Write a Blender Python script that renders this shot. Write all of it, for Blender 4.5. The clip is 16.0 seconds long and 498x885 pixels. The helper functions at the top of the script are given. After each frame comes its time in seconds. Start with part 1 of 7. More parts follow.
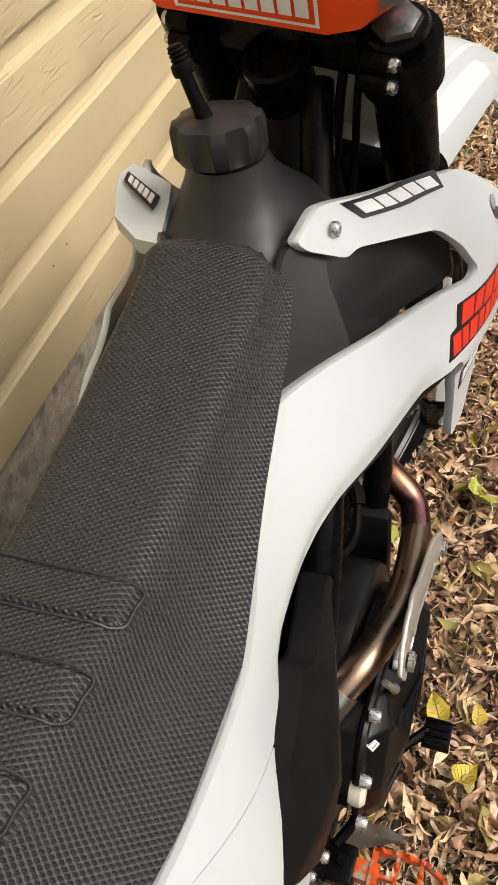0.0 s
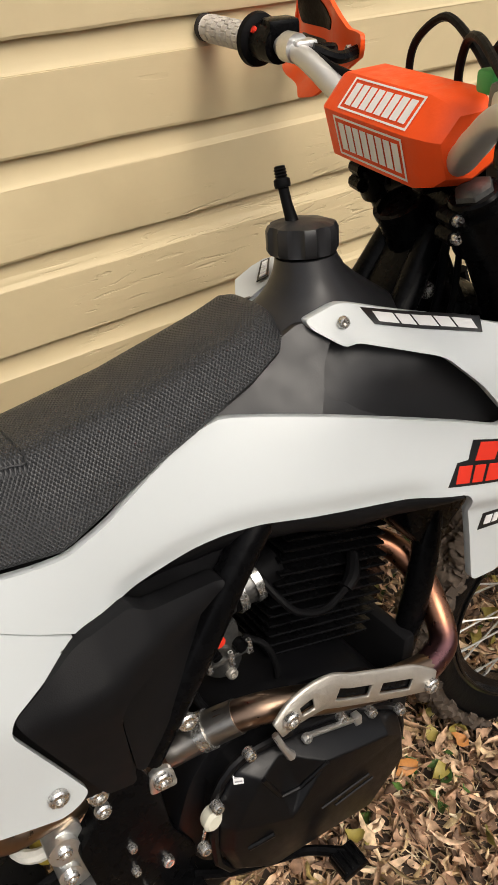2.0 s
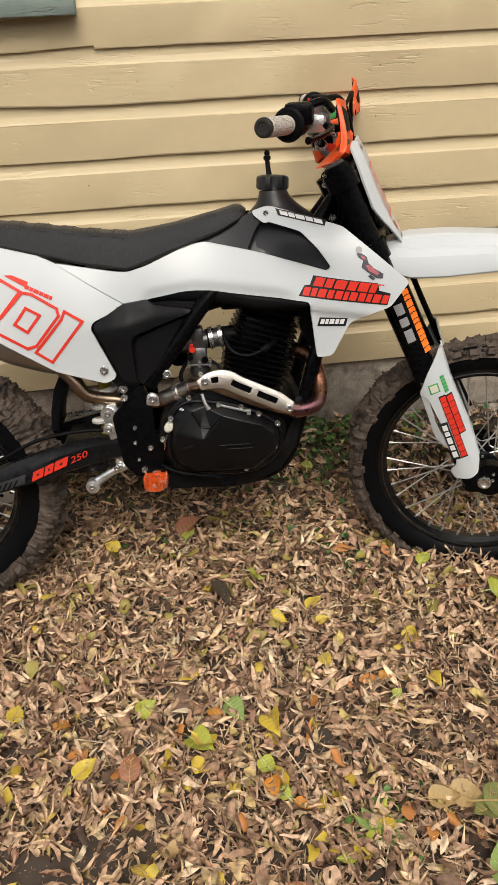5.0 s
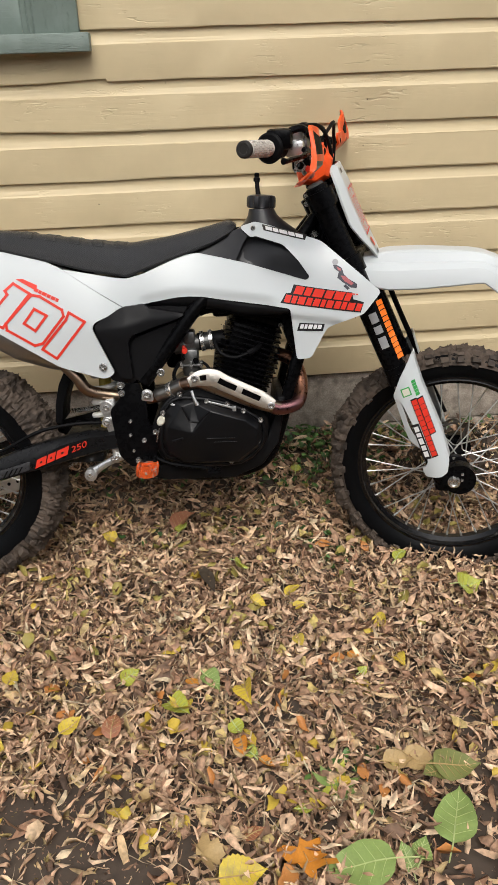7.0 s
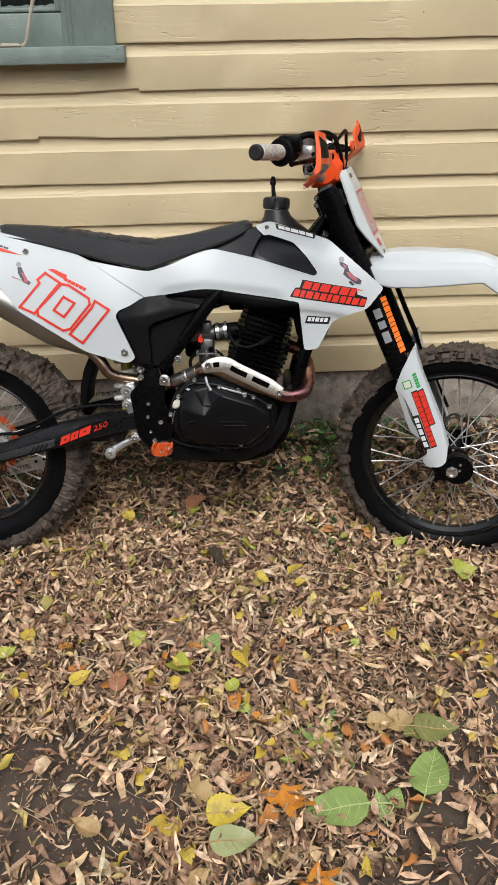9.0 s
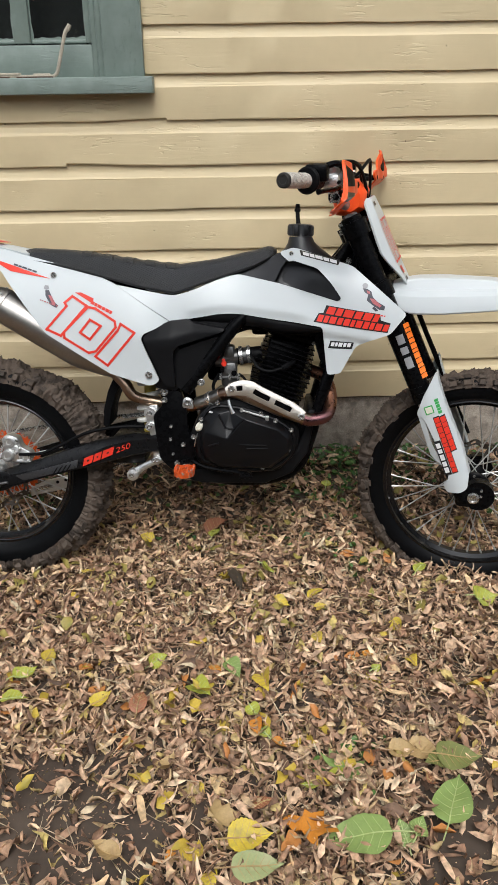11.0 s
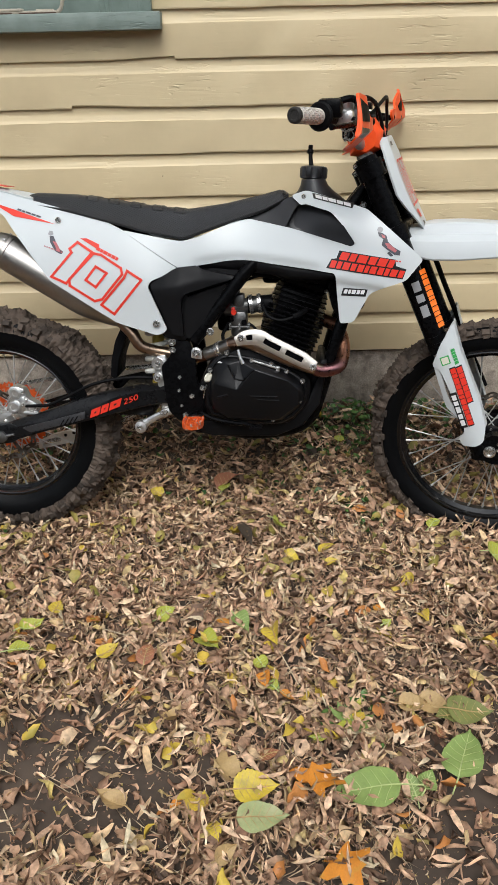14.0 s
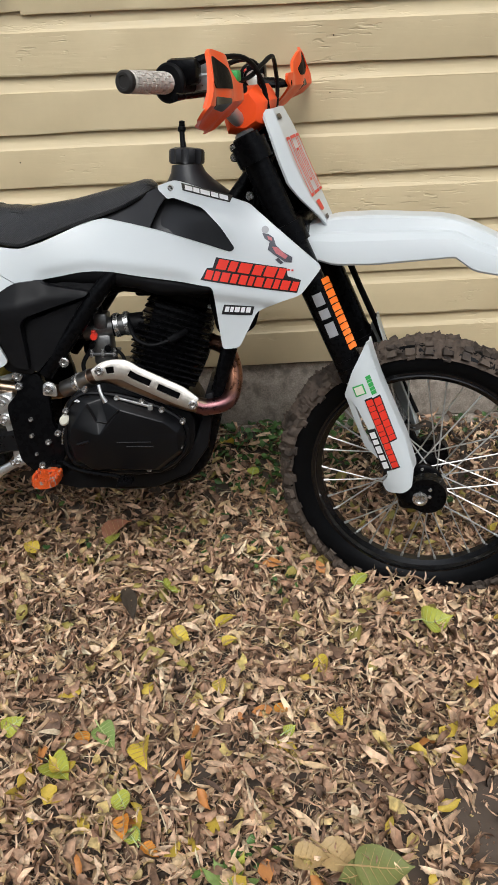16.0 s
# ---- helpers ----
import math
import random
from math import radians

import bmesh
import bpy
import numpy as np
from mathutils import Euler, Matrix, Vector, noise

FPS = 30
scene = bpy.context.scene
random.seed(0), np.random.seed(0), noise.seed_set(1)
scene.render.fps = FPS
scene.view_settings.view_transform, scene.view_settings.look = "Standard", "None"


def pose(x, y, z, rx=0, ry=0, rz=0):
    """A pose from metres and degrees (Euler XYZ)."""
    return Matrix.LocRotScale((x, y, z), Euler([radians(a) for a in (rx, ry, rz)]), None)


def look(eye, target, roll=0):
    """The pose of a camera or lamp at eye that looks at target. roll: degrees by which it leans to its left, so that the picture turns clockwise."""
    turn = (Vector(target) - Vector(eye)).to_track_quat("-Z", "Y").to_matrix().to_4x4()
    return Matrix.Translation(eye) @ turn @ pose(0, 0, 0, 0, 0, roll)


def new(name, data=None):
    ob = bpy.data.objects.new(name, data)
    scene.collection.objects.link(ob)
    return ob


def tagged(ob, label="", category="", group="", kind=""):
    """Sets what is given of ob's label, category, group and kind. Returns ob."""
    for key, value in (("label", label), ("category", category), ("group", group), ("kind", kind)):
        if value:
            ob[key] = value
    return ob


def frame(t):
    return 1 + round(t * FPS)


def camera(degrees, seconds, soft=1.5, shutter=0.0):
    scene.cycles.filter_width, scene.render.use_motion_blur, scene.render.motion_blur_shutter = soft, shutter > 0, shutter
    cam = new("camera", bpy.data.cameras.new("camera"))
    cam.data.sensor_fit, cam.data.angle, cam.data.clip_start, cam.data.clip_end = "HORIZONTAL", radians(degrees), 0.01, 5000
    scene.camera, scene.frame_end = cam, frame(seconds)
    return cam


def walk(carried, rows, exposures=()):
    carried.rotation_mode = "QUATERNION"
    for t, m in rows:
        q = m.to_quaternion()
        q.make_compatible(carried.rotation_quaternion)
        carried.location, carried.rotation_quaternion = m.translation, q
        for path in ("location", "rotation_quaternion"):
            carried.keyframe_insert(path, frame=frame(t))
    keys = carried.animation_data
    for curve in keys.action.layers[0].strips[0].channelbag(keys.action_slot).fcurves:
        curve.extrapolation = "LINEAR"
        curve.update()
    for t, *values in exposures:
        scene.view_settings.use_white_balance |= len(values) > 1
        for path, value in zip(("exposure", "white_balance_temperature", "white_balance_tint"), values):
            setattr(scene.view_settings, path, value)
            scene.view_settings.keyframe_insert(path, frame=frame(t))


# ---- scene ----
cam = camera(35.88, 16.0, soft=0.6)
PATH = [
    (0, (0.377, -0.592, 1.340), (1.630, -0.236, -0.178), 0.02),
    (0.5, (0.370, -0.593, 1.345), (1.680, -0.193, -0.113), 0.28),
    (1, (0.377, -0.632, 1.353), (1.727, -0.037, 0.002), -1.34),
    (1.5, (0.415, -0.780, 1.352), (1.607, 0.238, 0.110), -1.39),
    (2, (0.432, -1.006, 1.349), (1.356, 0.301, 0.150), -1.87),
    (2.5, (0.394, -1.254, 1.367), (1.168, 0.186, 0.215), -1.55),
    (3, (0.459, -1.517, 1.376), (1.021, 0.073, 0.301), -1.16),
    (3.5, (0.547, -1.736, 1.364), (0.909, -0.079, 0.303), -2.03),
    (4, (0.559, -1.933, 1.385), (0.866, -0.243, 0.361), -3.28),
    (4.5, (0.557, -2.115, 1.404), (0.811, -0.394, 0.417), -3.42),
    (5, (0.642, -2.273, 1.384), (0.832, -0.535, 0.413), -2.69),
    (7.5, (0.722, -2.526, 1.368), (0.833, -0.737, 0.480), -1.43),
    (8, (0.746, -2.605, 1.361), (0.773, -0.815, 0.469), -0.85),
    (8.5, (0.772, -2.629, 1.362), (0.826, -0.833, 0.485), -1.27),
    (11, (0.740, -2.648, 1.363), (0.768, -0.816, 0.560), -0.89),
    (11.5, (0.694, -2.648, 1.367), (0.556, -0.806, 0.601), -0.47),
    (12, (0.675, -2.658, 1.364), (0.452, -0.819, 0.610), -0.20),
    (12.5, (0.668, -2.663, 1.350), (0.405, -0.836, 0.582), -0.08),
    (13, (0.673, -2.656, 1.337), (0.417, -0.850, 0.518), -0.54),
    (13.5, (0.722, -2.636, 1.321), (0.604, -0.839, 0.450), -0.81),
    (14, (0.758, -2.616, 1.312), (0.741, -0.824, 0.424), -1.32),
    (14.5, (0.797, -2.600, 1.306), (0.813, -0.815, 0.405), -2.53),
    (15, (0.845, -2.538, 1.294), (0.893, -0.771, 0.357), -3.10),
    (15.5, (0.909, -2.374, 1.266), (0.972, -0.608, 0.329), -2.21),
    (16, (1.005, -2.160, 1.270), (1.037, -0.397, 0.325), -2.51),
]
EXPOSURES = [(0.0, 0.54, 6900, 10), (1.5, 0.37, 6900, 10), (3.0, 0.24, 6950, 10), (5.0, 0.24, 6750, 10), (8.0, 0.24, 6280, 9), (11.0, 0.24, 6100, 8), (13.5, 0.24, 6100, 8), (15.0, 0.19, 6080, 8), (16.0, 0.18, 6080, 8)]
walk(cam, [(t, look(eye, target, roll)) for t, eye, target, roll in PATH], EXPOSURES)

# ---- daylight: an overcast sky ----
world = bpy.data.worlds.new("overcast_sky")
scene.world = world
world.use_nodes = True
_n, _l = world.node_tree.nodes, world.node_tree.links
_sky = _n.new("ShaderNodeTexSky")
_sky.sky_type, _sky.sun_disc = "NISHITA", False
_sky.sun_elevation, _sky.sun_rotation = radians(53), radians(180)
_sky.dust_density, _sky.air_density = 4.0, 1.0
_grey = _n.new("ShaderNodeHueSaturation")
_grey.inputs["Saturation"].default_value = 0.35
_l.new(_sky.outputs[0], _grey.inputs["Color"])
_l.new(_grey.outputs[0], _n["Background"].inputs["Color"])
_n["Background"].inputs["Strength"].default_value = 0.138
sun_data = bpy.data.lights.new("sun", "SUN")
sun_data.energy, sun_data.angle, sun_data.color = 1.45, radians(36), (1.0, 0.95, 0.88)
sun = new("sun", sun_data)
sun.matrix_world = look((0.2, -5.7, 7.3), (0.6, -0.4, 0.3))

# ---- builders ----
def part(name, bm, material, parent=None, label="", sharp=35, m=None):
    """One bmesh as one mesh object under a thing or a part."""
    if m is not None:
        bm.transform(m)
    bmesh.ops.recalc_face_normals(bm, faces=bm.faces)
    me = bpy.data.meshes.new(name)
    bm.to_mesh(me)
    bm.free()
    for p in me.polygons:
        p.use_smooth = True
    me.set_sharp_from_angle(angle=radians(sharp))
    me.materials.append(material)
    ob = new(name, me)
    ob.parent = parent
    if label:
        ob["label"] = label
    return ob


def share(name, ob, parent, m):
    """Another object on the same mesh."""
    o = new(name, ob.data)
    o.parent = parent
    o.matrix_basis = m
    return o


def join(*bms):
    out = bmesh.new()
    for b in bms:
        me = bpy.data.meshes.new("tmp")
        b.to_mesh(me)
        b.free()
        out.from_mesh(me)
        bpy.data.meshes.remove(me)
    return out


def mirrored(bm):
    """A copy on the other side of the middle plane."""
    b = bm.copy()
    b.transform(Matrix.Diagonal((1, -1, 1, 1)))
    bmesh.ops.reverse_faces(b, faces=b.faces)
    return b


def soften(bm, width, seg=2, angle=30):
    edges = [e for e in bm.edges if len(e.link_faces) == 2 and e.calc_face_angle(0) > radians(angle)]
    if edges:
        bmesh.ops.bevel(bm, geom=edges, offset=width, segments=seg, profile=0.5, affect="EDGES", clamp_overlap=True)
    return bm


def box(x0, x1, y0, y1, z0, z1, bevel=0.0, seg=2):
    bm = bmesh.new()
    bmesh.ops.create_cube(bm, size=1)
    bm.transform(Matrix.Translation(((x0 + x1) / 2, (y0 + y1) / 2, (z0 + z1) / 2)) @ Matrix.Diagonal((abs(x1 - x0), abs(y1 - y0), abs(z1 - z0), 1)))
    return soften(bm, bevel, seg) if bevel else bm


def prism(outline, y0, y1, bevel=0.0, seg=2):
    """An outline in x and z, pushed from y0 to y1."""
    bm = bmesh.new()
    a = [bm.verts.new((x, y0, z)) for x, z in outline]
    b = [bm.verts.new((x, y1, z)) for x, z in outline]
    bm.faces.new(a)
    bm.faces.new(b[::-1])
    n = len(a)
    for i in range(n):
        bm.faces.new((a[i], b[i], b[(i + 1) % n], a[(i + 1) % n]))
    bmesh.ops.recalc_face_normals(bm, faces=bm.faces)
    return soften(bm, bevel, seg) if bevel else bm


def curve_points(points, steps=6, closed=False):
    """A smooth line through the points (Catmull-Rom)."""
    p = [Vector(q) for q in points]
    n, out = len(p), []
    for i in range(n if closed else n - 1):
        a, b = p[i], p[(i + 1) % n]
        p0 = p[(i - 1) % n] if closed or i else a * 2 - b
        p3 = p[(i + 2) % n] if closed or i + 2 < n else b * 2 - a
        for k in range(steps):
            t = k / steps
            out.append(0.5 * (2 * a + (b - p0) * t + (2 * p0 - 5 * a + 4 * b - p3) * t * t + (3 * a - p0 - 3 * b + p3) * t ** 3))
    return out if closed else out + [p[-1]]


def tube(points, r, seg=10, steps=6, caps=True, smooth=True):
    """A round tube along points; r is one radius or one for each point."""
    radii = list(r) if hasattr(r, "__len__") else [r] * len(points)
    if smooth and len(points) > 2:
        path = curve_points(points, steps)
        rr = [float(np.interp(i / steps, range(len(radii)), radii)) for i in range(len(path))]
    else:
        path, rr = [Vector(q) for q in points], radii
    bm, rings, up = bmesh.new(), [], None
    for i, q in enumerate(path):
        d = (path[min(i + 1, len(path) - 1)] - path[max(i - 1, 0)]).normalized()
        if up is None:
            up = d.orthogonal().normalized()
        up = (up - d * up.dot(d)).normalized()
        side = d.cross(up)
        rings.append([bm.verts.new(q + rr[i] * (math.cos(a) * up + math.sin(a) * side)) for a in (2 * math.pi * k / seg for k in range(seg))])
    for a, b in zip(rings, rings[1:]):
        for k in range(seg):
            bm.faces.new((a[k], a[(k + 1) % seg], b[(k + 1) % seg], b[k]))
    if caps:
        bm.faces.new(rings[0][::-1])
        bm.faces.new(rings[-1])
    return bm


def lathe(profile, seg=32, m=None):
    """Turns (radius, height) pairs about z; closed where the radius is 0."""
    bm, rings = bmesh.new(), []
    for r, h in profile:
        if r < 1e-6:
            rings.append([bm.verts.new((0, 0, h))])
        else:
            rings.append([bm.verts.new((r * math.cos(2 * math.pi * k / seg), r * math.sin(2 * math.pi * k / seg), h)) for k in range(seg)])
    for a, b in zip(rings, rings[1:]):
        for k in range(seg):
            f = [a[k % len(a)], a[(k + 1) % len(a)], b[(k + 1) % len(b)], b[k % len(b)]]
            f = list(dict.fromkeys(f))
            if len(f) > 2:
                bm.faces.new(f)
    if m is not None:
        bm.transform(m)
    return bm


def ring_profile(profile, seg=48):
    """A closed section of (radius, y) pairs turned about the y axis: tyres and rims."""
    bm, rings = bmesh.new(), []
    for k in range(seg):
        a = 2 * math.pi * k / seg
        rings.append([bm.verts.new((r * math.cos(a), y, r * math.sin(a))) for r, y in profile])
    n = len(profile)
    for k in range(seg):
        a, b = rings[k], rings[(k + 1) % seg]
        for i in range(n):
            bm.faces.new((a[i], a[(i + 1) % n], b[(i + 1) % n], b[i]))
    return bm


def loft(rings, caps=True):
    bm = bmesh.new()
    vs = [[bm.verts.new(q) for q in r] for r in rings]
    n = len(vs[0])
    for a, b in zip(vs, vs[1:]):
        for k in range(n):
            bm.faces.new((a[k], a[(k + 1) % n], b[(k + 1) % n], b[k]))
    if caps:
        bm.faces.new(vs[0][::-1])
        bm.faces.new(vs[-1])
    return bm


def rounded(outline, r=0.008, seg=3, sharp=()):
    """The outline with its corners cut round."""
    out, n = [], len(outline)
    for i in range(n):
        p, a, b = (Vector(outline[j % n]) for j in (i, i - 1, i + 1))
        if i in sharp:
            out.append(tuple(p))
            continue
        da, db = (a - p), (b - p)
        d = min(r, da.length * 0.45, db.length * 0.45)
        s, e = p + da.normalized() * d, p + db.normalized() * d
        for k in range(seg + 1):
            t = k / seg
            out.append(tuple((1 - t) ** 2 * s + 2 * t * (1 - t) * p + t * t * e))
    return out


def sheet(outline, width_at, step=0.02, thick=0.004, roll=0.0, lift=0.0):
    """A panel on the right flank: an outline in x and z laid over the body's half width, with rolled edges."""
    bm = bmesh.new()
    f = bm.faces.new([bm.verts.new((x, 0, z)) for x, z in outline])
    if roll:
        bmesh.ops.inset_region(bm, faces=[f], thickness=roll, use_even_offset=True, use_boundary=True)
    xs, zs = [p[0] for p in outline], [p[1] for p in outline]
    for axis, lo, hi in ((0, min(xs), max(xs)), (2, min(zs), max(zs))):
        k = max(1, int((hi - lo) / step))
        for i in range(1, k):
            co, no = Vector((0, 0, 0)), Vector((0, 0, 0))
            co[axis], no[axis] = lo + (hi - lo) * i / k, 1
            bmesh.ops.bisect_plane(bm, geom=bm.verts[:] + bm.edges[:] + bm.faces[:], plane_co=co, plane_no=no)
    bmesh.ops.triangulate(bm, faces=[q for q in bm.faces if len(q.verts) > 4])
    for v in bm.verts:
        v.co.y = -(width_at(v.co.x, v.co.z) + lift - (roll * 0.7 if roll and v.is_boundary else 0))
    if thick:
        bmesh.ops.recalc_face_normals(bm, faces=bm.faces)
        if sum(q.normal.y for q in bm.faces) > 0:
            bmesh.ops.reverse_faces(bm, faces=bm.faces)
        old = bm.faces[:]
        low = {v: bm.verts.new(v.co + Vector((0, thick, 0))) for v in bm.verts[:]}
        rim = [e for e in bm.edges if e.is_boundary]
        for q in old:
            bm.faces.new([low[v] for v in q.verts][::-1])
        for e in rim:
            a, b = e.verts
            bm.faces.new((a, b, low[b], low[a]))
    return bm


def stroke(points, width, closed=True):
    """The outlines of flat strips along a line, one for each of its legs."""
    n, out = len(points), []
    for i in range(n if closed else n - 1):
        a, b = Vector(points[i]), Vector(points[(i + 1) % n])
        d = (b - a).normalized()
        s = Vector((-d.y, d.x)) * width / 2
        a, b = a - d * width / 2, b + d * width / 2
        out.append([tuple(a + s), tuple(b + s), tuple(b - s), tuple(a - s)])
    return out


def bolt(p, r=0.009, h=0.006, axis=(0, -1, 0), seg=10):
    """A round head with a hex socket."""
    bm = lathe([(0, 0), (r, 0), (r, h * 0.7), (r * 0.8, h), (r * 0.45, h), (r * 0.4, h * 0.5), (0, h * 0.5)], seg)
    bm.transform(Matrix.Translation(p) @ Vector(axis).to_track_quat("Z", "Y").to_matrix().to_4x4())
    return bm


def rod(a, b, r, seg=10):
    return tube([a, b], r, seg, smooth=False)


# ---- materials ----
def ease(k):
    k = max(0.0, min(1.0, k))
    return k * k * (3 - 2 * k)


def material(name, colour, rough=0.5, metal=0.0, vary=0.12, scale=8.0, grain=0.0, grain_scale=200.0, coat=0.0, gloss=0.4, second=None, second_scale=3.0, second_at=(0.5, 0.65), wear_by=0.2):
    """A procedural surface: colour with variation at two scales, fine relief, and blotches of a second colour."""
    m = bpy.data.materials.new(name)
    m.use_nodes = True
    n, l = m.node_tree.nodes, m.node_tree.links
    b = n["Principled BSDF"]
    b.inputs["Metallic"].default_value = metal
    b.inputs["Specular IOR Level"].default_value = gloss
    b.inputs["Coat Weight"].default_value = coat
    b.inputs["Coat Roughness"].default_value = 0.15
    tex = n.new("ShaderNodeTexCoord")
    big, small = n.new("ShaderNodeTexNoise"), n.new("ShaderNodeTexNoise")
    big.inputs["Scale"].default_value, small.inputs["Scale"].default_value = scale, scale * 9
    big.inputs["Detail"].default_value = small.inputs["Detail"].default_value = 5
    for q in (big, small):
        l.new(tex.outputs["Object"], q.inputs["Vector"])
    add = n.new("ShaderNodeMath")
    add.operation = "ADD"
    l.new(big.outputs["Fac"], add.inputs[0])
    l.new(small.outputs["Fac"], add.inputs[1])
    span = n.new("ShaderNodeMapRange")
    span.inputs["From Min"].default_value, span.inputs["From Max"].default_value = 0.6, 1.4
    span.inputs["To Min"].default_value, span.inputs["To Max"].default_value = 1 - vary, 1 + vary
    l.new(add.outputs[0], span.inputs["Value"])
    mul = n.new("ShaderNodeMix")
    mul.data_type, mul.blend_type = "RGBA", "MULTIPLY"
    mul.inputs["Factor"].default_value = 1
    mul.inputs["A"].default_value = (*colour, 1)
    l.new(span.outputs["Result"], mul.inputs["B"])
    out = mul.outputs["Result"]
    if second:
        blot = n.new("ShaderNodeTexNoise")
        blot.inputs["Scale"].default_value, blot.inputs["Detail"].default_value = second_scale, 8
        l.new(tex.outputs["Object"], blot.inputs["Vector"])
        edge = n.new("ShaderNodeMapRange")
        edge.inputs["From Min"].default_value, edge.inputs["From Max"].default_value = second_at
        l.new(blot.outputs["Fac"], edge.inputs["Value"])
        mix = n.new("ShaderNodeMix")
        mix.data_type = "RGBA"
        l.new(edge.outputs["Result"], mix.inputs["Factor"])
        l.new(out, mix.inputs["A"])
        mix.inputs["B"].default_value = (*second, 1)
        out = mix.outputs["Result"]
    l.new(out, b.inputs["Base Color"])
    wear = n.new("ShaderNodeMapRange")
    wear.inputs["From Min"].default_value, wear.inputs["From Max"].default_value = 0.3, 0.7
    wear.inputs["To Min"].default_value, wear.inputs["To Max"].default_value = max(0.03, rough * (1 - wear_by)), min(1, rough * (1 + wear_by))
    l.new(small.outputs["Fac"], wear.inputs["Value"])
    l.new(wear.outputs["Result"], b.inputs["Roughness"])
    if grain:
        fine = n.new("ShaderNodeTexNoise")
        fine.inputs["Scale"].default_value, fine.inputs["Detail"].default_value = grain_scale, 4
        l.new(tex.outputs["Object"], fine.inputs["Vector"])
        bump = n.new("ShaderNodeBump")
        bump.inputs["Strength"].default_value, bump.inputs["Distance"].default_value = grain, 0.002
        l.new(fine.outputs["Fac"], bump.inputs["Height"])
        l.new(bump.outputs["Normal"], b.inputs["Normal"])
    return m


WHITE = material("white_plastic", (0.55, 0.582, 0.588), 0.30, vary=0.006, scale=3, wear_by=0.04)
BLACK = material("black_plastic", (0.0065, 0.0065, 0.0072), 0.46, gloss=0.13, vary=0.2, scale=6, grain=0.10, grain_scale=700)
TANK = material("black_tank_plastic", (0.0190, 0.0190, 0.0208), 0.38, gloss=0.36, vary=0.10, scale=5, grain=0.04, grain_scale=500)
METAL_BLACK = material("black_coated_metal", (0.0028, 0.0028, 0.0032), 0.28, gloss=0.08, vary=0.25, scale=9, grain=0.1, grain_scale=300)
CASE = material("black_cast_metal", (0.0030, 0.0030, 0.0036), 0.36, gloss=0.28, vary=0.2, scale=9, grain=0.08, grain_scale=500)
CHARCOAL = material("charcoal_anodised_alloy", (0.006, 0.006, 0.0065), 0.30, gloss=0.22, vary=0.15, scale=9, grain=0.05, grain_scale=400)
# dark green for the added, unseen screen that cuts low sky light
SCREEN_GREEN = material("unseen_screen_green", (0.045, 0.060, 0.030), 0.9, vary=0.5, scale=3, grain=1.0, grain_scale=30, second=(0.025, 0.030, 0.015), second_scale=6, second_at=(0.4, 0.6))
CHARCOAL_BAND = material("satin_grey_alloy", (0.034, 0.034, 0.036), 0.32, gloss=0.35, vary=0.2, scale=12)
CARB = material("dull_cast_alloy", (0.15, 0.15, 0.147), 0.42, metal=0.9, vary=0.3, scale=30, grain=0.15, grain_scale=300)
ALU = material("aluminium", (0.68, 0.68, 0.665), 0.34, metal=0.88, vary=0.12, scale=20, grain=0.15, grain_scale=400)
BAR = material("frosted_bar_aluminium", (0.60, 0.60, 0.59), 0.5, metal=0.9, vary=0.05, scale=12)
STEEL = material("steel", (0.62, 0.61, 0.59), 0.27, metal=0.9, vary=0.1, scale=30)
SPOKE = material("bright_spoke_steel", (0.56, 0.555, 0.53), 0.34, metal=0.75, vary=0.15, scale=30)
MUFFLER = material("brushed_muffler_steel", (0.38, 0.36, 0.335), 0.38, metal=1.0, vary=0.12, scale=14, grain=0.1, grain_scale=600)
GUARD = material("warm_brushed_aluminium", (0.60, 0.565, 0.51), 0.48, metal=0.85, vary=0.12, scale=20, grain=0.25, grain_scale=400)
MUD = material("caked_mud", (0.090, 0.067, 0.051), 0.95, vary=0.35, scale=20, grain=1.0, grain_scale=110, second=(0.040, 0.030, 0.023), second_scale=22, second_at=(0.5, 0.62))
PIPE = material("bronzed_header_steel", (0.36, 0.27, 0.19), 0.33, metal=1.0, vary=0.2, scale=12, second=(0.28, 0.18, 0.13), second_scale=6)
ORANGE = material("orange_plastic", (0.85, 0.09, 0.012), 0.38, vary=0.06, scale=8, grain=0.05)
FOAM = material("orange_pad_vinyl", (0.88, 0.08, 0.008), 0.5, vary=0.05, scale=8, grain=0.15, grain_scale=300)
ORANGE_METAL = material("orange_anodised_metal", (0.72, 0.11, 0.02), 0.35, metal=0.4, vary=0.3, scale=40, second=(0.42, 0.36, 0.31), second_scale=75, second_at=(0.56, 0.64))
RED = material("red_sticker", (0.68, 0.038, 0.020), 0.35, vary=0.05)
STICKER_BLACK = material("black_sticker", (0.012, 0.012, 0.013), 0.35, vary=0.1)
STICKER_WHITE = material("white_sticker", (0.75, 0.75, 0.75), 0.35, vary=0.03)
DISC = material("muddy_brake_steel", (0.17, 0.155, 0.14), 0.45, metal=0.8, vary=0.3, scale=30, second=(0.06, 0.045, 0.034), second_scale=30, second_at=(0.42, 0.56))
RIM = material("gloss_black_rim", (0.005, 0.005, 0.0055), 0.2, gloss=0.5, vary=0.15, scale=9)
SPRING = material("white_spring_enamel", (0.62, 0.61, 0.56), 0.35, vary=0.1, scale=20)
TINT = material("heat_tinted_steel", (0.30, 0.14, 0.085), 0.30, metal=1.0, vary=0.2, scale=12, second=(0.21, 0.10, 0.105), second_scale=9, second_at=(0.48, 0.62))
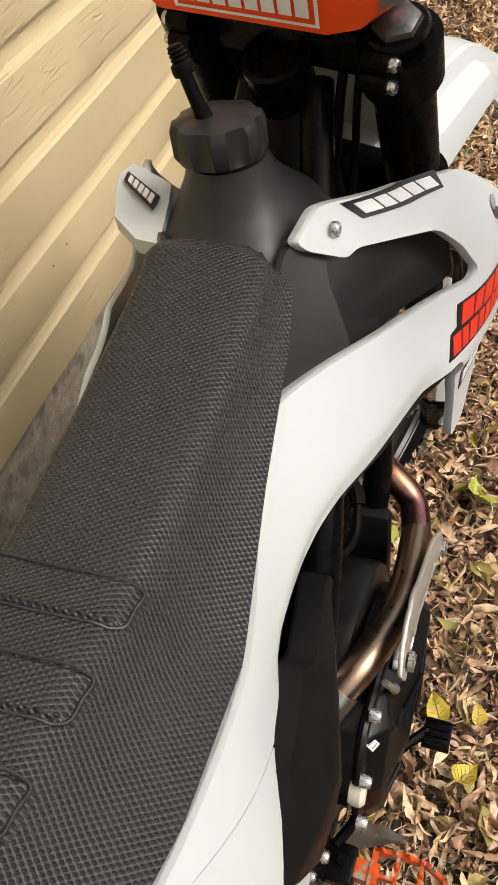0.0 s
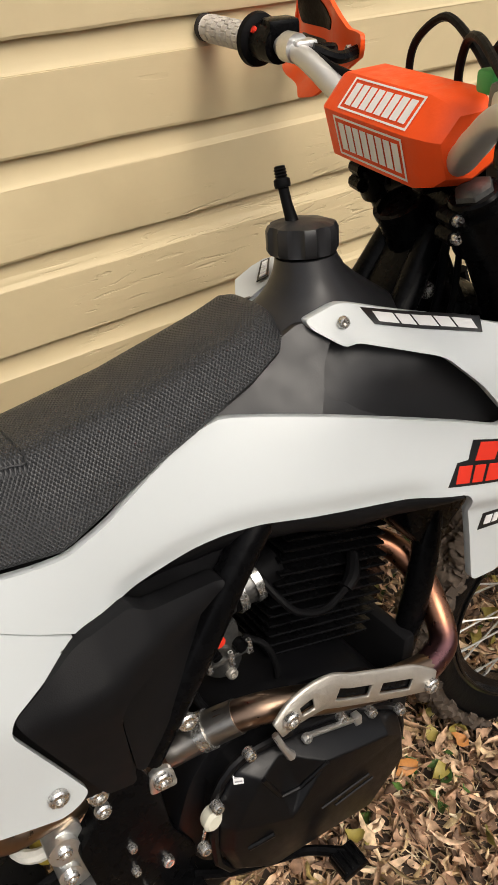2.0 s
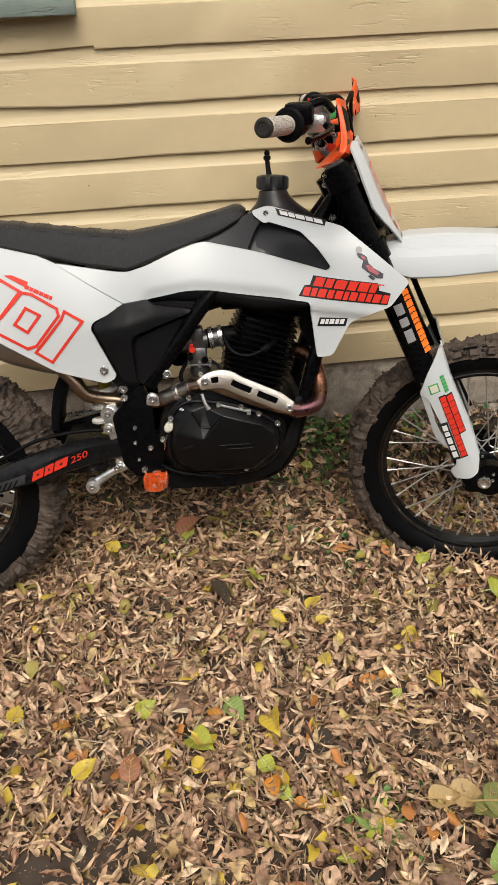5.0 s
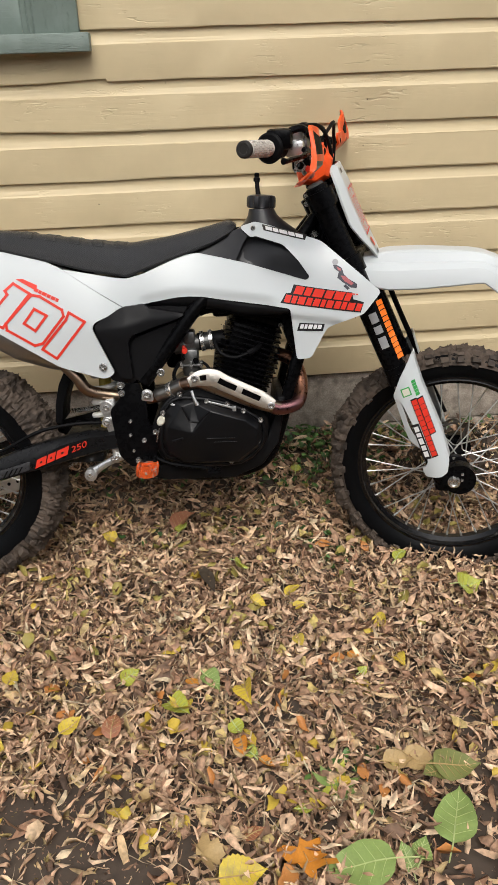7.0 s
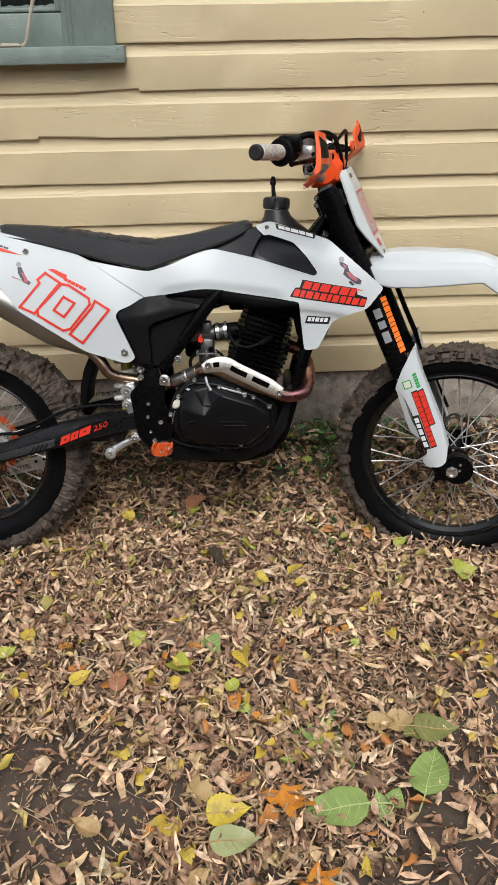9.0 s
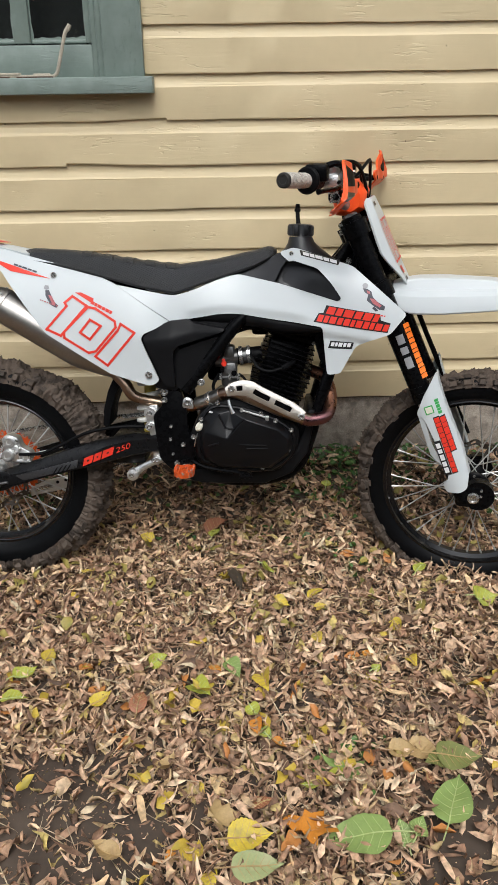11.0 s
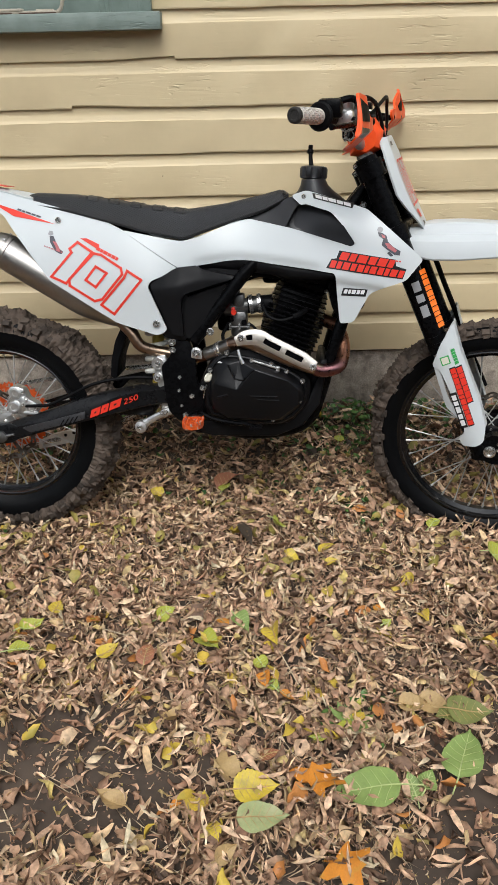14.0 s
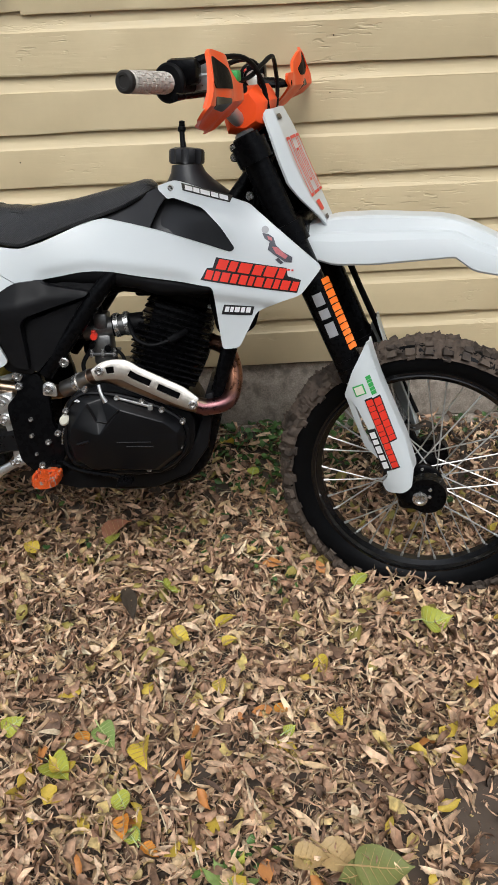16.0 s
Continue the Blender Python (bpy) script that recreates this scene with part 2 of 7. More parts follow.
STICKER_DARK = material("dark_grey_sticker", (0.06, 0.06, 0.075), 0.35, vary=0.3, scale=60)
STICKER_GREY = material("grey_sticker", (0.30, 0.30, 0.31), 0.35, vary=0.1)
STICKER_PINK = material("dull_red_sticker", (0.42, 0.12, 0.13), 0.35, vary=0.3, scale=60)
STICKER_ORANGE = material("orange_sticker", (0.9, 0.20, 0.02), 0.35, vary=0.05)
STICKER_GREEN = material("green_sticker", (0.05, 0.35, 0.08), 0.35, vary=0.05)
RUBBER = material("tyre_rubber", (0.0036, 0.0038, 0.0043), 0.40, gloss=0.08, vary=0.3, scale=12, grain=0.3, grain_scale=200)
MUDDY = material("muddy_tyre_tread", (0.040, 0.031, 0.025), 0.9, vary=0.4, scale=25, grain=1.0, grain_scale=90, second=(0.095, 0.072, 0.055), second_scale=16, second_at=(0.36, 0.56))
GRIP = material("pale_rubber_grip", (0.50, 0.465, 0.415), 0.65, vary=0.15, scale=25, grain=0.4, grain_scale=250, second=(0.36, 0.33, 0.285), second_scale=60, second_at=(0.55, 0.7))
GRIP_END = material("dirty_grey_rubber", (0.030, 0.028, 0.026), 0.6, gloss=0.15, vary=0.35, scale=30, grain=0.3)
SOFT_BLACK = material("black_rubber", (0.0042, 0.0042, 0.0047), 0.5, gloss=0.07, vary=0.2, scale=12, grain=0.2)


def wood_paint(name, colour, fine, split, relief, **look_of):
    """House paint over weathered wood: patches of ridges and short wavy cracks that run along the grain."""
    m = material(name, colour, 0.5, **look_of)
    n, l = m.node_tree.nodes, m.node_tree.links
    tex, mp, mp2 = n.new("ShaderNodeTexCoord"), n.new("ShaderNodeMapping"), n.new("ShaderNodeMapping")
    mp.inputs["Scale"].default_value, mp2.inputs["Scale"].default_value = fine, split
    ridge, patch, crack = n.new("ShaderNodeTexNoise"), n.new("ShaderNodeTexNoise"), n.new("ShaderNodeTexNoise")
    ridge.inputs["Scale"].default_value, ridge.inputs["Detail"].default_value, ridge.inputs["Distortion"].default_value = 1.0, 4, 1.4
    crack.inputs["Scale"].default_value, crack.inputs["Detail"].default_value, crack.inputs["Distortion"].default_value = 1.0, 2, 1.5
    patch.inputs["Scale"].default_value, patch.inputs["Detail"].default_value = 4.2, 2
    for a, b in ((mp, ridge), (mp2, crack)):
        l.new(tex.outputs["Object"], a.inputs["Vector"])
        l.new(a.outputs["Vector"], b.inputs["Vector"])
    l.new(tex.outputs["Object"], patch.inputs["Vector"])
    where, some, cut = n.new("ShaderNodeMapRange"), n.new("ShaderNodeMapRange"), n.new("ShaderNodeMapRange")
    where.inputs["From Min"].default_value, where.inputs["From Max"].default_value = 0.51, 0.62
    some.inputs["From Min"].default_value, some.inputs["From Max"].default_value = 0.44, 0.64
    some.inputs["To Min"].default_value, some.inputs["To Max"].default_value = 0.22, 0.9
    cut.inputs["From Min"].default_value, cut.inputs["From Max"].default_value = 0.60, 0.67
    l.new(patch.outputs["Fac"], where.inputs["Value"])
    l.new(patch.outputs["Fac"], some.inputs["Value"])
    l.new(crack.outputs["Fac"], cut.inputs["Value"])
    both, soft, total = n.new("ShaderNodeMath"), n.new("ShaderNodeMath"), n.new("ShaderNodeMath")
    both.operation, soft.operation, total.operation = "MULTIPLY", "MULTIPLY", "MULTIPLY_ADD"
    l.new(cut.outputs["Result"], both.inputs[0])
    l.new(where.outputs["Result"], both.inputs[1])
    l.new(ridge.outputs["Fac"], soft.inputs[0])
    l.new(some.outputs["Result"], soft.inputs[1])
    l.new(both.outputs[0], total.inputs[0])
    total.inputs[1].default_value = -1.3
    l.new(soft.outputs[0], total.inputs[2])
    bump = n.new("ShaderNodeBump")
    bump.inputs["Strength"].default_value, bump.inputs["Distance"].default_value = relief, 0.0024
    l.new(total.outputs[0], bump.inputs["Height"])
    l.new(bump.outputs["Normal"], n["Principled BSDF"].inputs["Normal"])
    return m


PAINT = wood_paint("cream_house_paint", (0.60, 0.490, 0.298), (5, 40, 60), (10, 30, 75), 0.55, vary=0.05, scale=2.5)
TRIM = dict(vary=0.10, scale=7, second=(0.215, 0.262, 0.232), second_scale=14)
GREEN = wood_paint("grey_green_sill_paint", (0.186, 0.230, 0.202), (9, 50, 90), (16, 40, 130), 0.75, **TRIM)
GREEN_UP = wood_paint("grey_green_casing_paint", (0.186, 0.230, 0.202), (90, 50, 9), (130, 40, 12), 0.75, **TRIM)
CONCRETE = material("grey_foundation_concrete", (0.365, 0.315, 0.260), 0.95, vary=0.55, scale=24, grain=1.0, grain_scale=42, second=(0.19, 0.163, 0.136), second_scale=30, second_at=(0.52, 0.70))
EARTH = material("damp_brown_earth", (0.070, 0.051, 0.038), 0.9, vary=0.4, scale=7, grain=1.0, grain_scale=38, second=(0.105, 0.078, 0.058), second_scale=2.5)
YELLOW = material("yellow_paint", (0.42, 0.31, 0.05), 0.4)
PALE = material("pale_plastic", (0.65, 0.63, 0.52), 0.4, vary=0.05)
# near-black that stands for the lack of light behind the panes
UNLIT_DARK = material("unlit_room_dark", (0.02, 0.02, 0.021), 0.9, vary=0.2)
PALE_METAL = material("weathered_pale_metal", (0.42, 0.37, 0.29), 0.5, vary=0.25, scale=30, grain=0.3)


def glass_material():
    m = bpy.data.materials.new("window_glass")
    m.use_nodes = True
    n, l = m.node_tree.nodes, m.node_tree.links
    out = n["Material Output"]
    clear, shine, mix, fres = n.new("ShaderNodeBsdfTransparent"), n.new("ShaderNodeBsdfGlossy"), n.new("ShaderNodeMixShader"), n.new("ShaderNodeFresnel")
    clear.inputs["Color"].default_value = (0.85, 0.88, 0.86, 1)
    shine.inputs["Roughness"].default_value = 0.02
    fres.inputs["IOR"].default_value = 1.22
    l.new(fres.outputs[0], mix.inputs[0])
    l.new(clear.outputs[0], mix.inputs[1])
    l.new(shine.outputs[0], mix.inputs[2])
    l.new(mix.outputs[0], out.inputs["Surface"])
    return m


GLASS = glass_material()
CURTAIN = material("white_curtain", (0.80, 0.80, 0.80), 0.8, vary=0.1, scale=6)
RUST = material("rusty_brown_iron", (0.075, 0.045, 0.030), 0.8, vary=0.4, scale=40, grain=0.6, grain_scale=200)

# ---- the setting ----
GROOVE, PITCH = 1.3216, 0.1347          # height of one siding groove, and the boards' pitch
BOTTOM = 0.372


def ground_height(x, y):
    """A gentle lie of the land."""
    h = 0.012 * noise.noise((x * 0.7, y * 0.7, 3.1)) + 0.006 * noise.noise((x * 2.3, y * 2.3, 7.7))
    bank = max(0.0, min(1.0, (y + 0.42) / 0.42))
    return h - 0.012 + 0.018 * max(0.0, min(1.0, (y + 1.3) / 0.7)) - 0.02 * max(0.0, min(1.0, (x - 1.1) / 0.5)) * (1 - bank) + 0.135 * bank * bank * (3 - 2 * bank)


def build_ground():
    bm = bmesh.new()
    def lines(lo, hi, fine_lo, fine_hi, step):
        a = [fine_lo + step * i for i in range(int(round((fine_hi - fine_lo) / step)) + 1)]
        d, k = step, a[-1]
        while k < hi:
            d *= 1.5
            k += d
            a.append(k)
        d, k = step, a[0]
        while k > lo:
            d *= 1.5
            k -= d
            a.insert(0, k)
        return a
    xs, ys = lines(-900, 900, -2.0, 4.0, 0.06), lines(-900, 0.4, -3.2, 0.0, 0.06)
    grid = [[bm.verts.new((x, y, ground_height(x, y) if abs(x) < 60 and y > -60 else -0.01)) for y in ys] for x in xs]
    for a, b in zip(grid, grid[1:]):
        for k in range(len(ys) - 1):
            bm.faces.new((a[k], b[k], b[k + 1], a[k + 1]))
    return tagged(part("ground", bm, EARTH, sharp=80), "damp brown earth under fallen leaves beside the house", "ground", kind="structure")


build_ground()


def build_light_screen():
    """An unseen green screen, added on the far side from the house to block low sky light."""
    bm = bmesh.new()
    nx, nz = 160, 30
    rows = [[bm.verts.new((-16 + 36 * i / nx, -9.0 + 0.35 * noise.noise((i * 0.45, k * 0.5, 0.3)) + 0.5 * (k / nz) ** 2, -0.1 + SCREEN_HEIGHT * k / nz + (0.25 * noise.noise((i * 0.6, 7.7, 0.1)) if k == nz else 0.0))) for k in range(nz + 1)] for i in range(nx + 1)]
    for a, b in zip(rows, rows[1:]):
        for k in range(nz):
            bm.faces.new((a[k], b[k], b[k + 1], a[k + 1]))
        bm.faces.new((a[nz], b[nz], bm.verts.new((b[nz].co.x, -10.6, b[nz].co.z)), bm.verts.new((a[nz].co.x, -10.6, a[nz].co.z))))
    return tagged(part("unseen_light_screen", bm, SCREEN_GREEN, sharp=80), "unseen dark green screen added to block low sky light", "hedge", kind="structure")


SCREEN_HEIGHT = 3.8
build_light_screen()


def build_wall():
    """Cream drop siding, board by board, over a block foundation."""
    wall = tagged(part("wall_siding", join(box(-6, -0.36, 0.022, 0.16, BOTTOM + 0.01, 4.2), box(0.33, 9, 0.022, 0.16, BOTTOM + 0.01, 4.2), box(-0.36, 0.33, 0.022, 0.16, BOTTOM + 0.01, 1.45), box(-0.36, 0.33, 0.022, 0.16, 2.86, 4.2)), PAINT), "cream-painted horizontal wooden drop siding of a house", "wall", kind="structure")
    rng = random.Random(4)
    # window opening, in x and z
    wx0, wx1, wz0 = -0.475, 0.450, 1.47
    k = math.ceil((BOTTOM - GROOVE) / PITCH - 0.5)
    row = 0
    while GROOVE + (k + row) * PITCH < 3.0:
        z0 = GROOVE + (k + row) * PITCH
        z1 = z0 + PITCH
        z0 = max(z0, BOTTOM)
        cuts = sorted([-4.0, 7.0] + [rng.uniform(-3.4, -0.9), rng.uniform(2.0, 4.5)])
        if row in (6, 7):
            cuts = [-4.0, -1.2, 3.1 - row * 0.07, 7.0]
        for a, b in zip(cuts, cuts[1:]):
            spans = [(a, b)]
            if z1 > wz0:
                spans = [(s, e) for s, e in ((a, min(b, wx0)), (max(a, wx1), b)) if e - s > 0.02]
            for s, e in spans:
                dz = rng.uniform(-0.0015, 0.0015)
                prof = [(0.024, z0 + dz), (-0.001, z0 + 0.001 + dz), (-0.002, z0 + 0.005 + dz), (-0.002, z1 - 0.0385), (-0.0016, z1 - 0.0375)]
                prof += [(-0.0012 + 0.0090 * (1 - (1 - q) ** 3.2), z1 - 0.0370 + 0.0390 * q) for q in (0.0, 0.08, 0.17, 0.28, 0.42, 0.6, 0.8, 1.0)]
                prof += [(0.0080, z1 + 0.012), (0.024, z1 + 0.013)]
                n = max(1, int((e - s) / (0.03 if -1.2 < s < 3.0 else 0.08)))
                xs = [s + 0.0001 + (e - s - 0.0002) * i / n for i in range(n + 1)]
                # two joints where the lower edges do not meet
                joint = {6: 0.205, 7: 0.535}.get(row, 99.0)
                if s < joint < e:
                    xs = sorted(xs + [joint - 0.0008, joint + 0.0008])
                rings = []
                for x in xs:
                    w = 0.0022 * noise.noise((x * 1.7, row * 3.3, 1.0)) + 0.0016 * noise.noise((x * 6, row * 5.1, 2.0)) + 0.0014 * noise.noise((x * 17, row * 7.7, 5.0))
                    if row == 6 and x > joint:
                        w += 0.0085 * ease((joint + 0.26 - x) / 0.26)
                    if row == 7 and x < joint:
                        w += 0.0085 * ease((x - joint + 0.20) / 0.20)
                    rings.append([(x, y + 0.0012 * noise.noise((x * 2, row * 2.7 + j, 9.0)), z + (w if j < 3 else 0)) for j, (y, z) in enumerate(prof)])
                part("board", loft(rings), PAINT, wall, sharp=17)
        row += 1
    # nail heads, painted over or rusted dark
    head = part("nail", lathe([(0, 0.0), (0.0019, 0.0), (0.0016, 0.0008), (0, 0.0010)], 8, Matrix.Translation((-0.1, -0.0021, 1.33)) @ Matrix.Rotation(radians(90), 4, "X")), RUST, wall)
    for _ in range(28):
        share("nail", head, wall, Matrix.Translation((rng.uniform(-0.9, 2.6), 0, PITCH * rng.randint(-6, 3) + rng.choice((-0.010, 0.055)) + rng.uniform(-0.006, 0.006))))
    return wall


build_wall()


def build_foundation():
    base = tagged(part("wall_foundation", box(-6, 9, 0.035, 0.3, -0.5, BOTTOM + 0.005), CONCRETE), "rough grey concrete block foundation under the siding", "foundation", kind="structure")
    rng = random.Random(9)
    x = -3.0
    while x < 5.5:
        w = 1.58
        for z0, z1, off in ((-0.10, 0.165, 0.0), (0.170, BOTTOM - 0.004, 0.2)):
            b = box(x + off, x + off + w, 0.014 + rng.uniform(0, 0.0015), 0.045, z0, z1, 0.0012)
            part("block", b, CONCRETE, base)
        x += w + 0.001
    return base


build_foundation()


def build_window():
    win = tagged(new("window_1"), "window with grey-green painted casing, sill and divided sash", "window", kind="structure")
    part("window_sill", box(-0.508, 0.503, -0.056, 0.05, 1.402, 1.449, 0.003), GREEN, win)
    for a, b in ((-0.499, -0.384), (0.354, 0.476)):
        part("casing", box(a, b, -0.024, 0.03, 1.449, 2.85, 0.004), GREEN_UP, win)
    part("casing", box(-0.499, 0.476, -0.026, 0.03, 2.85, 2.98, 0.004), GREEN, win)
    for a, b in ((-0.384, -0.366), (-0.366, -0.345), (0.318, 0.336), (0.336, 0.354)):
        part("stop", box(a, b, -0.010 if a in (-0.384, 0.336) else 0.0, 0.06, 1.449, 2.85, 0.004), GREEN_UP, win)
    part("bottom_rail", box(-0.345, 0.318, 0.006, 0.05, 1.447, 1.541, 0.003), GREEN, win)
    for a, b in ((-0.345, -0.303), (-0.110, -0.088), (0.082, 0.132), (0.301, 0.318)):
        part("muntin", box(a, b, 0.010, 0.05, 1.545, 2.80, 0.004), GREEN_UP, win)
    for a, b in ((-0.303, -0.110), (-0.088, 0.082), (0.132, 0.301)):
        part("putty", box(a, b, 0.020, 0.045, 1.545, 1.556, 0.004), GREEN, win)
        for z in (2.0, 2.4):
            part("muntin", box(a, b, 0.014, 0.046, z, z + 0.03, 0.003), GREEN, win)
    part("top_rail", box(-0.345, 0.318, 0.008, 0.05, 2.80, 2.85, 0.004), GREEN, win)
    for a, b in ((-0.303, -0.110), (-0.088, 0.082), (0.132, 0.301)):
        part("pane", box(a, b, 0.030, 0.034, 1.54, 2.80), GLASS, win, "clear window glass").visible_shadow = False
    # paint that strayed onto the edges of the glass
    for n, (a, b) in enumerate(((-0.303, -0.110), (-0.088, 0.082), (0.132, 0.301))):
        for x0, x1, upright in ((a, a, True), (b, b, True), (a, b, False)):
            bm = bmesh.new()
            outer, inner = [], []
            for i in range(41):
                q = i / 40
                wide = 0.0035 + 0.0075 * abs(noise.noise((q * 9 + n * 3.1, x0 * 7, 1.5 if upright else 4.5)))
                if upright:
                    z, d = 1.55 + 0.45 * q, wide if x0 == a else -wide
                    outer.append(bm.verts.new((x0, 0.0288, z)))
                    inner.append(bm.verts.new((x0 + d, 0.0288, z)))
                else:
                    outer.append(bm.verts.new((a + (b - a) * q, 0.0284, 1.552)))
                    inner.append(bm.verts.new((a + (b - a) * q, 0.0284, 1.557 + wide)))
            for i in range(40):
                bm.faces.new((outer[i], outer[i + 1], inner[i + 1], inner[i]))
            part("paint_smear", bm, GREEN_UP, win, "stray grey-green paint on the glass")
    # board and sides painted near-black in place of the unlit room's shade
    part("room_shade_board", box(-0.36, 0.33, 0.17, 0.19, 1.45, 2.86), UNLIT_DARK, win, "near-black board standing for the unlit room behind the glass")
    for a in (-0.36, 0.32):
        part("reveal", box(a, a + 0.012, 0.05, 0.17, 1.45, 2.86), UNLIT_DARK, win)
    part("curtain", curtain(), CURTAIN, win, "pale curtain behind one pane")
    return win


def curtain():
    rows = []
    for z in np.linspace(1.5, 2.8, 14):
        rows.append([(x, 0.052 + 0.010 * math.sin(x * 90 + 0.6 * math.sin(z * 4)), z) for x in np.linspace(-0.34, -0.105, 40)])
    bm = bmesh.new()
    v = [[bm.verts.new(p) for p in r] for r in rows]
    for a, b in zip(v, v[1:]):
        for k in range(len(a) - 1):
            bm.faces.new((a[k], a[k + 1], b[k + 1], b[k]))
    return bm


build_window()

# the bent metal stay that lies on the sill
stay = tagged(new("window_stay"), "bent pale metal window stay lying on the sill", "window stay")
part("arm", join(box(-0.012, 0.205, -0.046, -0.022, 1.4495, 1.4575, 0.002), box(0.0, 0.10, -0.048, -0.020, 1.456, 1.4635, 0.002), box(0.14, 0.19, -0.044, -0.024, 1.456, 1.461, 0.002)), PALE_METAL, stay)
part("arm_underside", join(box(-0.010, 0.07, -0.0475, -0.024, 1.4492, 1.4535, 0.001), box(0.09, 0.200, -0.0475, -0.024, 1.4492, 1.4528, 0.001)), RUST, stay, "rusty dark underside of the arm")
part("handle", tube([(0.202, -0.034, 1.454), (0.212, -0.034, 1.462), (0.222, -0.034, 1.49), (0.246, -0.034, 1.565), (0.256, -0.034, 1.580), (0.264, -0.034, 1.592)], [0.0055, 0.0055, 0.0055, 0.0055, 0.0075, 0.0065], 8), PALE_METAL, stay)


# ---- the motorcycle ----
# Its own axes: x ahead from the rear axle, y to its left, z up from the ground. It leans on the wall, bars turned right.
bike = tagged(new("dirt_bike"), "white and black dirt bike leaning its handlebar on the wall", "motorcycle")
bike.matrix_world = pose(0, -0.5187, -0.0036, -8.83, 0, -3.52)
AXIS = Vector((-math.sin(radians(26.5)), 0, math.cos(radians(26.5))))
PIVOT = Vector((1.11, 0, 0.95))
STEER = Matrix.Translation(PIVOT) @ Matrix.Rotation(radians(-14.34), 4, AXIS) @ Matrix.Translation(-PIVOT)

# half width of the bodywork at some places (x, z)
BODY = np.array([(-0.22, 1.07, 0.01), (0.0, 1.0, 0.05), (0.10, 0.90, 0.115), (0.10, 1.0, 0.065), (0.24, 0.97, 0.092), (0.35, 0.94, 0.108), (0.21, 0.78, 0.14), (0.39, 0.67, 0.15), (0.50, 0.64, 0.152), (0.489, 0.777, 0.157),
                 (0.41, 0.91, 0.122), (0.565, 0.808, 0.131), (0.60, 0.89, 0.114), (0.75, 0.935, 0.088), (0.723, 0.831, 0.126), (0.806, 0.823, 0.147), (0.868, 0.911, 0.134), (0.91, 0.90, 0.147), (0.945, 0.889, 0.159), (0.98, 0.879, 0.172), (0.865, 0.994, 0.074), (0.912, 1.004, 0.086), (0.985, 0.982, 0.127), (1.057, 0.959, 0.167), (0.890, 0.969, 0.105), (0.899, 0.973, 0.111), (0.931, 0.963, 0.136),
                 (0.964, 0.953, 0.162), (1.0, 0.915, 0.180), (1.027, 0.872, 0.193), (1.197, 0.83, 0.213), (1.15, 0.79, 0.212), (0.98, 0.80, 0.19), (0.99, 0.67, 0.19), (0.649, 0.822, 0.121)])


def thin_plate(data):
    p, w = data[:, :2], data[:, 2]
    d = np.linalg.norm(p[:, None] - p[None], axis=2)
    k = np.where(d > 0, d * d * np.log(d + 1e-12), 0) + 1e-4 * np.eye(len(p))
    q = np.hstack([np.ones((len(p), 1)), p])
    a = np.block([[k, q], [q.T, np.zeros((3, 3))]])
    c = np.linalg.solve(a, np.concatenate([w, np.zeros(3)]))
    def at(x, z):
        r = np.hypot(p[:, 0] - x, p[:, 1] - z)
        return float(np.sum(c[:len(p)] * np.where(r > 0, r * r * np.log(r + 1e-12), 0)) + c[-3] + c[-2] * x + c[-1] * z)
    return at


flank = thin_plate(BODY)


def flank_left(x, z):
    """The left side stands a little closer in, above all under the seat."""
    return flank(x, z) - 0.009 - 0.021 * ease((0.77 - x) / 0.10)


# --- bodywork ---
SIDE = [(-0.215, 1.066), (-0.05, 1.036), (0.10, 1.004), (0.236, 0.970), (0.348, 0.941), (0.407, 0.914), (0.561, 0.809), (0.487, 0.779), (0.480, 0.764), (0.527, 0.650), (0.517, 0.640), (0.499, 0.634), (0.390, 0.668), (0.211, 0.780), (0.136, 0.881), (0.081, 0.951), (-0.006, 0.997)]
side_panel = part("side_panel", sheet(rounded(SIDE, 0.010), flank, roll=0.004), WHITE, bike, "glossy white number panel with red outlined 101")
side_panel_left = part("side_panel", mirrored(sheet(rounded(SIDE, 0.010), flank_left, roll=0.004)), WHITE, bike, "glossy white number panel with red outlined 101")

SHROUD = [(0.412, 0.911), (0.566, 0.808), (0.606, 0.816), (0.649, 0.822), (0.690, 0.829), (0.723, 0.831), (0.760, 0.830), (0.806, 0.823), (0.978, 0.800), (0.993, 0.670), (1.028, 0.674), (1.067, 0.749), (1.105, 0.766), (1.156, 0.783), (1.198, 0.836), (1.057, 0.959), (0.985, 0.982), (0.912, 1.004), (0.899, 1.006), (0.865, 0.996), (0.867, 0.988), (0.889, 0.969), (0.899, 0.973), (0.964, 0.953), (1.000, 0.915), (1.027, 0.875), (1.018, 0.867), (0.868, 0.911), (0.749, 0.936), (0.711, 0.930), (0.616, 0.892), (0.572, 0.881), (0.545, 0.884)]

SHROUD_LEFT = [p for p in SHROUD if not (p[0] < 0.95 and p[1] > 0.96)]


def shroud_face(x, z):
    """The shroud bends in along its lower edge, and its lower fin is set back below a fold."""
    low = float(np.interp(x, [0.566, 0.649, 0.723, 0.806, 0.978], [0.808, 0.822, 0.831, 0.823, 0.800]))
    back = 0.009 * ease((low + 0.026 - z) / 0.026) * ease((0.960 - x) / 0.05) * ease((x - 0.58) / 0.05)
    fold = 0.800 - (x - 0.978) * 0.165
    return flank(x, z) - back - 0.010 * ease((fold - 0.008 - z) / 0.020) * ease((x - 0.94) / 0.04)


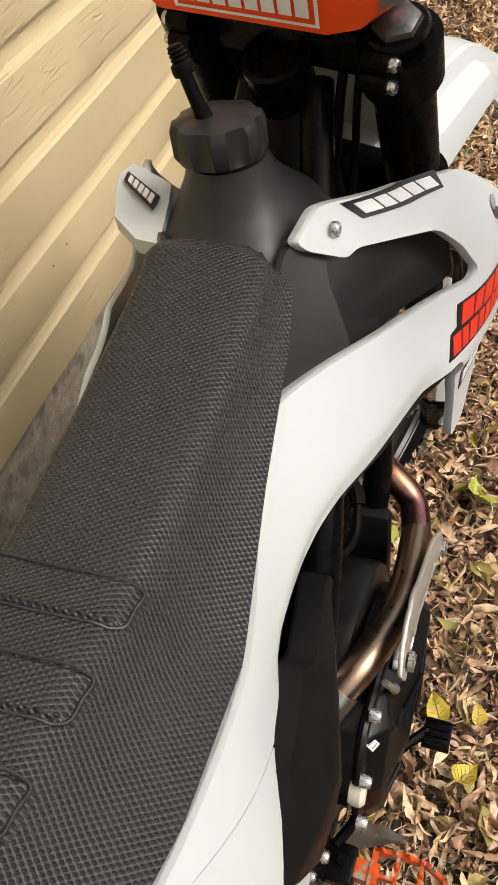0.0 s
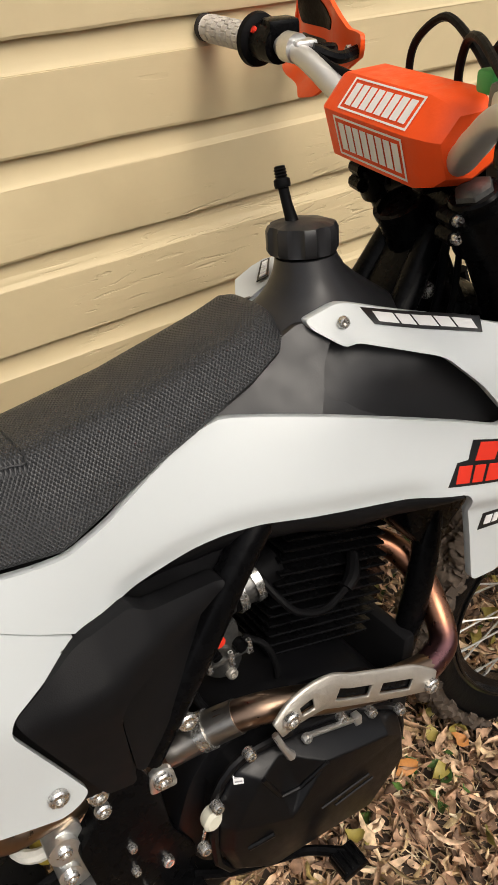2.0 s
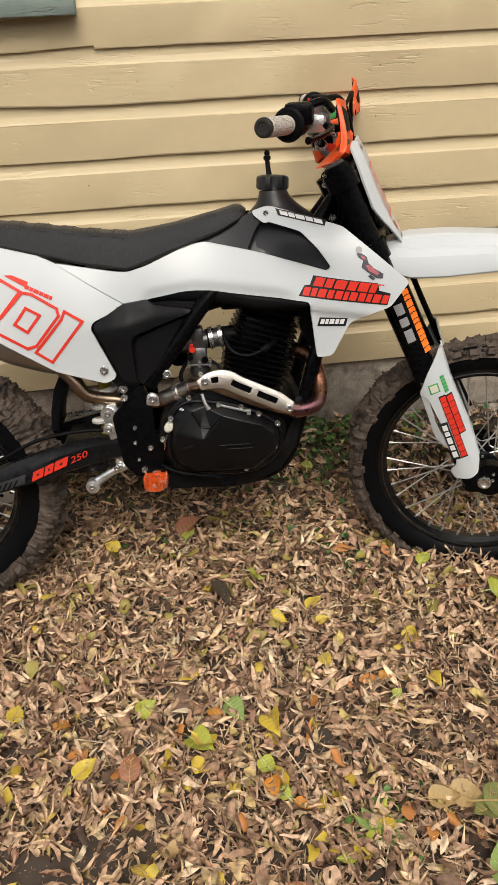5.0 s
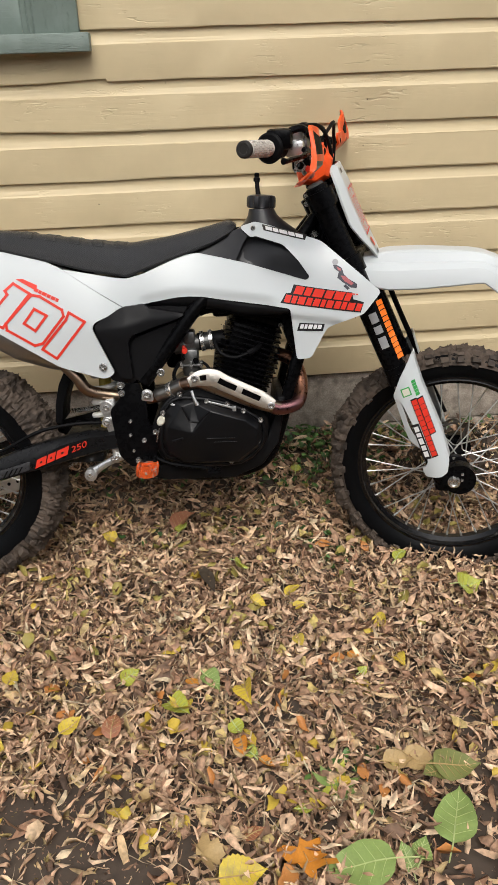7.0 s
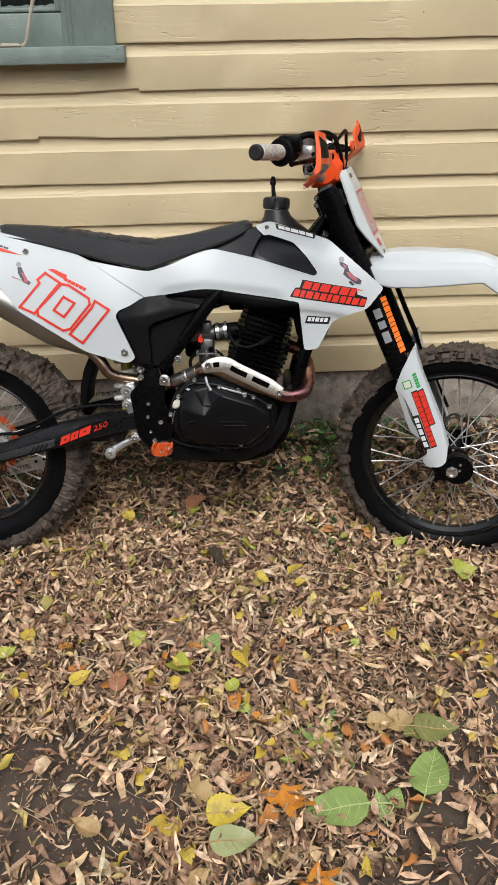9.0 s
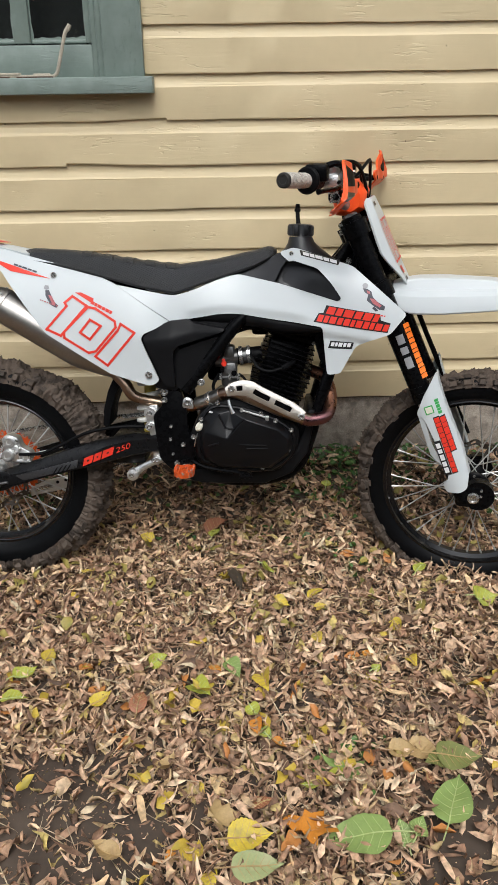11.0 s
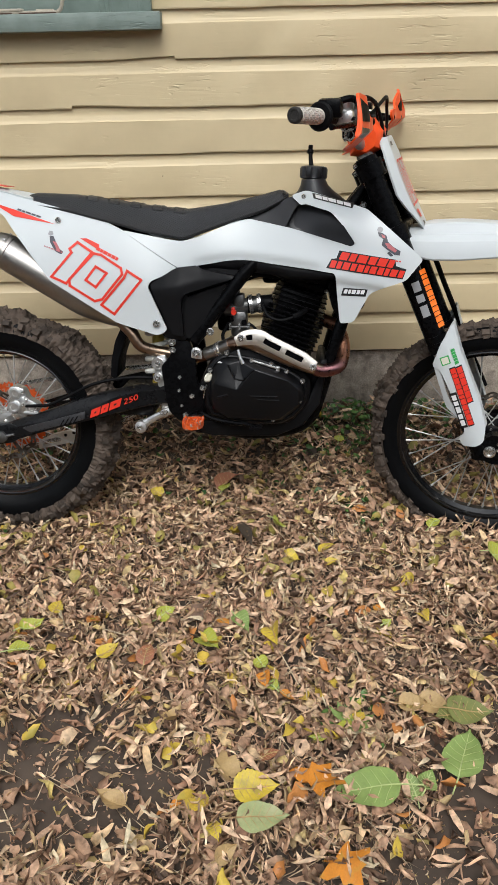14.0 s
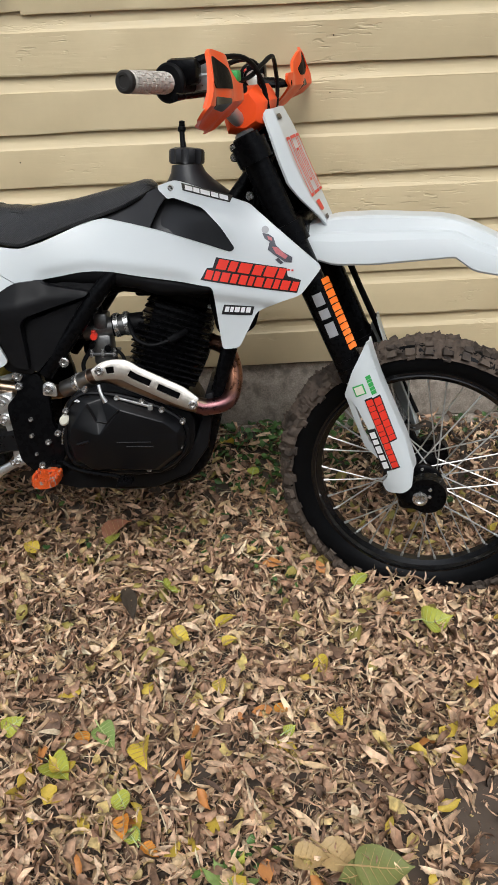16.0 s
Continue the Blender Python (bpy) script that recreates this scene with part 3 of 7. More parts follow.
shroud = part("radiator_shroud", sheet(rounded(SHROUD, 0.009), shroud_face, 0.0085, roll=0.0075), WHITE, bike, "glossy white plastic shroud with stickers")
shroud_left = part("radiator_shroud", mirrored(sheet(rounded(SHROUD_LEFT, 0.009), flank_left, roll=0.004)), WHITE, bike, "glossy white plastic shroud with stickers")


# the left shroud's arm lies flatter than the right one
arm_top = [(0.869, 0.051, 0.984), (0.911, 0.057, 0.998), (0.938, 0.066, 1.000), (0.966, 0.116, 1.003), (0.944, 0.120, 1.003), (0.921, 0.113, 1.001), (0.890, 0.101, 0.995), (0.872, 0.074, 0.985)]
arm = part("shroud_arm", soften(loft([[(x, y, z - 0.014) for x, y, z in arm_top], arm_top]), 0.003, 2, 40), WHITE, shroud_left)
label_at = [(0.898, 0.067, 0.9965), (0.933, 0.110, 1.0030), (0.947, 0.112, 1.0040), (0.914, 0.066, 1.0000)]
part("arm_sticker", loft([[(x, y, z) for x, y, z in label_at], [(x, y, z + 0.0012) for x, y, z in label_at]]), STICKER_BLACK, arm, "black sticker with white slabs")
for k in range(5):
    p, q = Vector(label_at[0]).lerp(Vector(label_at[1]), 0.10 + 0.165 * k), Vector(label_at[3]).lerp(Vector(label_at[2]), 0.10 + 0.165 * k)
    d = (Vector(label_at[1]) - Vector(label_at[0])) * 0.12
    quad = [p.lerp(q, 0.2), p.lerp(q, 0.2) + d, p.lerp(q, 0.8) + d, p.lerp(q, 0.8)]
    part("arm_sticker", loft([[v + Vector((0, 0, 0.0010)) for v in quad], [v + Vector((0, 0, 0.0022)) for v in quad]]), STICKER_WHITE, arm)


def seat_uv(ob, at):
    """Flat coordinates in metres along and around the cover, for its embossed diamonds."""
    layer = ob.data.uv_layers.new(name="cover")
    for loop in ob.data.loops:
        layer.data[loop.index].uv = at(loop.vertex_index)


def build_seat():
    xs = [0.112, 0.128, 0.16, 0.27, 0.386, 0.47, 0.573, 0.68, 0.79, 0.832, 0.848, 0.854]
    top = [0.990, 1.003, 1.010, 1.004, 0.987, 0.974, 0.962, 0.976, 1.000, 1.011, 1.008, 1.000]
    low = [0.984, 0.981, 0.976, 0.958, 0.929, 0.906, 0.886, 0.922, 0.956, 0.976, 0.986, 0.990]
    wide = [0.035, 0.060, 0.082, 0.104, 0.120, 0.124, 0.117, 0.100, 0.086, 0.078, 0.056, 0.030]
    crown = [0.02, 0.032, 0.042, 0.047, 0.048, 0.048, 0.048, 0.050, 0.050, 0.049, 0.040, 0.02]
    def section(x, side):
        """Half of the cross-section; the worn crown sits a little to the right."""
        t, b, w, c = (float(np.interp(x, xs, v)) for v in (top, low, wide, crown))
        k = ease((0.90 - x) / 0.11)
        c -= side * 0.013 * k
        if side > 0:
            w = c + 0.014 + 0.022 * ease((0.62 - x) / 0.2)
        f = (0.04, 0.14, 0.42) if side > 0 else (0.16, 0.42, 0.76)
        return [(0.0, t), (c * 0.5, t - 0.0005), (c * 0.85, t - 0.003), (c * 1.02, t - 0.009), (c + (w - c) * f[0], t - (t - b) * 0.30), (c + (w - c) * f[1], t - (t - b) * 0.58), (c + (w - c) * f[2], b + (t - b) * 0.18), (w, b + 0.004), (w - 0.004, b - 0.002), (w * 0.5, b - 0.004)]
    rings = []
    for i in range(61):
        x = xs[0] + (xs[-1] - xs[0]) * i / 60
        rings.append([(x, y, z) for y, z in section(x, 1)] + [(x, -y, z) for y, z in section(x, -1)[::-1] if y > 0])
    seat = part("seat", loft(rings), SEAT, bike, "black gripper seat cover with diamond texture and ribs", 50)
    around = [[0.0] for _ in rings]
    for ring, run in zip(rings, around):
        for p, q in zip(ring, ring[1:]):
            run.append(run[-1] + (Vector(q) - Vector(p)).length)
        total = run[-1] + (Vector(ring[0]) - Vector(ring[-1])).length
        run[:] = [v if i < 10 else v - total for i, v in enumerate(run)]
    seat_uv(seat, lambda v: (rings[v // len(rings[0])][0][0], around[v // len(rings[0])][v % len(rings[0])]))
    for k in range(5):
        x1 = 0.569 - 0.0592 * k
        x0 = x1 - 0.032
        rib = []
        for i in range(9):
            x = x0 + (x1 - x0) * i / 8
            row = []
            for j in range(27):
                y = -0.070 + 0.128 * j / 26
                bx = x + 0.008 * (y / 0.076) ** 2
                half = section(bx, 1 if y > 0 else -1)
                z = float(np.interp(abs(y), [q[0] for q in half[:8]], [q[1] for q in half[:8]]))
                rim = i in (0, 8) or j in (0, 26)
                edge = i in (1, 7) or j in (1, 25)
                row.append((bx, y, z + (-0.002 if rim else 0.0028 if edge else 0.0020)))
            rib.append(row)
        bm = bmesh.new()
        v = [[bm.verts.new(q) for q in r] for r in rib]
        for a, d in zip(v, v[1:]):
            for j in range(26):
                bm.faces.new((a[j], a[j + 1], d[j + 1], d[j]))
        rib_ob = part("rib", bm, SEAT, seat, sharp=30)
        seat_uv(rib_ob, lambda v: (rib[v // 27][v % 27][0], rib[v // 27][v % 27][1]))
        line = [rib[8][j] for j in range(24, 2, -1)] + [rib[7][1], rib[4][1], rib[1][1]] + [rib[0][j] for j in range(2, 25)]
        bead = tube([(x, y - (0.0012 if 22 <= n <= 24 else 0.0), z + (0.0026 if n < 22 or n > 24 else 0.0008)) for n, (x, y, z) in enumerate(line)], 0.0010, 6)
        part("bead", bead, SEAT, rib_ob, "smooth raised edge of the rib")
    return seat


def seat_material():
    m = material("black_gripper_vinyl", (0.0265, 0.0275, 0.0300), 0.42, gloss=0.38, vary=0.12, scale=5)
    n, l = m.node_tree.nodes, m.node_tree.links
    tex, bump = n.new("ShaderNodeTexCoord"), n.new("ShaderNodeBump")
    total = None
    for turn in (35, -35):
        mp, wv = n.new("ShaderNodeMapping"), n.new("ShaderNodeTexWave")
        mp.inputs["Rotation"].default_value = (0, 0, radians(turn))
        wv.inputs["Scale"].default_value = 96
        l.new(tex.outputs["UV"], mp.inputs["Vector"])
        l.new(mp.outputs["Vector"], wv.inputs["Vector"])
        if total is None:
            total = wv
        else:
            mx = n.new("ShaderNodeMath")
            mx.operation = "MULTIPLY"
            l.new(total.outputs["Fac"], mx.inputs[0])
            l.new(wv.outputs["Fac"], mx.inputs[1])
            l.new(mx.outputs[0], bump.inputs["Height"])
    bump.inputs["Strength"].default_value, bump.inputs["Distance"].default_value = 1.0, 0.0012
    l.new(bump.outputs["Normal"], n["Principled BSDF"].inputs["Normal"])
    return m


SEAT = seat_material()
seat = build_seat()


def build_tank():
    # level rings: height, rear end, front end, half width, squareness
    rows = [(0.78, 0.80, 1.02, 0.10, 2.6), (0.84, 0.78, 1.05, 0.125, 2.6), (0.885, 0.76, 1.06, 0.12, 2.5), (0.93, 0.78, 1.05, 0.092, 2.4), (0.955, 0.80, 1.035, 0.078, 2.3), (0.975, 0.83, 1.018, 0.066, 2.2), (0.99, 0.862, 0.998, 0.058, 2.0), (1.005, 0.878, 0.978, 0.049, 2.0), (1.02, 0.886, 0.962, 0.040, 2.0), (1.036, 0.889, 0.954, 0.033, 2.0)]
    rings = []
    for z, a, b, w, p in rows:
        c, h = (a + b) / 2, (b - a) / 2
        ring = []
        for k in range(48):
            t = 2 * math.pi * k / 48
            u, v = math.cos(t), math.sin(t)
            ring.append((c + h * math.copysign(abs(u) ** (2 / p), u), w * math.copysign(abs(v) ** (2 / p), v), z))
        rings.append(ring)
    tank = part("fuel_tank", loft(rings), TANK, bike, "matte black plastic fuel tank", 60)
    rear = [(0.690, 0.915), (0.745, 0.945), (0.80, 0.968), (0.862, 0.992), (0.892, 0.985), (0.868, 0.955), (0.838, 0.895), (0.75, 0.922)]
    deep = [(0.885, 0.986), (0.95, 0.972), (1.0, 0.955), (1.045, 0.90), (1.045, 0.855), (0.832, 0.890), (0.862, 0.955)]
    part("tank_flank", sheet(rounded(rear, 0.006), flank, lift=-0.010, roll=0.004), TANK, tank)
    part("tank_recess", sheet(rounded(deep, 0.004), flank, lift=-0.034, roll=0.003), TANK, tank)
    inner = lambda x, z: flank(x, z) - 0.016 - 0.014 * ease((0.86 - x) / 0.22)
    part("tank_flank", mirrored(sheet(rounded(rear, 0.006), inner, lift=-0.014, roll=0.003)), TANK, tank)
    part("tank_recess", mirrored(sheet(rounded(deep, 0.004), inner, lift=-0.030, roll=0.003)), TANK, tank)
    return tank


tank = build_tank()


def build_cap():
    bm = bmesh.new()
    seg, rows = 80, [(0.028, 0.0), (0.036, 0.002), (0.0385, 0.006), (0.0385, 0.026), (0.036, 0.031), (0.027, 0.034), (0.012, 0.035)]
    rings = []
    for r, h in rows:
        ring = []
        for k in range(seg):
            a = 2 * math.pi * k / seg
            lobe = 1 - 0.13 * ease((math.cos(a * 8) + 0.1) / 0.6) * (1 if 0.004 < h < 0.030 else 0.55 if h > 0.02 else 0.2)
            ring.append((r * lobe * math.cos(a), r * lobe * math.sin(a), h))
        rings.append(ring)
    at = Matrix.Translation((0.921, 0.004, 1.036)) @ Matrix.Rotation(radians(3), 4, "Y")
    cap = part("fuel_cap", loft(rings), TANK, bike, "black ribbed screw cap", 40, at)
    base, collar, end = Vector((-0.008, 0.006, 0.030)), Vector((-0.012, 0.0150, 0.070)), Vector((-0.012, 0.0195, 0.088))
    part("breather_hose", tube([base, base + Vector((0, 0.001, 0.006)), base.lerp(collar, 0.5), collar], [0.009, 0.0068, 0.0058, 0.0055], 12), SOFT_BLACK, cap, m=at)
    tip = lathe([(0.0, 0), (0.0080, 0), (0.0088, 0.003), (0.0085, 0.008), (0.0055, 0.010), (0.0068, 0.0115), (0.0055, 0.013), (0.0068, 0.0145), (0.0055, 0.016), (0.0068, 0.0175), (0.0055, 0.019), (0.0060, 0.0205), (0.004, 0.0215), (0.0, 0.0215)], 14)
    tip.transform(at @ Matrix.Translation(collar - (end - collar).normalized() * 0.003) @ (end - collar).to_track_quat("Z", "Y").to_matrix().to_4x4())
    part("breather_valve", tip, SOFT_BLACK, cap, "small ribbed black and steel valve")
    return cap


build_cap()


# --- wheels ---
def build_wheel(name, centre, radius, rim_r, width, knob_h, steer, label, rear):
    m = (STEER if steer else Matrix.Identity(4)) @ Matrix.Translation(centre)
    w = width / 2
    rim_w = w * 0.62
    rim = ring_profile([(rim_r - 0.022, -0.010), (rim_r - 0.022, 0.010), (rim_r - 0.010, rim_w * 0.6), (rim_r - 0.006, rim_w), (rim_r + 0.008, rim_w), (rim_r + 0.004, rim_w * 0.8), (rim_r + 0.004, -rim_w * 0.8), (rim_r + 0.008, -rim_w), (rim_r - 0.006, -rim_w), (rim_r - 0.010, -rim_w * 0.6)], 72)
    wheel = part(name, rim, RIM, bike, label, 40, m)
    rt = radius - knob_h
    half = [(rim_r + 0.002, rim_w), (rim_r + (rt - rim_r) * 0.25, w * 0.90), (rim_r + (rt - rim_r) * 0.55, w * 0.97), (rim_r + (rt - rim_r) * 0.80, w * 0.86), (rim_r + (rt - rim_r) * 0.95, w * 0.55), (rt, 0.0)]
    prof = half + [(r, -y) for r, y in half[-2::-1]]
    part("tyre", ring_profile(prof, 72), RUBBER, wheel, "black off-road tyre with muddy tread", 50, m)
    # knobs: rows across the tread, turned round the wheel
    rng = random.Random(int(radius * 1000))
    count = 44 if rear else 50
    knobs = bmesh.new()
    def knob(ang, y, hw, hl, base, h, tilt):
        c = []
        for dz, s in ((0, 1.0), (h, 0.85)):
            for sx, sy in ((-1, -1), (1, -1), (1, 1), (-1, 1)):
                c.append(((sx * hl * s), y + math.cos(tilt) * sy * hw * s + math.sin(tilt) * dz * math.copysign(1, y) * 1.0, base + dz * math.cos(tilt) - (math.sin(tilt) * sy * hw * s * math.copysign(1, y) if y else 0)))
        rot = Matrix.Rotation(ang, 4, "Y")
        vs = [knobs.verts.new(rot @ Vector((p[0] + rng.uniform(-1, 1) * 0.0030, p[1] + rng.uniform(-1, 1) * 0.0030, p[2] + rng.uniform(-1, 1) * 0.003))) for p in c]
        for f in ((4, 5, 6, 7), (0, 1, 5, 4), (1, 2, 6, 5), (2, 3, 7, 6), (3, 0, 4, 7)):
            knobs.faces.new([vs[i] for i in f])
    for k in range(count):
        a = 2 * math.pi * k / count
        if k % 2:
            knob(a, -w * 0.27, w * 0.19, 0.010, rt - 0.004, knob_h + 0.0005, 0.15)
            knob(a, w * 0.27, w * 0.19, 0.010, rt - 0.004, knob_h + 0.0005, 0.15)
        else:
            knob(a, 0.0, w * 0.17, 0.010, rt - 0.003, knob_h + 0.0005, 0.0)
            for s in (-1, 1):
                knob(a, s * w * 0.60, w * 0.16, 0.011, rt - (rt - rim_r) * 0.09, knob_h + 0.0005, 0.6)
        for s in (-1, 1):
            knob(a, s * w * 0.90, w * 0.17, 0.0125 if k % 2 else 0.0095, rt - (rt - rim_r) * 0.20, knob_h + (0.0025 if rear else 0.0005), 1.05)
            if k % 2:
                knob(a + 0.3 / count, s * w * 0.95, w * 0.17, 0.0095, rt - (rt - rim_r) * 0.34, 0.006, 1.40)
    part("tread", knobs, MUDDY, wheel, "mud-caked tyre knobs", 30, m)
    # mud packed between the knobs and smeared down the sidewall
    mud = bmesh.new()
    rings = []
    turns, across_n = 560, 30
    for k in range(turns):
        a = 2 * math.pi * k / turns
        ca, sa = math.cos(a), math.sin(a)
        thick = 0.55 + 0.75 * noise.noise((ca * 1.6, sa * 1.6, radius * 20))
        ring = []
        for j in range(across_n + 1):
            u = -1 + 2 * j / across_n
            v = abs(u)
            r0 = rt - (rt - rim_r) * (0.44 if rear else 0.37) * v ** 2.8
            y0 = w * (0.86 * u + 0.11 * math.copysign(v ** 3, u))
            lump = noise.noise((ca * 7, sa * 7, u * 2.5 + radius * 40)) + 0.7 * noise.noise((ca * 19, sa * 19, u * 6)) + 0.60 * noise.noise((ca * 48, sa * 48, u * 14)) + 0.50 * noise.noise((ca * 110, sa * 110, u * 30))
            h = knob_h * (thick * (1.45 if rear else 1.15 + 0.35 * math.sin(math.pi * v) ** 2) + 1.10 * lump) + (0.006 if rear else 0.003) - 0.013 * ease((v - 0.86) / 0.14)
            h = max(-0.005, h)
            tilt = 1.35 * v ** 1.8
            r1 = r0 + h * math.cos(tilt)
            ring.append(mud.verts.new((r1 * ca, y0 + math.copysign(h * math.sin(tilt), u), r1 * sa)))
        rings.append(ring)
    for k in range(turns):
        p, q = rings[k], rings[(k + 1) % turns]
        for j in range(across_n):
            mud.faces.new((p[j], p[j + 1], q[j + 1], q[j]))
    part("mud", mud, MUD, wheel, "brown mud caked between the knobs", 70, m)
    hub_w = 0.055 if rear else 0.05
    hub = lathe([(0, -hub_w), (0.016, -hub_w), (0.018, -hub_w + 0.01), (0.038, -hub_w + 0.012), (0.040, -hub_w + 0.018), (0.024, -hub_w + 0.026), (0.021, 0), (0.024, hub_w - 0.026), (0.040, hub_w - 0.018), (0.038, hub_w - 0.012), (0.018, hub_w - 0.01), (0.016, hub_w), (0, hub_w)], 28, Matrix.Rotation(radians(90), 4, "X"))
    part("hub", hub, ALU if rear else METAL_BLACK, wheel, m=m)
    for s in (-1, 1):
        lip = ring_profile([(rim_r - 0.0065 + 0.0032 * math.cos(q), s * (rim_w + 0.0012) + 0.0032 * math.sin(q)) for q in (2 * math.pi * i / 8 for i in range(8))], 72)
        part("rim_lip", lip, RIM, wheel, m=m)
        bead = ring_profile([(rim_r + 0.0105 + 0.0024 * math.cos(q), s * (rim_w + 0.0035) + 0.0024 * math.sin(q)) for q in (2 * math.pi * i / 8 for i in range(8))], 72)
        part("rim_bead", bead, RUBBER, wheel, m=m)
    for k in range(36):
        side = 1 if k % 2 else -1
        a = 2 * math.pi * k / 36
        lean_a = (0.95 if (k // 2) % 2 else -0.95)
        p = Vector((0.036 * math.cos(a + lean_a), side * (hub_w - 0.015), 0.036 * math.sin(a + lean_a)))
        q = Vector(((rim_r - 0.020) * math.cos(a), side * 0.004, (rim_r - 0.020) * math.sin(a)))
        s = rod(p, q, 0.0019, 6)
        nip = rod(q, q + (p - q).normalized() * 0.014, 0.0034, 6)
        part("spoke", join(s, nip), SPOKE, wheel, m=m)
    return wheel, m


rear_wheel, REAR = build_wheel("rear_wheel", (0.0, 0.0, 0.345), 0.338, 0.231, 0.112, 0.014, False, "black spoked rear wheel with muddy tyre", True)
front_wheel, FRONT = build_wheel("front_wheel", (1.453, 0.0, 0.314), 0.348, 0.268, 0.088, 0.012, True, "black spoked front wheel with muddy tyre", False)


part("hub_flange", lathe([(0.018, 0.0), (0.047, 0.0), (0.050, 0.004), (0.050, 0.012), (0.044, 0.016), (0.018, 0.018)], 32, Matrix.Translation((0, -0.044, 0)) @ Matrix.Rotation(radians(90), 4, "X")), METAL_BLACK, front_wheel, "black hub flange", m=FRONT)
for k in range(8):
    part("hub_bolt", bolt((0.041 * math.cos(0.785 * k), -0.060, 0.041 * math.sin(0.785 * k)), 0.004, 0.004), STEEL, front_wheel, m=FRONT)


# --- frame and engine ---
def solid_grid(cells, y, thick, bevel=0.0):
    """Quads in x and z with a thickness: plates with slots."""
    bm = bmesh.new()
    seen = {}
    def v(p):
        k = (round(p[0], 5), round(p[1], 5))
        if k not in seen:
            seen[k] = bm.verts.new((p[0], y, p[1]))
        return seen[k]
    for c in cells:
        bm.faces.new([v(p) for p in c])
    low = {q: bm.verts.new(q.co + Vector((0, thick, 0))) for q in bm.verts[:]}
    rim = [e for e in bm.edges if e.is_boundary]
    for f in bm.faces[:]:
        bm.faces.new([low[q] for q in f.verts][::-1])
    for e in rim:
        a, b = e.verts
        bm.faces.new((a, b, low[b], low[a]))
    bmesh.ops.recalc_face_normals(bm, faces=bm.faces)
    return soften(bm, bevel, 2, 50) if bevel else bm


def both(bm):
    return join(bm.copy(), mirrored(bm))


# main frame: head tube, gussets, backbone, down tubes, cradle, rear subframe tubes
frame_part = part("frame", join(
    rod((1.055, 0, 1.058), (1.125, 0, 0.900), 0.030, 28),
    prism([(1.082, 1.055), (1.012, 0.965), (0.97, 0.90), (0.98, 0.80), (1.06, 0.80), (1.148, 0.905)], -0.026, 0.026, 0.006),
    both(tube([(1.075, -0.03, 1.03), (0.99, -0.048, 0.93), (0.90, -0.075, 0.862), (0.805, -0.098, 0.846), (0.745, -0.111, 0.803), (0.672, -0.117, 0.712), (0.594, -0.119, 0.614)], [0.0165, 0.0165, 0.0165, 0.0175, 0.018, 0.019, 0.019], 16)),
    both(tube([(1.12, -0.025, 0.93), (1.04, -0.07, 0.76), (1.002, -0.095, 0.655), (0.972, -0.095, 0.55), (0.950, -0.080, 0.46), (0.92, -0.066, 0.38), (0.86, -0.07, 0.345), (0.74, -0.075, 0.335), (0.60, -0.085, 0.36)], 0.0175, 12)),
    both(tube([(0.60, -0.095, 0.80), (0.40, -0.085, 0.90), (0.18, -0.06, 0.96)], 0.010, 8)),
    both(tube([(0.56, -0.10, 0.62), (0.40, -0.09, 0.76), (0.26, -0.07, 0.93)], 0.009, 8))), METAL_BLACK, bike, "black painted steel frame tubes")

part("bolt", bolt((1.055, -0.036, 0.969), 0.010, 0.010), STEEL, frame_part, "steel bolt")
part("head_ring", lathe([(0.026, -0.004), (0.0312, -0.004), (0.0312, 0.003), (0.026, 0.004)], 32, Matrix.Translation((1.054, 0, 1.060)) @ Matrix.Rotation(radians(-26.5), 4, "Y")), METAL_BLACK, frame_part, "black bearing ring on the steering head")
plate = [(0.522, 0.617), (0.583, 0.615), (0.598, 0.568), (0.600, 0.50), (0.622, 0.455), (0.617, 0.415), (0.585, 0.388), (0.549, 0.382), (0.517, 0.415), (0.508, 0.48), (0.501, 0.543), (0.531, 0.575)]
part("pivot_plate", prism(rounded(plate, 0.010), -0.128, -0.104, 0.003), METAL_BLACK, frame_part, "black swingarm pivot plate")
part("pivot_plate", mirrored(prism(rounded(plate, 0.010), -0.128, -0.104, 0.003)), METAL_BLACK, frame_part)
for x, z, r in ((0.536, 0.612, 0.011), (0.536, 0.589, 0.009), (0.553, 0.512, 0.005), (0.550, 0.474, 0.005), (0.586, 0.458, 0.007), (0.566, 0.402, 0.008), (0.556, 0.43, 0.004)):
    part("bolt", bolt((x, -0.128, z), r, 0.008), STEEL, frame_part, "steel bolt")
for p, r in (((0.642, -0.128, 0.640), 0.011), ((0.602, -0.130, 0.582), 0.011), ((0.499, -flank(0.499, 0.667) - 0.002, 0.667), 0.010), ((0.895, -flank(0.895, 0.991) - 0.001, 0.991), 0.0065), ((0.236, -flank(0.236, 0.938) - 0.001, 0.938), 0.0085)):
    part("bolt", bolt(p, r, 0.006), STEEL, frame_part, "steel bolt")

def faceted(points, facets, depth, bevel):
    """A shell of flat facets with its edges turned in."""
    bm = bmesh.new()
    v = {k: bm.verts.new(p) for k, p in points.items()}
    for f in facets:
        bm.faces.new([v[k] for k in f.split()])
    rim = [e for e in bm.edges if e.is_boundary]
    ext = bmesh.ops.extrude_edge_only(bm, edges=rim)
    for g in ext["geom"]:
        if isinstance(g, bmesh.types.BMVert):
            g.co.y += depth
    bmesh.ops.recalc_face_normals(bm, faces=bm.faces)
    return soften(bm, bevel, 2, 12)


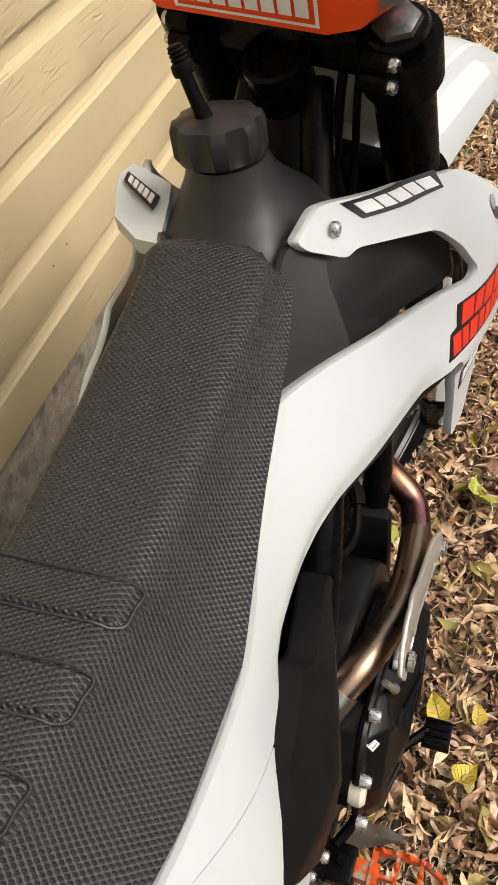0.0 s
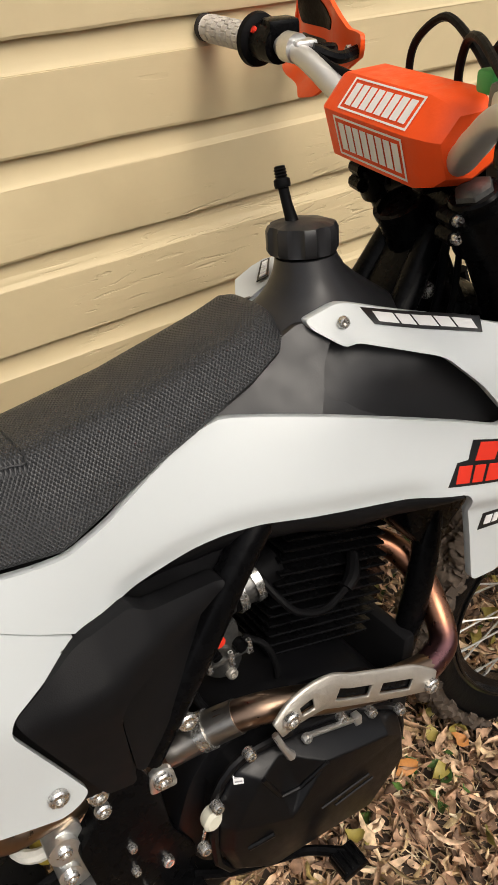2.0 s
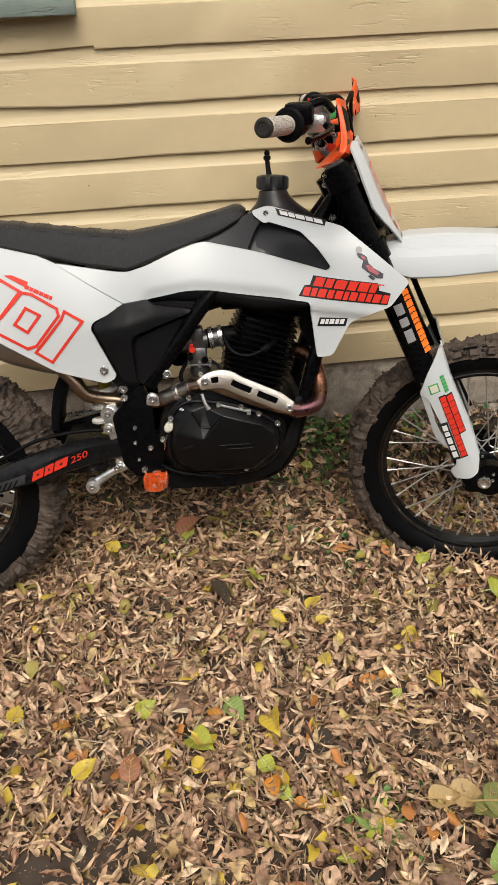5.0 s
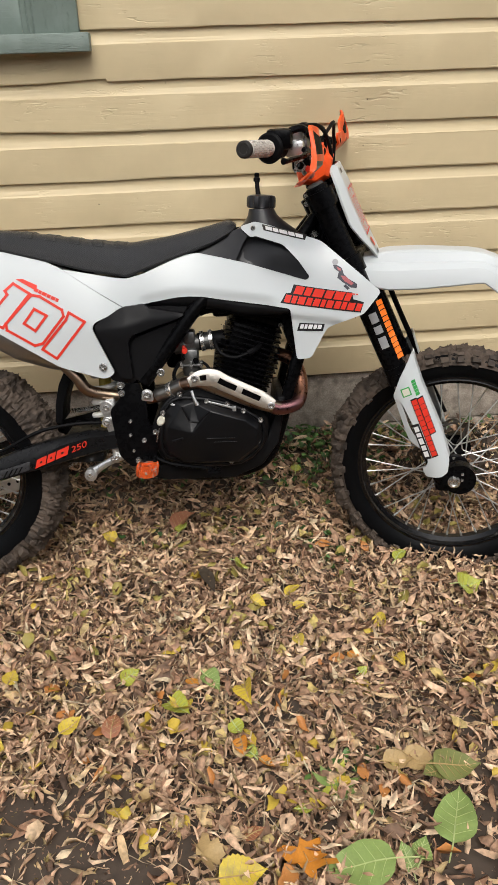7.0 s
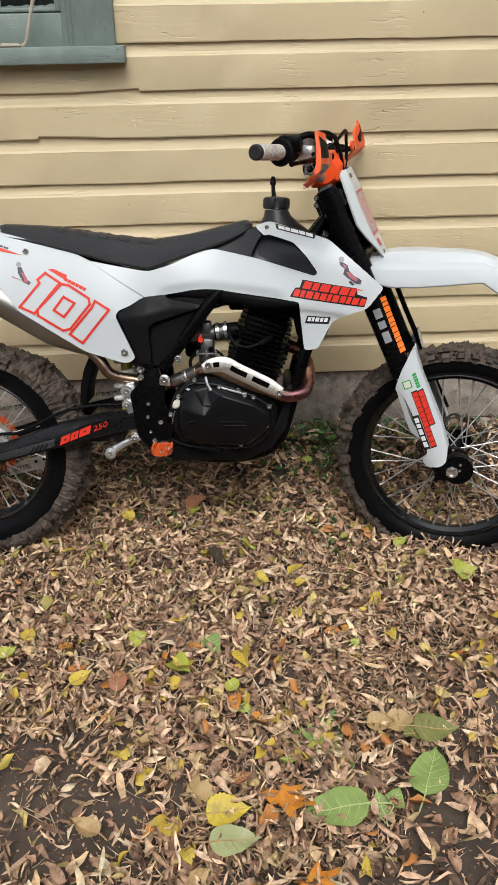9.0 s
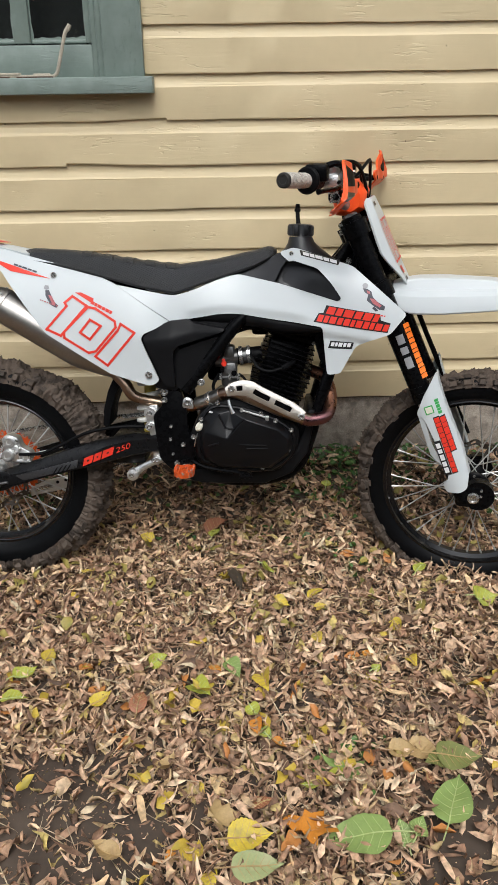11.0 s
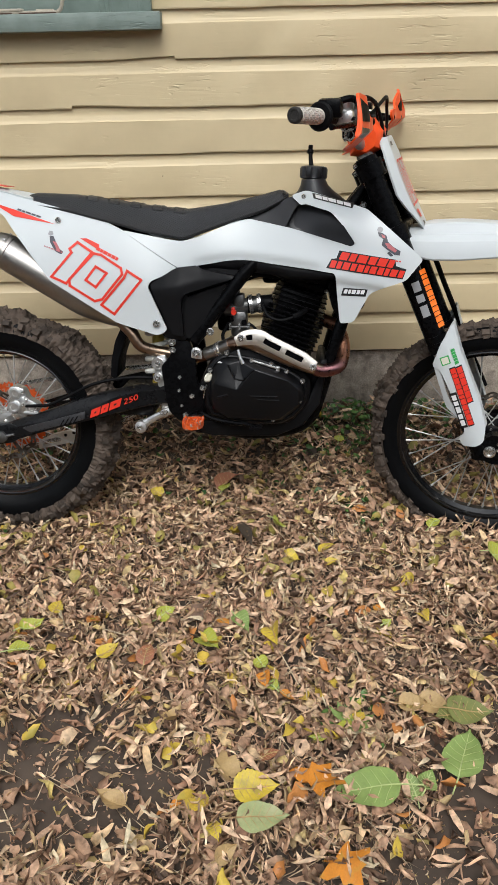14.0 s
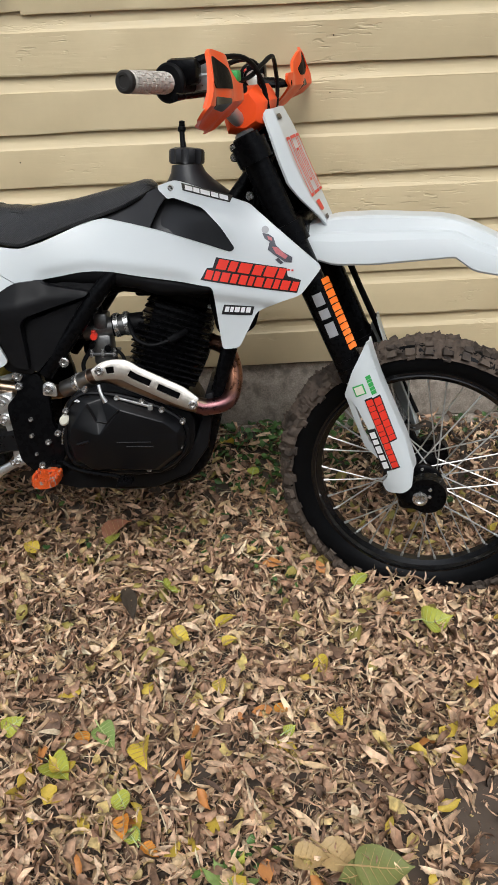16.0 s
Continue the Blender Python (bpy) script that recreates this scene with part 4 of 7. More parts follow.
# airbox cover: an angled outer shell round a sunken inner panel
SHELL = [(0.486, 0.772), (0.548, 0.809), (0.561, 0.814), (0.609, 0.818), (0.626, 0.807), (0.711, 0.789), (0.704, 0.781), (0.640, 0.764), (0.580, 0.746), (0.569, 0.730), (0.570, 0.690), (0.572, 0.631), (0.542, 0.635)]
INNER_PANEL = [(0.698, 0.771), (0.654, 0.697), (0.586, 0.622), (0.577, 0.630), (0.575, 0.690), (0.576, 0.722), (0.586, 0.736), (0.640, 0.754)]


def shell_width(x, z):
    out = float(np.interp(x, [0.485, 0.530, 0.567, 0.622, 0.700], [0.158, 0.169, 0.172, 0.156, 0.130]))
    ridge = float(np.interp(x, [0.485, 0.567, 0.622, 0.70], [0.762, 0.770, 0.784, 0.784]))
    return out - 0.60 * max(0.0, z - ridge) - 0.14 * max(0.0, 0.745 - z)


def panel_width(x, z):
    return float(np.interp(x, [0.578, 0.610, 0.700], [0.146, 0.141, 0.114])) - 0.05 * max(0.0, 0.70 - z)


for turn_over in (False, True):
    shell, panel = sheet(rounded(SHELL, 0.006, 3), shell_width, 0.008, 0.02, 0.004), sheet(rounded(INNER_PANEL, 0.004, 3), panel_width, 0.010, 0.02, 0.004)
    cover = part("airbox_cover", mirrored(shell) if turn_over else shell, BLACK, bike, "matte black angled airbox cover", 50)
    part("inner_panel", mirrored(panel) if turn_over else panel, BLACK, cover, "", 50)
part("airbox", prism(rounded([(0.44, 0.88), (0.62, 0.88), (0.74, 0.80), (0.60, 0.66), (0.53, 0.66), (0.48, 0.76)], 0.02), -0.10, 0.10, 0.01), BLACK, bike, "black plastic airbox")
part("airbox", prism(rounded([(0.450, 0.85), (0.56, 0.80), (0.60, 0.70), (0.575, 0.615), (0.515, 0.625), (0.462, 0.76)], 0.012), -0.138, 0.138, 0.006), BLACK, bike, "black plastic airbox side")
part("inlet_duct", tube([(0.585, -0.02, 0.73), (0.64, -0.03, 0.715), (0.70, -0.05, 0.702)], [0.060, 0.045, 0.027], 18), SOFT_BLACK, bike, "black rubber inlet duct")
part("electrics_box", join(box(0.645, 0.690, 0.03, 0.095, 0.615, 0.80, 0.012), box(0.78, 0.83, 0.02, 0.07, 0.755, 0.80, 0.01)), SOFT_BLACK, bike, "black plastic electrics box behind the carburettor")
def build_underside():
    """A swelling black moulding that follows the lower edge of the shroud."""
    rings = []
    for i in range(25):
        x = 0.605 + 0.370 * i / 24
        top = float(np.interp(x, [0.605, 0.655, 0.713, 0.821, 0.921, 0.975], [0.822, 0.836, 0.840, 0.822, 0.807, 0.799]))
        deep = float(np.interp(x, [0.605, 0.64, 0.70, 0.81, 0.857, 0.93, 0.975], [0.012, 0.028, 0.039, 0.029, 0.037, 0.026, 0.012]))
        w = shroud_face(x, top) - 0.004
        half = [(w - 0.012, top + 0.006), (w - 0.002, top - 0.002), (w, top - deep * 0.35), (w - 0.004, top - deep * 0.7), (w - 0.014, top - deep), (w - 0.045, top - deep - 0.006)]
        rings.append([(x, -y, z) for y, z in half] + [(x, y, z) for y, z in half[::-1]])
    return loft(rings)


part("tank_underside", build_underside(), BLACK, bike, "satin black moulding under the tank", 60)
part("tank_tunnel", prism(rounded([(0.60, 0.822), (0.66, 0.838), (0.745, 0.842), (0.965, 0.805), (0.972, 0.772), (0.955, 0.762), (0.870, 0.772), (0.760, 0.785), (0.66, 0.805)], 0.012), -0.088, 0.088, 0.008), METAL_BLACK, bike, "black plastic under the tank")
part("radiator_backing", prism(rounded([(0.955, 0.80), (1.09, 0.80), (1.06, 0.70), (1.0, 0.66), (0.975, 0.70)], 0.01), -0.10, 0.10, 0.006), METAL_BLACK, bike, "black plastic cooler behind the shrouds")

# crankcase, clutch cover, cylinder
case = [(0.600, 0.475), (0.630, 0.545), (0.680, 0.592), (0.790, 0.600), (0.880, 0.565), (0.925, 0.500), (0.915, 0.430), (0.860, 0.375), (0.690, 0.365), (0.625, 0.400)]
engine = part("engine", prism(rounded(case, 0.02), -0.125, 0.125, 0.012), CASE, bike, "black air-cooled single-cylinder engine")
# clutch cover: cast facets rising to a hub, with ribs
CLUTCH = {'o0': (0.6571, -0.148, 0.5009), 'o1': (0.6633, -0.148, 0.5351), 'o2': (0.6848, -0.148, 0.558), 'o3': (0.711, -0.148, 0.5629), 'o4': (0.7612, -0.148, 0.557), 'o5': (0.8137, -0.148, 0.5414), 'o6': (0.8519, -0.148, 0.5239), 'o7': (0.8806, -0.148, 0.5009), 'o8': (0.8863, -0.148, 0.4717), 'o9': (0.8767, -0.148, 0.4424), 'o10': (0.8304, -0.148, 0.4082), 'o11': (0.7421, -0.148, 0.4082), 'o12': (0.6633, -0.148, 0.4278), 'o13': (0.6523, -0.148, 0.4692), 'h0': (0.6666, -0.164, 0.5024), 'h1': (0.7029, -0.166, 0.5492), 't2': (0.7287, -0.156, 0.556), 'k': (0.7182, -0.166, 0.5151), 'a': (0.7402, -0.168, 0.5117), 'b': (0.7669, -0.182, 0.5395), 'c1': (0.8481, -0.176, 0.5121), 'c': (0.871, -0.168, 0.4887), 'd': (0.8729, -0.168, 0.4536), 'e': (0.8232, -0.17, 0.4165), 'f': (0.6991, -0.165, 0.418), 'g': (0.668, -0.163, 0.4424), 'h': (0.6628, -0.162, 0.4731), 'm': (0.723, -0.179, 0.4897)}
def cover_at(p):
    return (0.770 + (p[0] - 0.770) * 1.13, p[1] - 0.012, 0.487 + (p[2] - 0.487) * 1.15)


COVER_POINTS = {k: cover_at(p) for k, p in CLUTCH.items()}
part("clutch_cover", faceted(COVER_POINTS, ['o0 o1 h1 h0', 'o1 o2 h1', 'o2 o3 h1', 'o3 t2 h1', 'o3 o4 b t2', 'h1 t2 k', 't2 a k', 't2 b a', 'o4 o5 c1 b', 'o5 o6 c1', 'o6 o7 c c1', 'o7 o8 c', 'o8 o9 d c', 'o9 o10 e d', 'o10 o11 f e', 'o11 o12 g f', 'o12 o13 h g', 'o13 o0 h0 h', 'h0 h1 k m', 'h h0 m', 'g h m', 'f g m', 'e f m', 'k a m', 'a b m', 'b c1 m', 'c1 c m', 'c d m', 'd e m'], 0.045, 0.006), CASE, engine, "black cast clutch cover with ribs", 55)
for line in ([(0.7029, -0.166, 0.5492), (0.7182, -0.167, 0.5151), (0.7402, -0.169, 0.5117), (0.7669, -0.182, 0.5395)], [(0.6762, -0.1655, 0.4692), (0.7019, -0.1745, 0.478)]):
    part("cover_rib", tube([cover_at(p) for p in line], 0.0030, 8, 3, smooth=False), CASE, engine)
for k, (a, w) in enumerate(((0.7564, 0.064), (0.7731, 0.052))):
    z = 0.4751 - 0.009 * k
    part("cover_marking", tube([cover_at((a, -0.1785, z)), cover_at((a + w, -0.1745, z - 0.002))], 0.0016, 6), CASE, engine)
rim_line = [COVER_POINTS["o%d" % (i % 14)] for i in range(15)]
part("cover_flange", tube([(0.770 + (x - 0.770) * 1.02, y + 0.006, 0.487 + (z - 0.487) * 1.03) for x, y, z in rim_line], 0.0055, 8, 2), CASE, engine, "raised black flange round the clutch cover")
for x, z in [(0.6991, 0.5741), (0.6575, 0.5326), (0.637, 0.4887), (0.8065, 0.5473), (0.8433, 0.5302), (0.882, 0.5068), (0.8743, 0.457), (0.8266, 0.4375), (0.8104, 0.4117)]:
    part("bolt", bolt(cover_at((x, -0.146, z)), 0.0070, 0.011), STEEL, engine, "steel bolt")
part("oil_cap", lathe([(0, 0), (0.013, 0), (0.0145, 0.004), (0.0145, 0.012), (0.010, 0.016), (0, 0.016)], 16, Matrix.Translation((0.637, -0.148, 0.518)) @ Matrix.Rotation(radians(90), 4, "X") @ Matrix.Rotation(radians(-35), 4, "Z") @ Matrix.Diagonal((0.72, 1.0, 1, 1))), PALE, engine, "pale plastic oil filler cap")
part("sight_wire", tube([(0.63, -0.148, 0.495), (0.624, -0.146, 0.475), (0.620, -0.140, 0.455)], 0.0022, 6), STEEL, engine)
TAG = Matrix.Translation((0.674, -0.159, 0.563)) @ Matrix.Rotation(radians(12), 4, "X") @ Matrix.Rotation(radians(-25), 4, "Z")
tag = part("paper_tag", box(-0.0055, 0.0055, -0.0105, 0.0105, -0.0006, 0.0006), STICKER_WHITE, engine, "small white paper label", m=TAG)
part("tag_print", join(*[box(-0.004, 0.004, -0.009 + 0.0045 * k, -0.0075 + 0.0045 * k, 0.0006, 0.0009) for k in range(5)]), STICKER_GREY, tag, m=TAG)
part("clamp_arm", tube([(0.721, -0.166, 0.597), (0.7268, -0.172, 0.5765), (0.7344, -0.172, 0.56)], [0.004, 0.004, 0.006], 8), ALU, engine)
part("cover_rail", join(prism([(0.7578, 0.5707), (0.8318, 0.5482), (0.8318, 0.5482 - 0.006), (0.7578, 0.5707 - 0.006)], -0.170, -0.164, 0.0015), bolt((0.7578, -0.166, 0.5707 - 0.003), 0.0058, 0.008), box(0.8318 - 0.008, 0.8318 + 0.002, -0.171, -0.160, 0.5482 - 0.010, 0.5482 + 0.003, 0.001)), ALU, engine)

FIN = Matrix.Translation((0.872, 0, 0.665)) @ Matrix.Rotation(radians(17), 4, "Y")
part("cylinder", box(-0.060, 0.060, -0.058, 0.058, -0.12, 0.085, 0.012), METAL_BLACK, engine, m=FIN)
for k in range(13):
    wide = 0.078 if k < 9 else 0.072
    part("cooling_fin", box(-0.088 + 0.002 * abs(k - 5), 0.086 - 0.002 * abs(k - 5), -wide, wide, -0.085 + 0.0135 * k, -0.0815 + 0.0135 * k, 0.001, 1), METAL_BLACK, engine, m=FIN)
part("cylinder_head", join(box(-0.075, 0.07, -0.060, 0.060, 0.085, 0.120, 0.014), box(-0.045, 0.04, -0.05, 0.05, 0.115, 0.145, 0.012)), METAL_BLACK, engine, m=FIN)
for x, z in ((-0.065, 0.098), (0.062, 0.098), (0.0, 0.128)):
    part("bolt", bolt((x, -0.060, z), 0.006, 0.006), STEEL, engine, m=FIN)
part("plug_cap", tube([(0.905, -0.075, 0.690), (0.885, -0.098, 0.682), (0.870, -0.105, 0.676)], [0.007, 0.009, 0.008], 10), SOFT_BLACK, engine, "black spark plug cap")
part("plug_lead", tube([(0.870, -0.105, 0.676), (0.835, -0.110, 0.668), (0.803, -0.104, 0.678), (0.787, -0.090, 0.700), (0.778, -0.070, 0.722)], 0.0045, 8), SOFT_BLACK, engine)

# carburettor and inlet
carb = part("carburettor", join(
    lathe([(0, -0.05), (0.022, -0.05), (0.024, -0.02), (0.021, 0.02), (0.024, 0.055), (0, 0.055)], 18, Matrix.Translation((0.725, -0.055, 0.700)) @ Matrix.Rotation(radians(82), 4, "Y")),
    box(0.695, 0.740, -0.085, -0.03, 0.640, 0.690, 0.010), box(0.703, 0.733, -0.080, -0.03, 0.700, 0.735, 0.006)), CARB, bike, "grey alloy carburettor")
part("float_bowl", lathe([(0, 0), (0.022, 0.003), (0.026, 0.012), (0.026, 0.034), (0, 0.034)], 18, Matrix.Translation((0.720, -0.058, 0.612))), CARB, carb)
part("hose_clamp", lathe([(0.025, -0.005), (0.027, -0.005), (0.027, 0.005), (0.025, 0.005)], 20, Matrix.Translation((0.752, -0.055, 0.705)) @ Matrix.Rotation(radians(82), 4, "Y")), STEEL, carb)
part("hose_clamp", lathe([(0.025, -0.005), (0.027, -0.005), (0.027, 0.005), (0.025, 0.005)], 20, Matrix.Translation((0.775, -0.055, 0.708)) @ Matrix.Rotation(radians(82), 4, "Y")), STEEL, carb)
part("inlet_boot", rod((0.74, -0.055, 0.703), (0.81, -0.045, 0.708), 0.0235, 16), SOFT_BLACK, carb)
part("bowl_flange", box(0.690, 0.750, -0.088, -0.028, 0.642, 0.649, 0.002), CARB, carb)
for x, y in ((0.694, -0.086), (0.746, -0.086), (0.720, -0.090)):
    part("carburettor_screw", bolt((x, y, 0.640), 0.004, 0.018, (0, 0, 1), 8), STEEL, carb)
part("drain_plug", bolt((0.720, -0.082, 0.622), 0.007, 0.008), GUARD, carb, "brass drain plug")
part("idle_knob", join(rod((0.700, -0.085, 0.672), (0.700, -0.100, 0.668), 0.006, 10), rod((0.733, -0.084, 0.660), (0.733, -0.094, 0.660), 0.008, 10)), METAL_BLACK, carb)
part("vent_hose", tube([(0.745, -0.075, 0.655), (0.765, -0.09, 0.640), (0.770, -0.10, 0.605), (0.755, -0.105, 0.57)], 0.004, 8), SOFT_BLACK, carb)
part("choke_lever", join(box(0.698, 0.708, -0.093, -0.083, 0.688, 0.701, 0.003), rod((0.705, -0.084, 0.688), (0.705, -0.100, 0.688), 0.0075, 14)), RED, carb, "red choke lever")
part("fuel_hose", tube([(0.690, -0.07, 0.655), (0.672, -0.085, 0.62), (0.690, -0.09, 0.575), (0.700, -0.10, 0.545)], 0.005, 8), SOFT_BLACK, carb)
part("throttle_cable", tube([(0.715, -0.055, 0.735), (0.725, -0.07, 0.765), (0.77, -0.085, 0.785), (0.82, -0.08, 0.79)], 0.004, 8), SOFT_BLACK, carb)

# skid plate under the engine
skid_out = [(0.585, 0.352), (0.640, 0.338), (0.822, 0.338), (0.900, 0.370), (0.945, 0.432), (0.958, 0.500), (0.965, 0.56)]
skid_in = [(0.945, 0.56), (0.936, 0.505), (0.915, 0.450), (0.870, 0.408), (0.800, 0.388), (0.640, 0.385), (0.590, 0.380)]
skid = part("skid_plate", prism(skid_out + skid_in, -0.120, 0.120, 0.006), BLACK, bike, "black plastic skid plate")
part("skid_bolt", bolt((0.838, -0.120, 0.392), 0.007, 0.006), STEEL, skid)

# exhaust
pipe = part("exhaust_pipe", tube([(0.950, -0.152, 0.537), (0.880, -0.158, 0.560), (0.800, -0.160, 0.595), (0.735, -0.146, 0.614), (0.690, -0.122, 0.602), (0.654, -0.100, 0.580), (0.600, -0.086, 0.562), (0.500, -0.092, 0.577), (0.445, -0.105, 0.595), (0.420, -0.105, 0.632), (0.388, -0.092, 0.668)],
            [0.018, 0.018, 0.018, 0.017, 0.018, 0.017, 0.016, 0.016, 0.016, 0.017, 0.020], 16), PIPE, bike, "bronzed steel exhaust header")
part("header_elbow", tube([(0.955, -0.015, 0.655), (0.990, -0.04, 0.642), (1.007, -0.075, 0.612), (1.009, -0.105, 0.573), (0.993, -0.138, 0.544), (0.950, -0.1521, 0.537), (0.930, -0.1545, 0.542)], 0.0183, 16), TINT, pipe, "copper and violet heat-tinted elbow")
part("pipe_sleeve", tube([(0.700, -0.128, 0.606), (0.660, -0.104, 0.584), (0.625, -0.092, 0.570)], [0.0195, 0.0205, 0.019], 16), MUFFLER, pipe)
part("pipe_clamp", tube([(0.672, -0.111, 0.591), (0.662, -0.105, 0.585)], 0.0225, 16), STEEL, pipe)
part("hanger_tab", prism(rounded([(0.586, 0.567), (0.618, 0.562), (0.616, 0.590), (0.601, 0.598), (0.589, 0.592)], 0.006), -0.130, -0.122, 0.002), ALU, pipe)
# heat guard: a slotted plate along the header
spine = [(0.716, 0.622), (0.745, 0.632), (0.778, 0.632), (0.806, 0.617), (0.836, 0.602), (0.866, 0.587), (0.896, 0.572), (0.930, 0.553)]
half_w = [0.013, 0.020, 0.022, 0.0215, 0.0215, 0.0215, 0.021, 0.015]
fine = curve_points([(x, z, h) for (x, z), h in zip(spine, half_w)], 6)
cells, rows = [], []
for i, p in enumerate(fine):
    d = (fine[min(i + 1, len(fine) - 1)] - fine[max(i - 1, 0)]).to_2d().normalized()
    rows.append([(p.x - d.y * k * p.z, p.y + d.x * k * p.z) for k in (-1, -0.34, 0.34, 1)])
slots = [i for a, b in ((6, 9), (15, 24), (27, 36)) for i in range(a, b)]
for i in range(len(rows) - 1):
    for k in range(3):
        if k == 1 and i in slots:
            continue
        cells.append((rows[i][k], rows[i + 1][k], rows[i + 1][k + 1], rows[i][k + 1]))
guard = solid_grid(cells, -0.187, 0.005, 0.0016)
for v in guard.verts:
    v.co.y += 0.35 * max(0, abs((v.co.z - float(np.interp(v.co.x, [p[0] for p in spine], [p[1] for p in spine])))) - 0.006)
# added black strip that paints the shade inside the guard's slots
part("slot_shade", solid_grid([(rows[i][1], rows[i + 1][1], rows[i + 1][2], rows[i][2]) for i in range(5, 37)], -0.1805, 0.001), METAL_BLACK, pipe)
part("heat_guard", guard, GUARD, pipe, "slotted brushed aluminium heat guard", 45)
for x, z in ((0.731, 0.633), (0.924, 0.554)):
    part("guard_bolt", bolt((x, -0.187, z), 0.010, 0.006), STEEL, pipe)
# muffler
axis_a, axis_b = Vector((0.392, -0.088, 0.664)), Vector((0.082, -0.088, 0.852))
turn = (axis_b - axis_a).to_track_quat("Z", "Y").to_matrix().to_4x4()
length = (axis_b - axis_a).length
can = lathe([(0.0, 0.0), (0.020, 0.0), (0.030, 0.03), (0.046, 0.10), (0.049, 0.12), (0.049, length - 0.004), (0.0505, length - 0.002), (0.0505, length + 0.006), (0.049, length + 0.008)], 32)
can.transform(Matrix.Translation(axis_a) @ turn)
muffler = part("muffler", can, MUFFLER, bike, "brushed steel muffler with tapered end cap")
cone = lathe([(0.049, 0.0), (0.0475, 0.014), (0.028, 0.064), (0.026, 0.070), (0.023, 0.070), (0.021, 0.060), (0.020, 0.03), (0.0, 0.03)], 32)
cone.transform(Matrix.Translation(axis_b + (axis_b - axis_a).normalized() * 0.008) @ turn @ Matrix.Shear("XZ", 4, (0.0, 0.0)))
part("end_cap", cone, MUFFLER, muffler)
for k in range(8):
    a = 2 * math.pi * k / 8
    d = turn @ Vector((math.cos(a), math.sin(a), 0))
    part("rivet", bolt(axis_b + d * 0.049 + (axis_b - axis_a).normalized() * 0.014, 0.004, 0.003, d, 8), STEEL, muffler)

# swingarm, shock, linkage, pegs
def build_arm():
    """One side of the swingarm: a rear block, then a tapering beam whose outer face folds in above a crease."""
    xs = [0.045, 0.077, 0.152, 0.184, 0.245, 0.285, 0.326, 0.365, 0.400, 0.438, 0.494, 0.560]
    low = np.interp(xs, [0.045, 0.182, 0.293, 0.384, 0.472, 0.560], [0.317, 0.357, 0.384, 0.408, 0.431, 0.440])
    top = np.interp(xs, [0.045, 0.152, 0.245, 0.326, 0.438, 0.494, 0.560], [0.372, 0.405, 0.438, 0.462, 0.487, 0.482, 0.500])
    fold = np.interp(xs, [0.045, 0.077, 0.184, 0.285, 0.365, 0.438, 0.560], [0.356, 0.364, 0.389, 0.420, 0.452, 0.470, 0.480])
    beam = loft([[(x, -0.095, a), (x, -0.121, a), (x, -0.127, a + 0.005), (x, -0.127, f), (x, -0.112, t - 0.002), (x, -0.107, t), (x, -0.095, t)] for x, a, t, f in zip(xs, low, top, fold)])
    block = prism(rounded([(-0.052, 0.352), (-0.052, 0.306), (-0.030, 0.302), (0.052, 0.314), (0.080, 0.330), (0.074, 0.360), (0.053, 0.374), (0.020, 0.366)], 0.008), -0.1275, -0.095, 0.003)
    return join(beam, block)


arm_r = build_arm()
swingarm = part("swingarm", join(arm_r.copy(), mirrored(arm_r), box(0.36, 0.47, -0.10, 0.10, 0.39, 0.46, 0.01)), CHARCOAL, bike, "black alloy swingarm with red lettering shapes")
arm_r.free()
part("chain_adjuster", join(prism(rounded([(-0.045, 0.350), (-0.045, 0.318), (0.030, 0.316), (0.042, 0.330), (0.030, 0.350)], 0.006), -0.136, -0.127, 0.002), rod((0.03, -0.131, 0.335), (0.062, -0.131, 0.341), 0.004, 8)), CARB, swingarm, "dull silver chain adjuster block")
part("axle_nut", join(lathe([(0, 0), (0.019, 0), (0.019, 0.010), (0.014, 0.013), (0.0135, 0.022), (0.009, 0.024), (0.008, 0.016), (0, 0.016)], 6, Matrix.Translation((0.0, -0.135, 0.338)) @ Matrix.Rotation(radians(90), 4, "X"))), STEEL, swingarm, "steel axle nut")
part("arm_band", prism(rounded([(0.085, 0.360), (0.184, 0.3855), (0.276, 0.411), (0.270, 0.386), (0.184, 0.364), (0.110, 0.346)], 0.004), -0.1290, -0.1262, 0.001), CHARCOAL_BAND, swingarm, "satin grey band")
part("arm_groove", prism([(-0.040, 0.3125), (0.050, 0.324), (0.180, 0.3605), (0.180, 0.3625), (0.050, 0.3265), (-0.040, 0.3155)], -0.1285, -0.126), SOFT_BLACK, swingarm)
for k in range(4):
    a, b = 0.197 + 0.0135 * k, 0.3665 + 0.0034 * k
    part("arm_stripe", prism([(a, b), (a + 0.005, b + 0.001), (a + 0.018, b + 0.021), (a + 0.013, b + 0.020)], -0.1296, -0.126), SOFT_BLACK, swingarm)
part("brake_hose", tube([(0.09, -0.10, 0.418), (0.13, -0.11, 0.422), (0.17, -0.115, 0.427), (0.234, -0.116, 0.456), (0.296, -0.116, 0.486), (0.359, -0.114, 0.501), (0.437, -0.110, 0.507), (0.54, -0.09, 0.495)], 0.0048, 8), SOFT_BLACK, swingarm)
part("chain", join(tube([(0.01, 0.062, 0.445), (0.30, 0.062, 0.49), (0.58, 0.062, 0.515)], 0.007, 6), tube([(0.01, 0.062, 0.243), (0.25, 0.062, 0.30), (0.58, 0.062, 0.43)], 0.007, 6)), STEEL, swingarm)
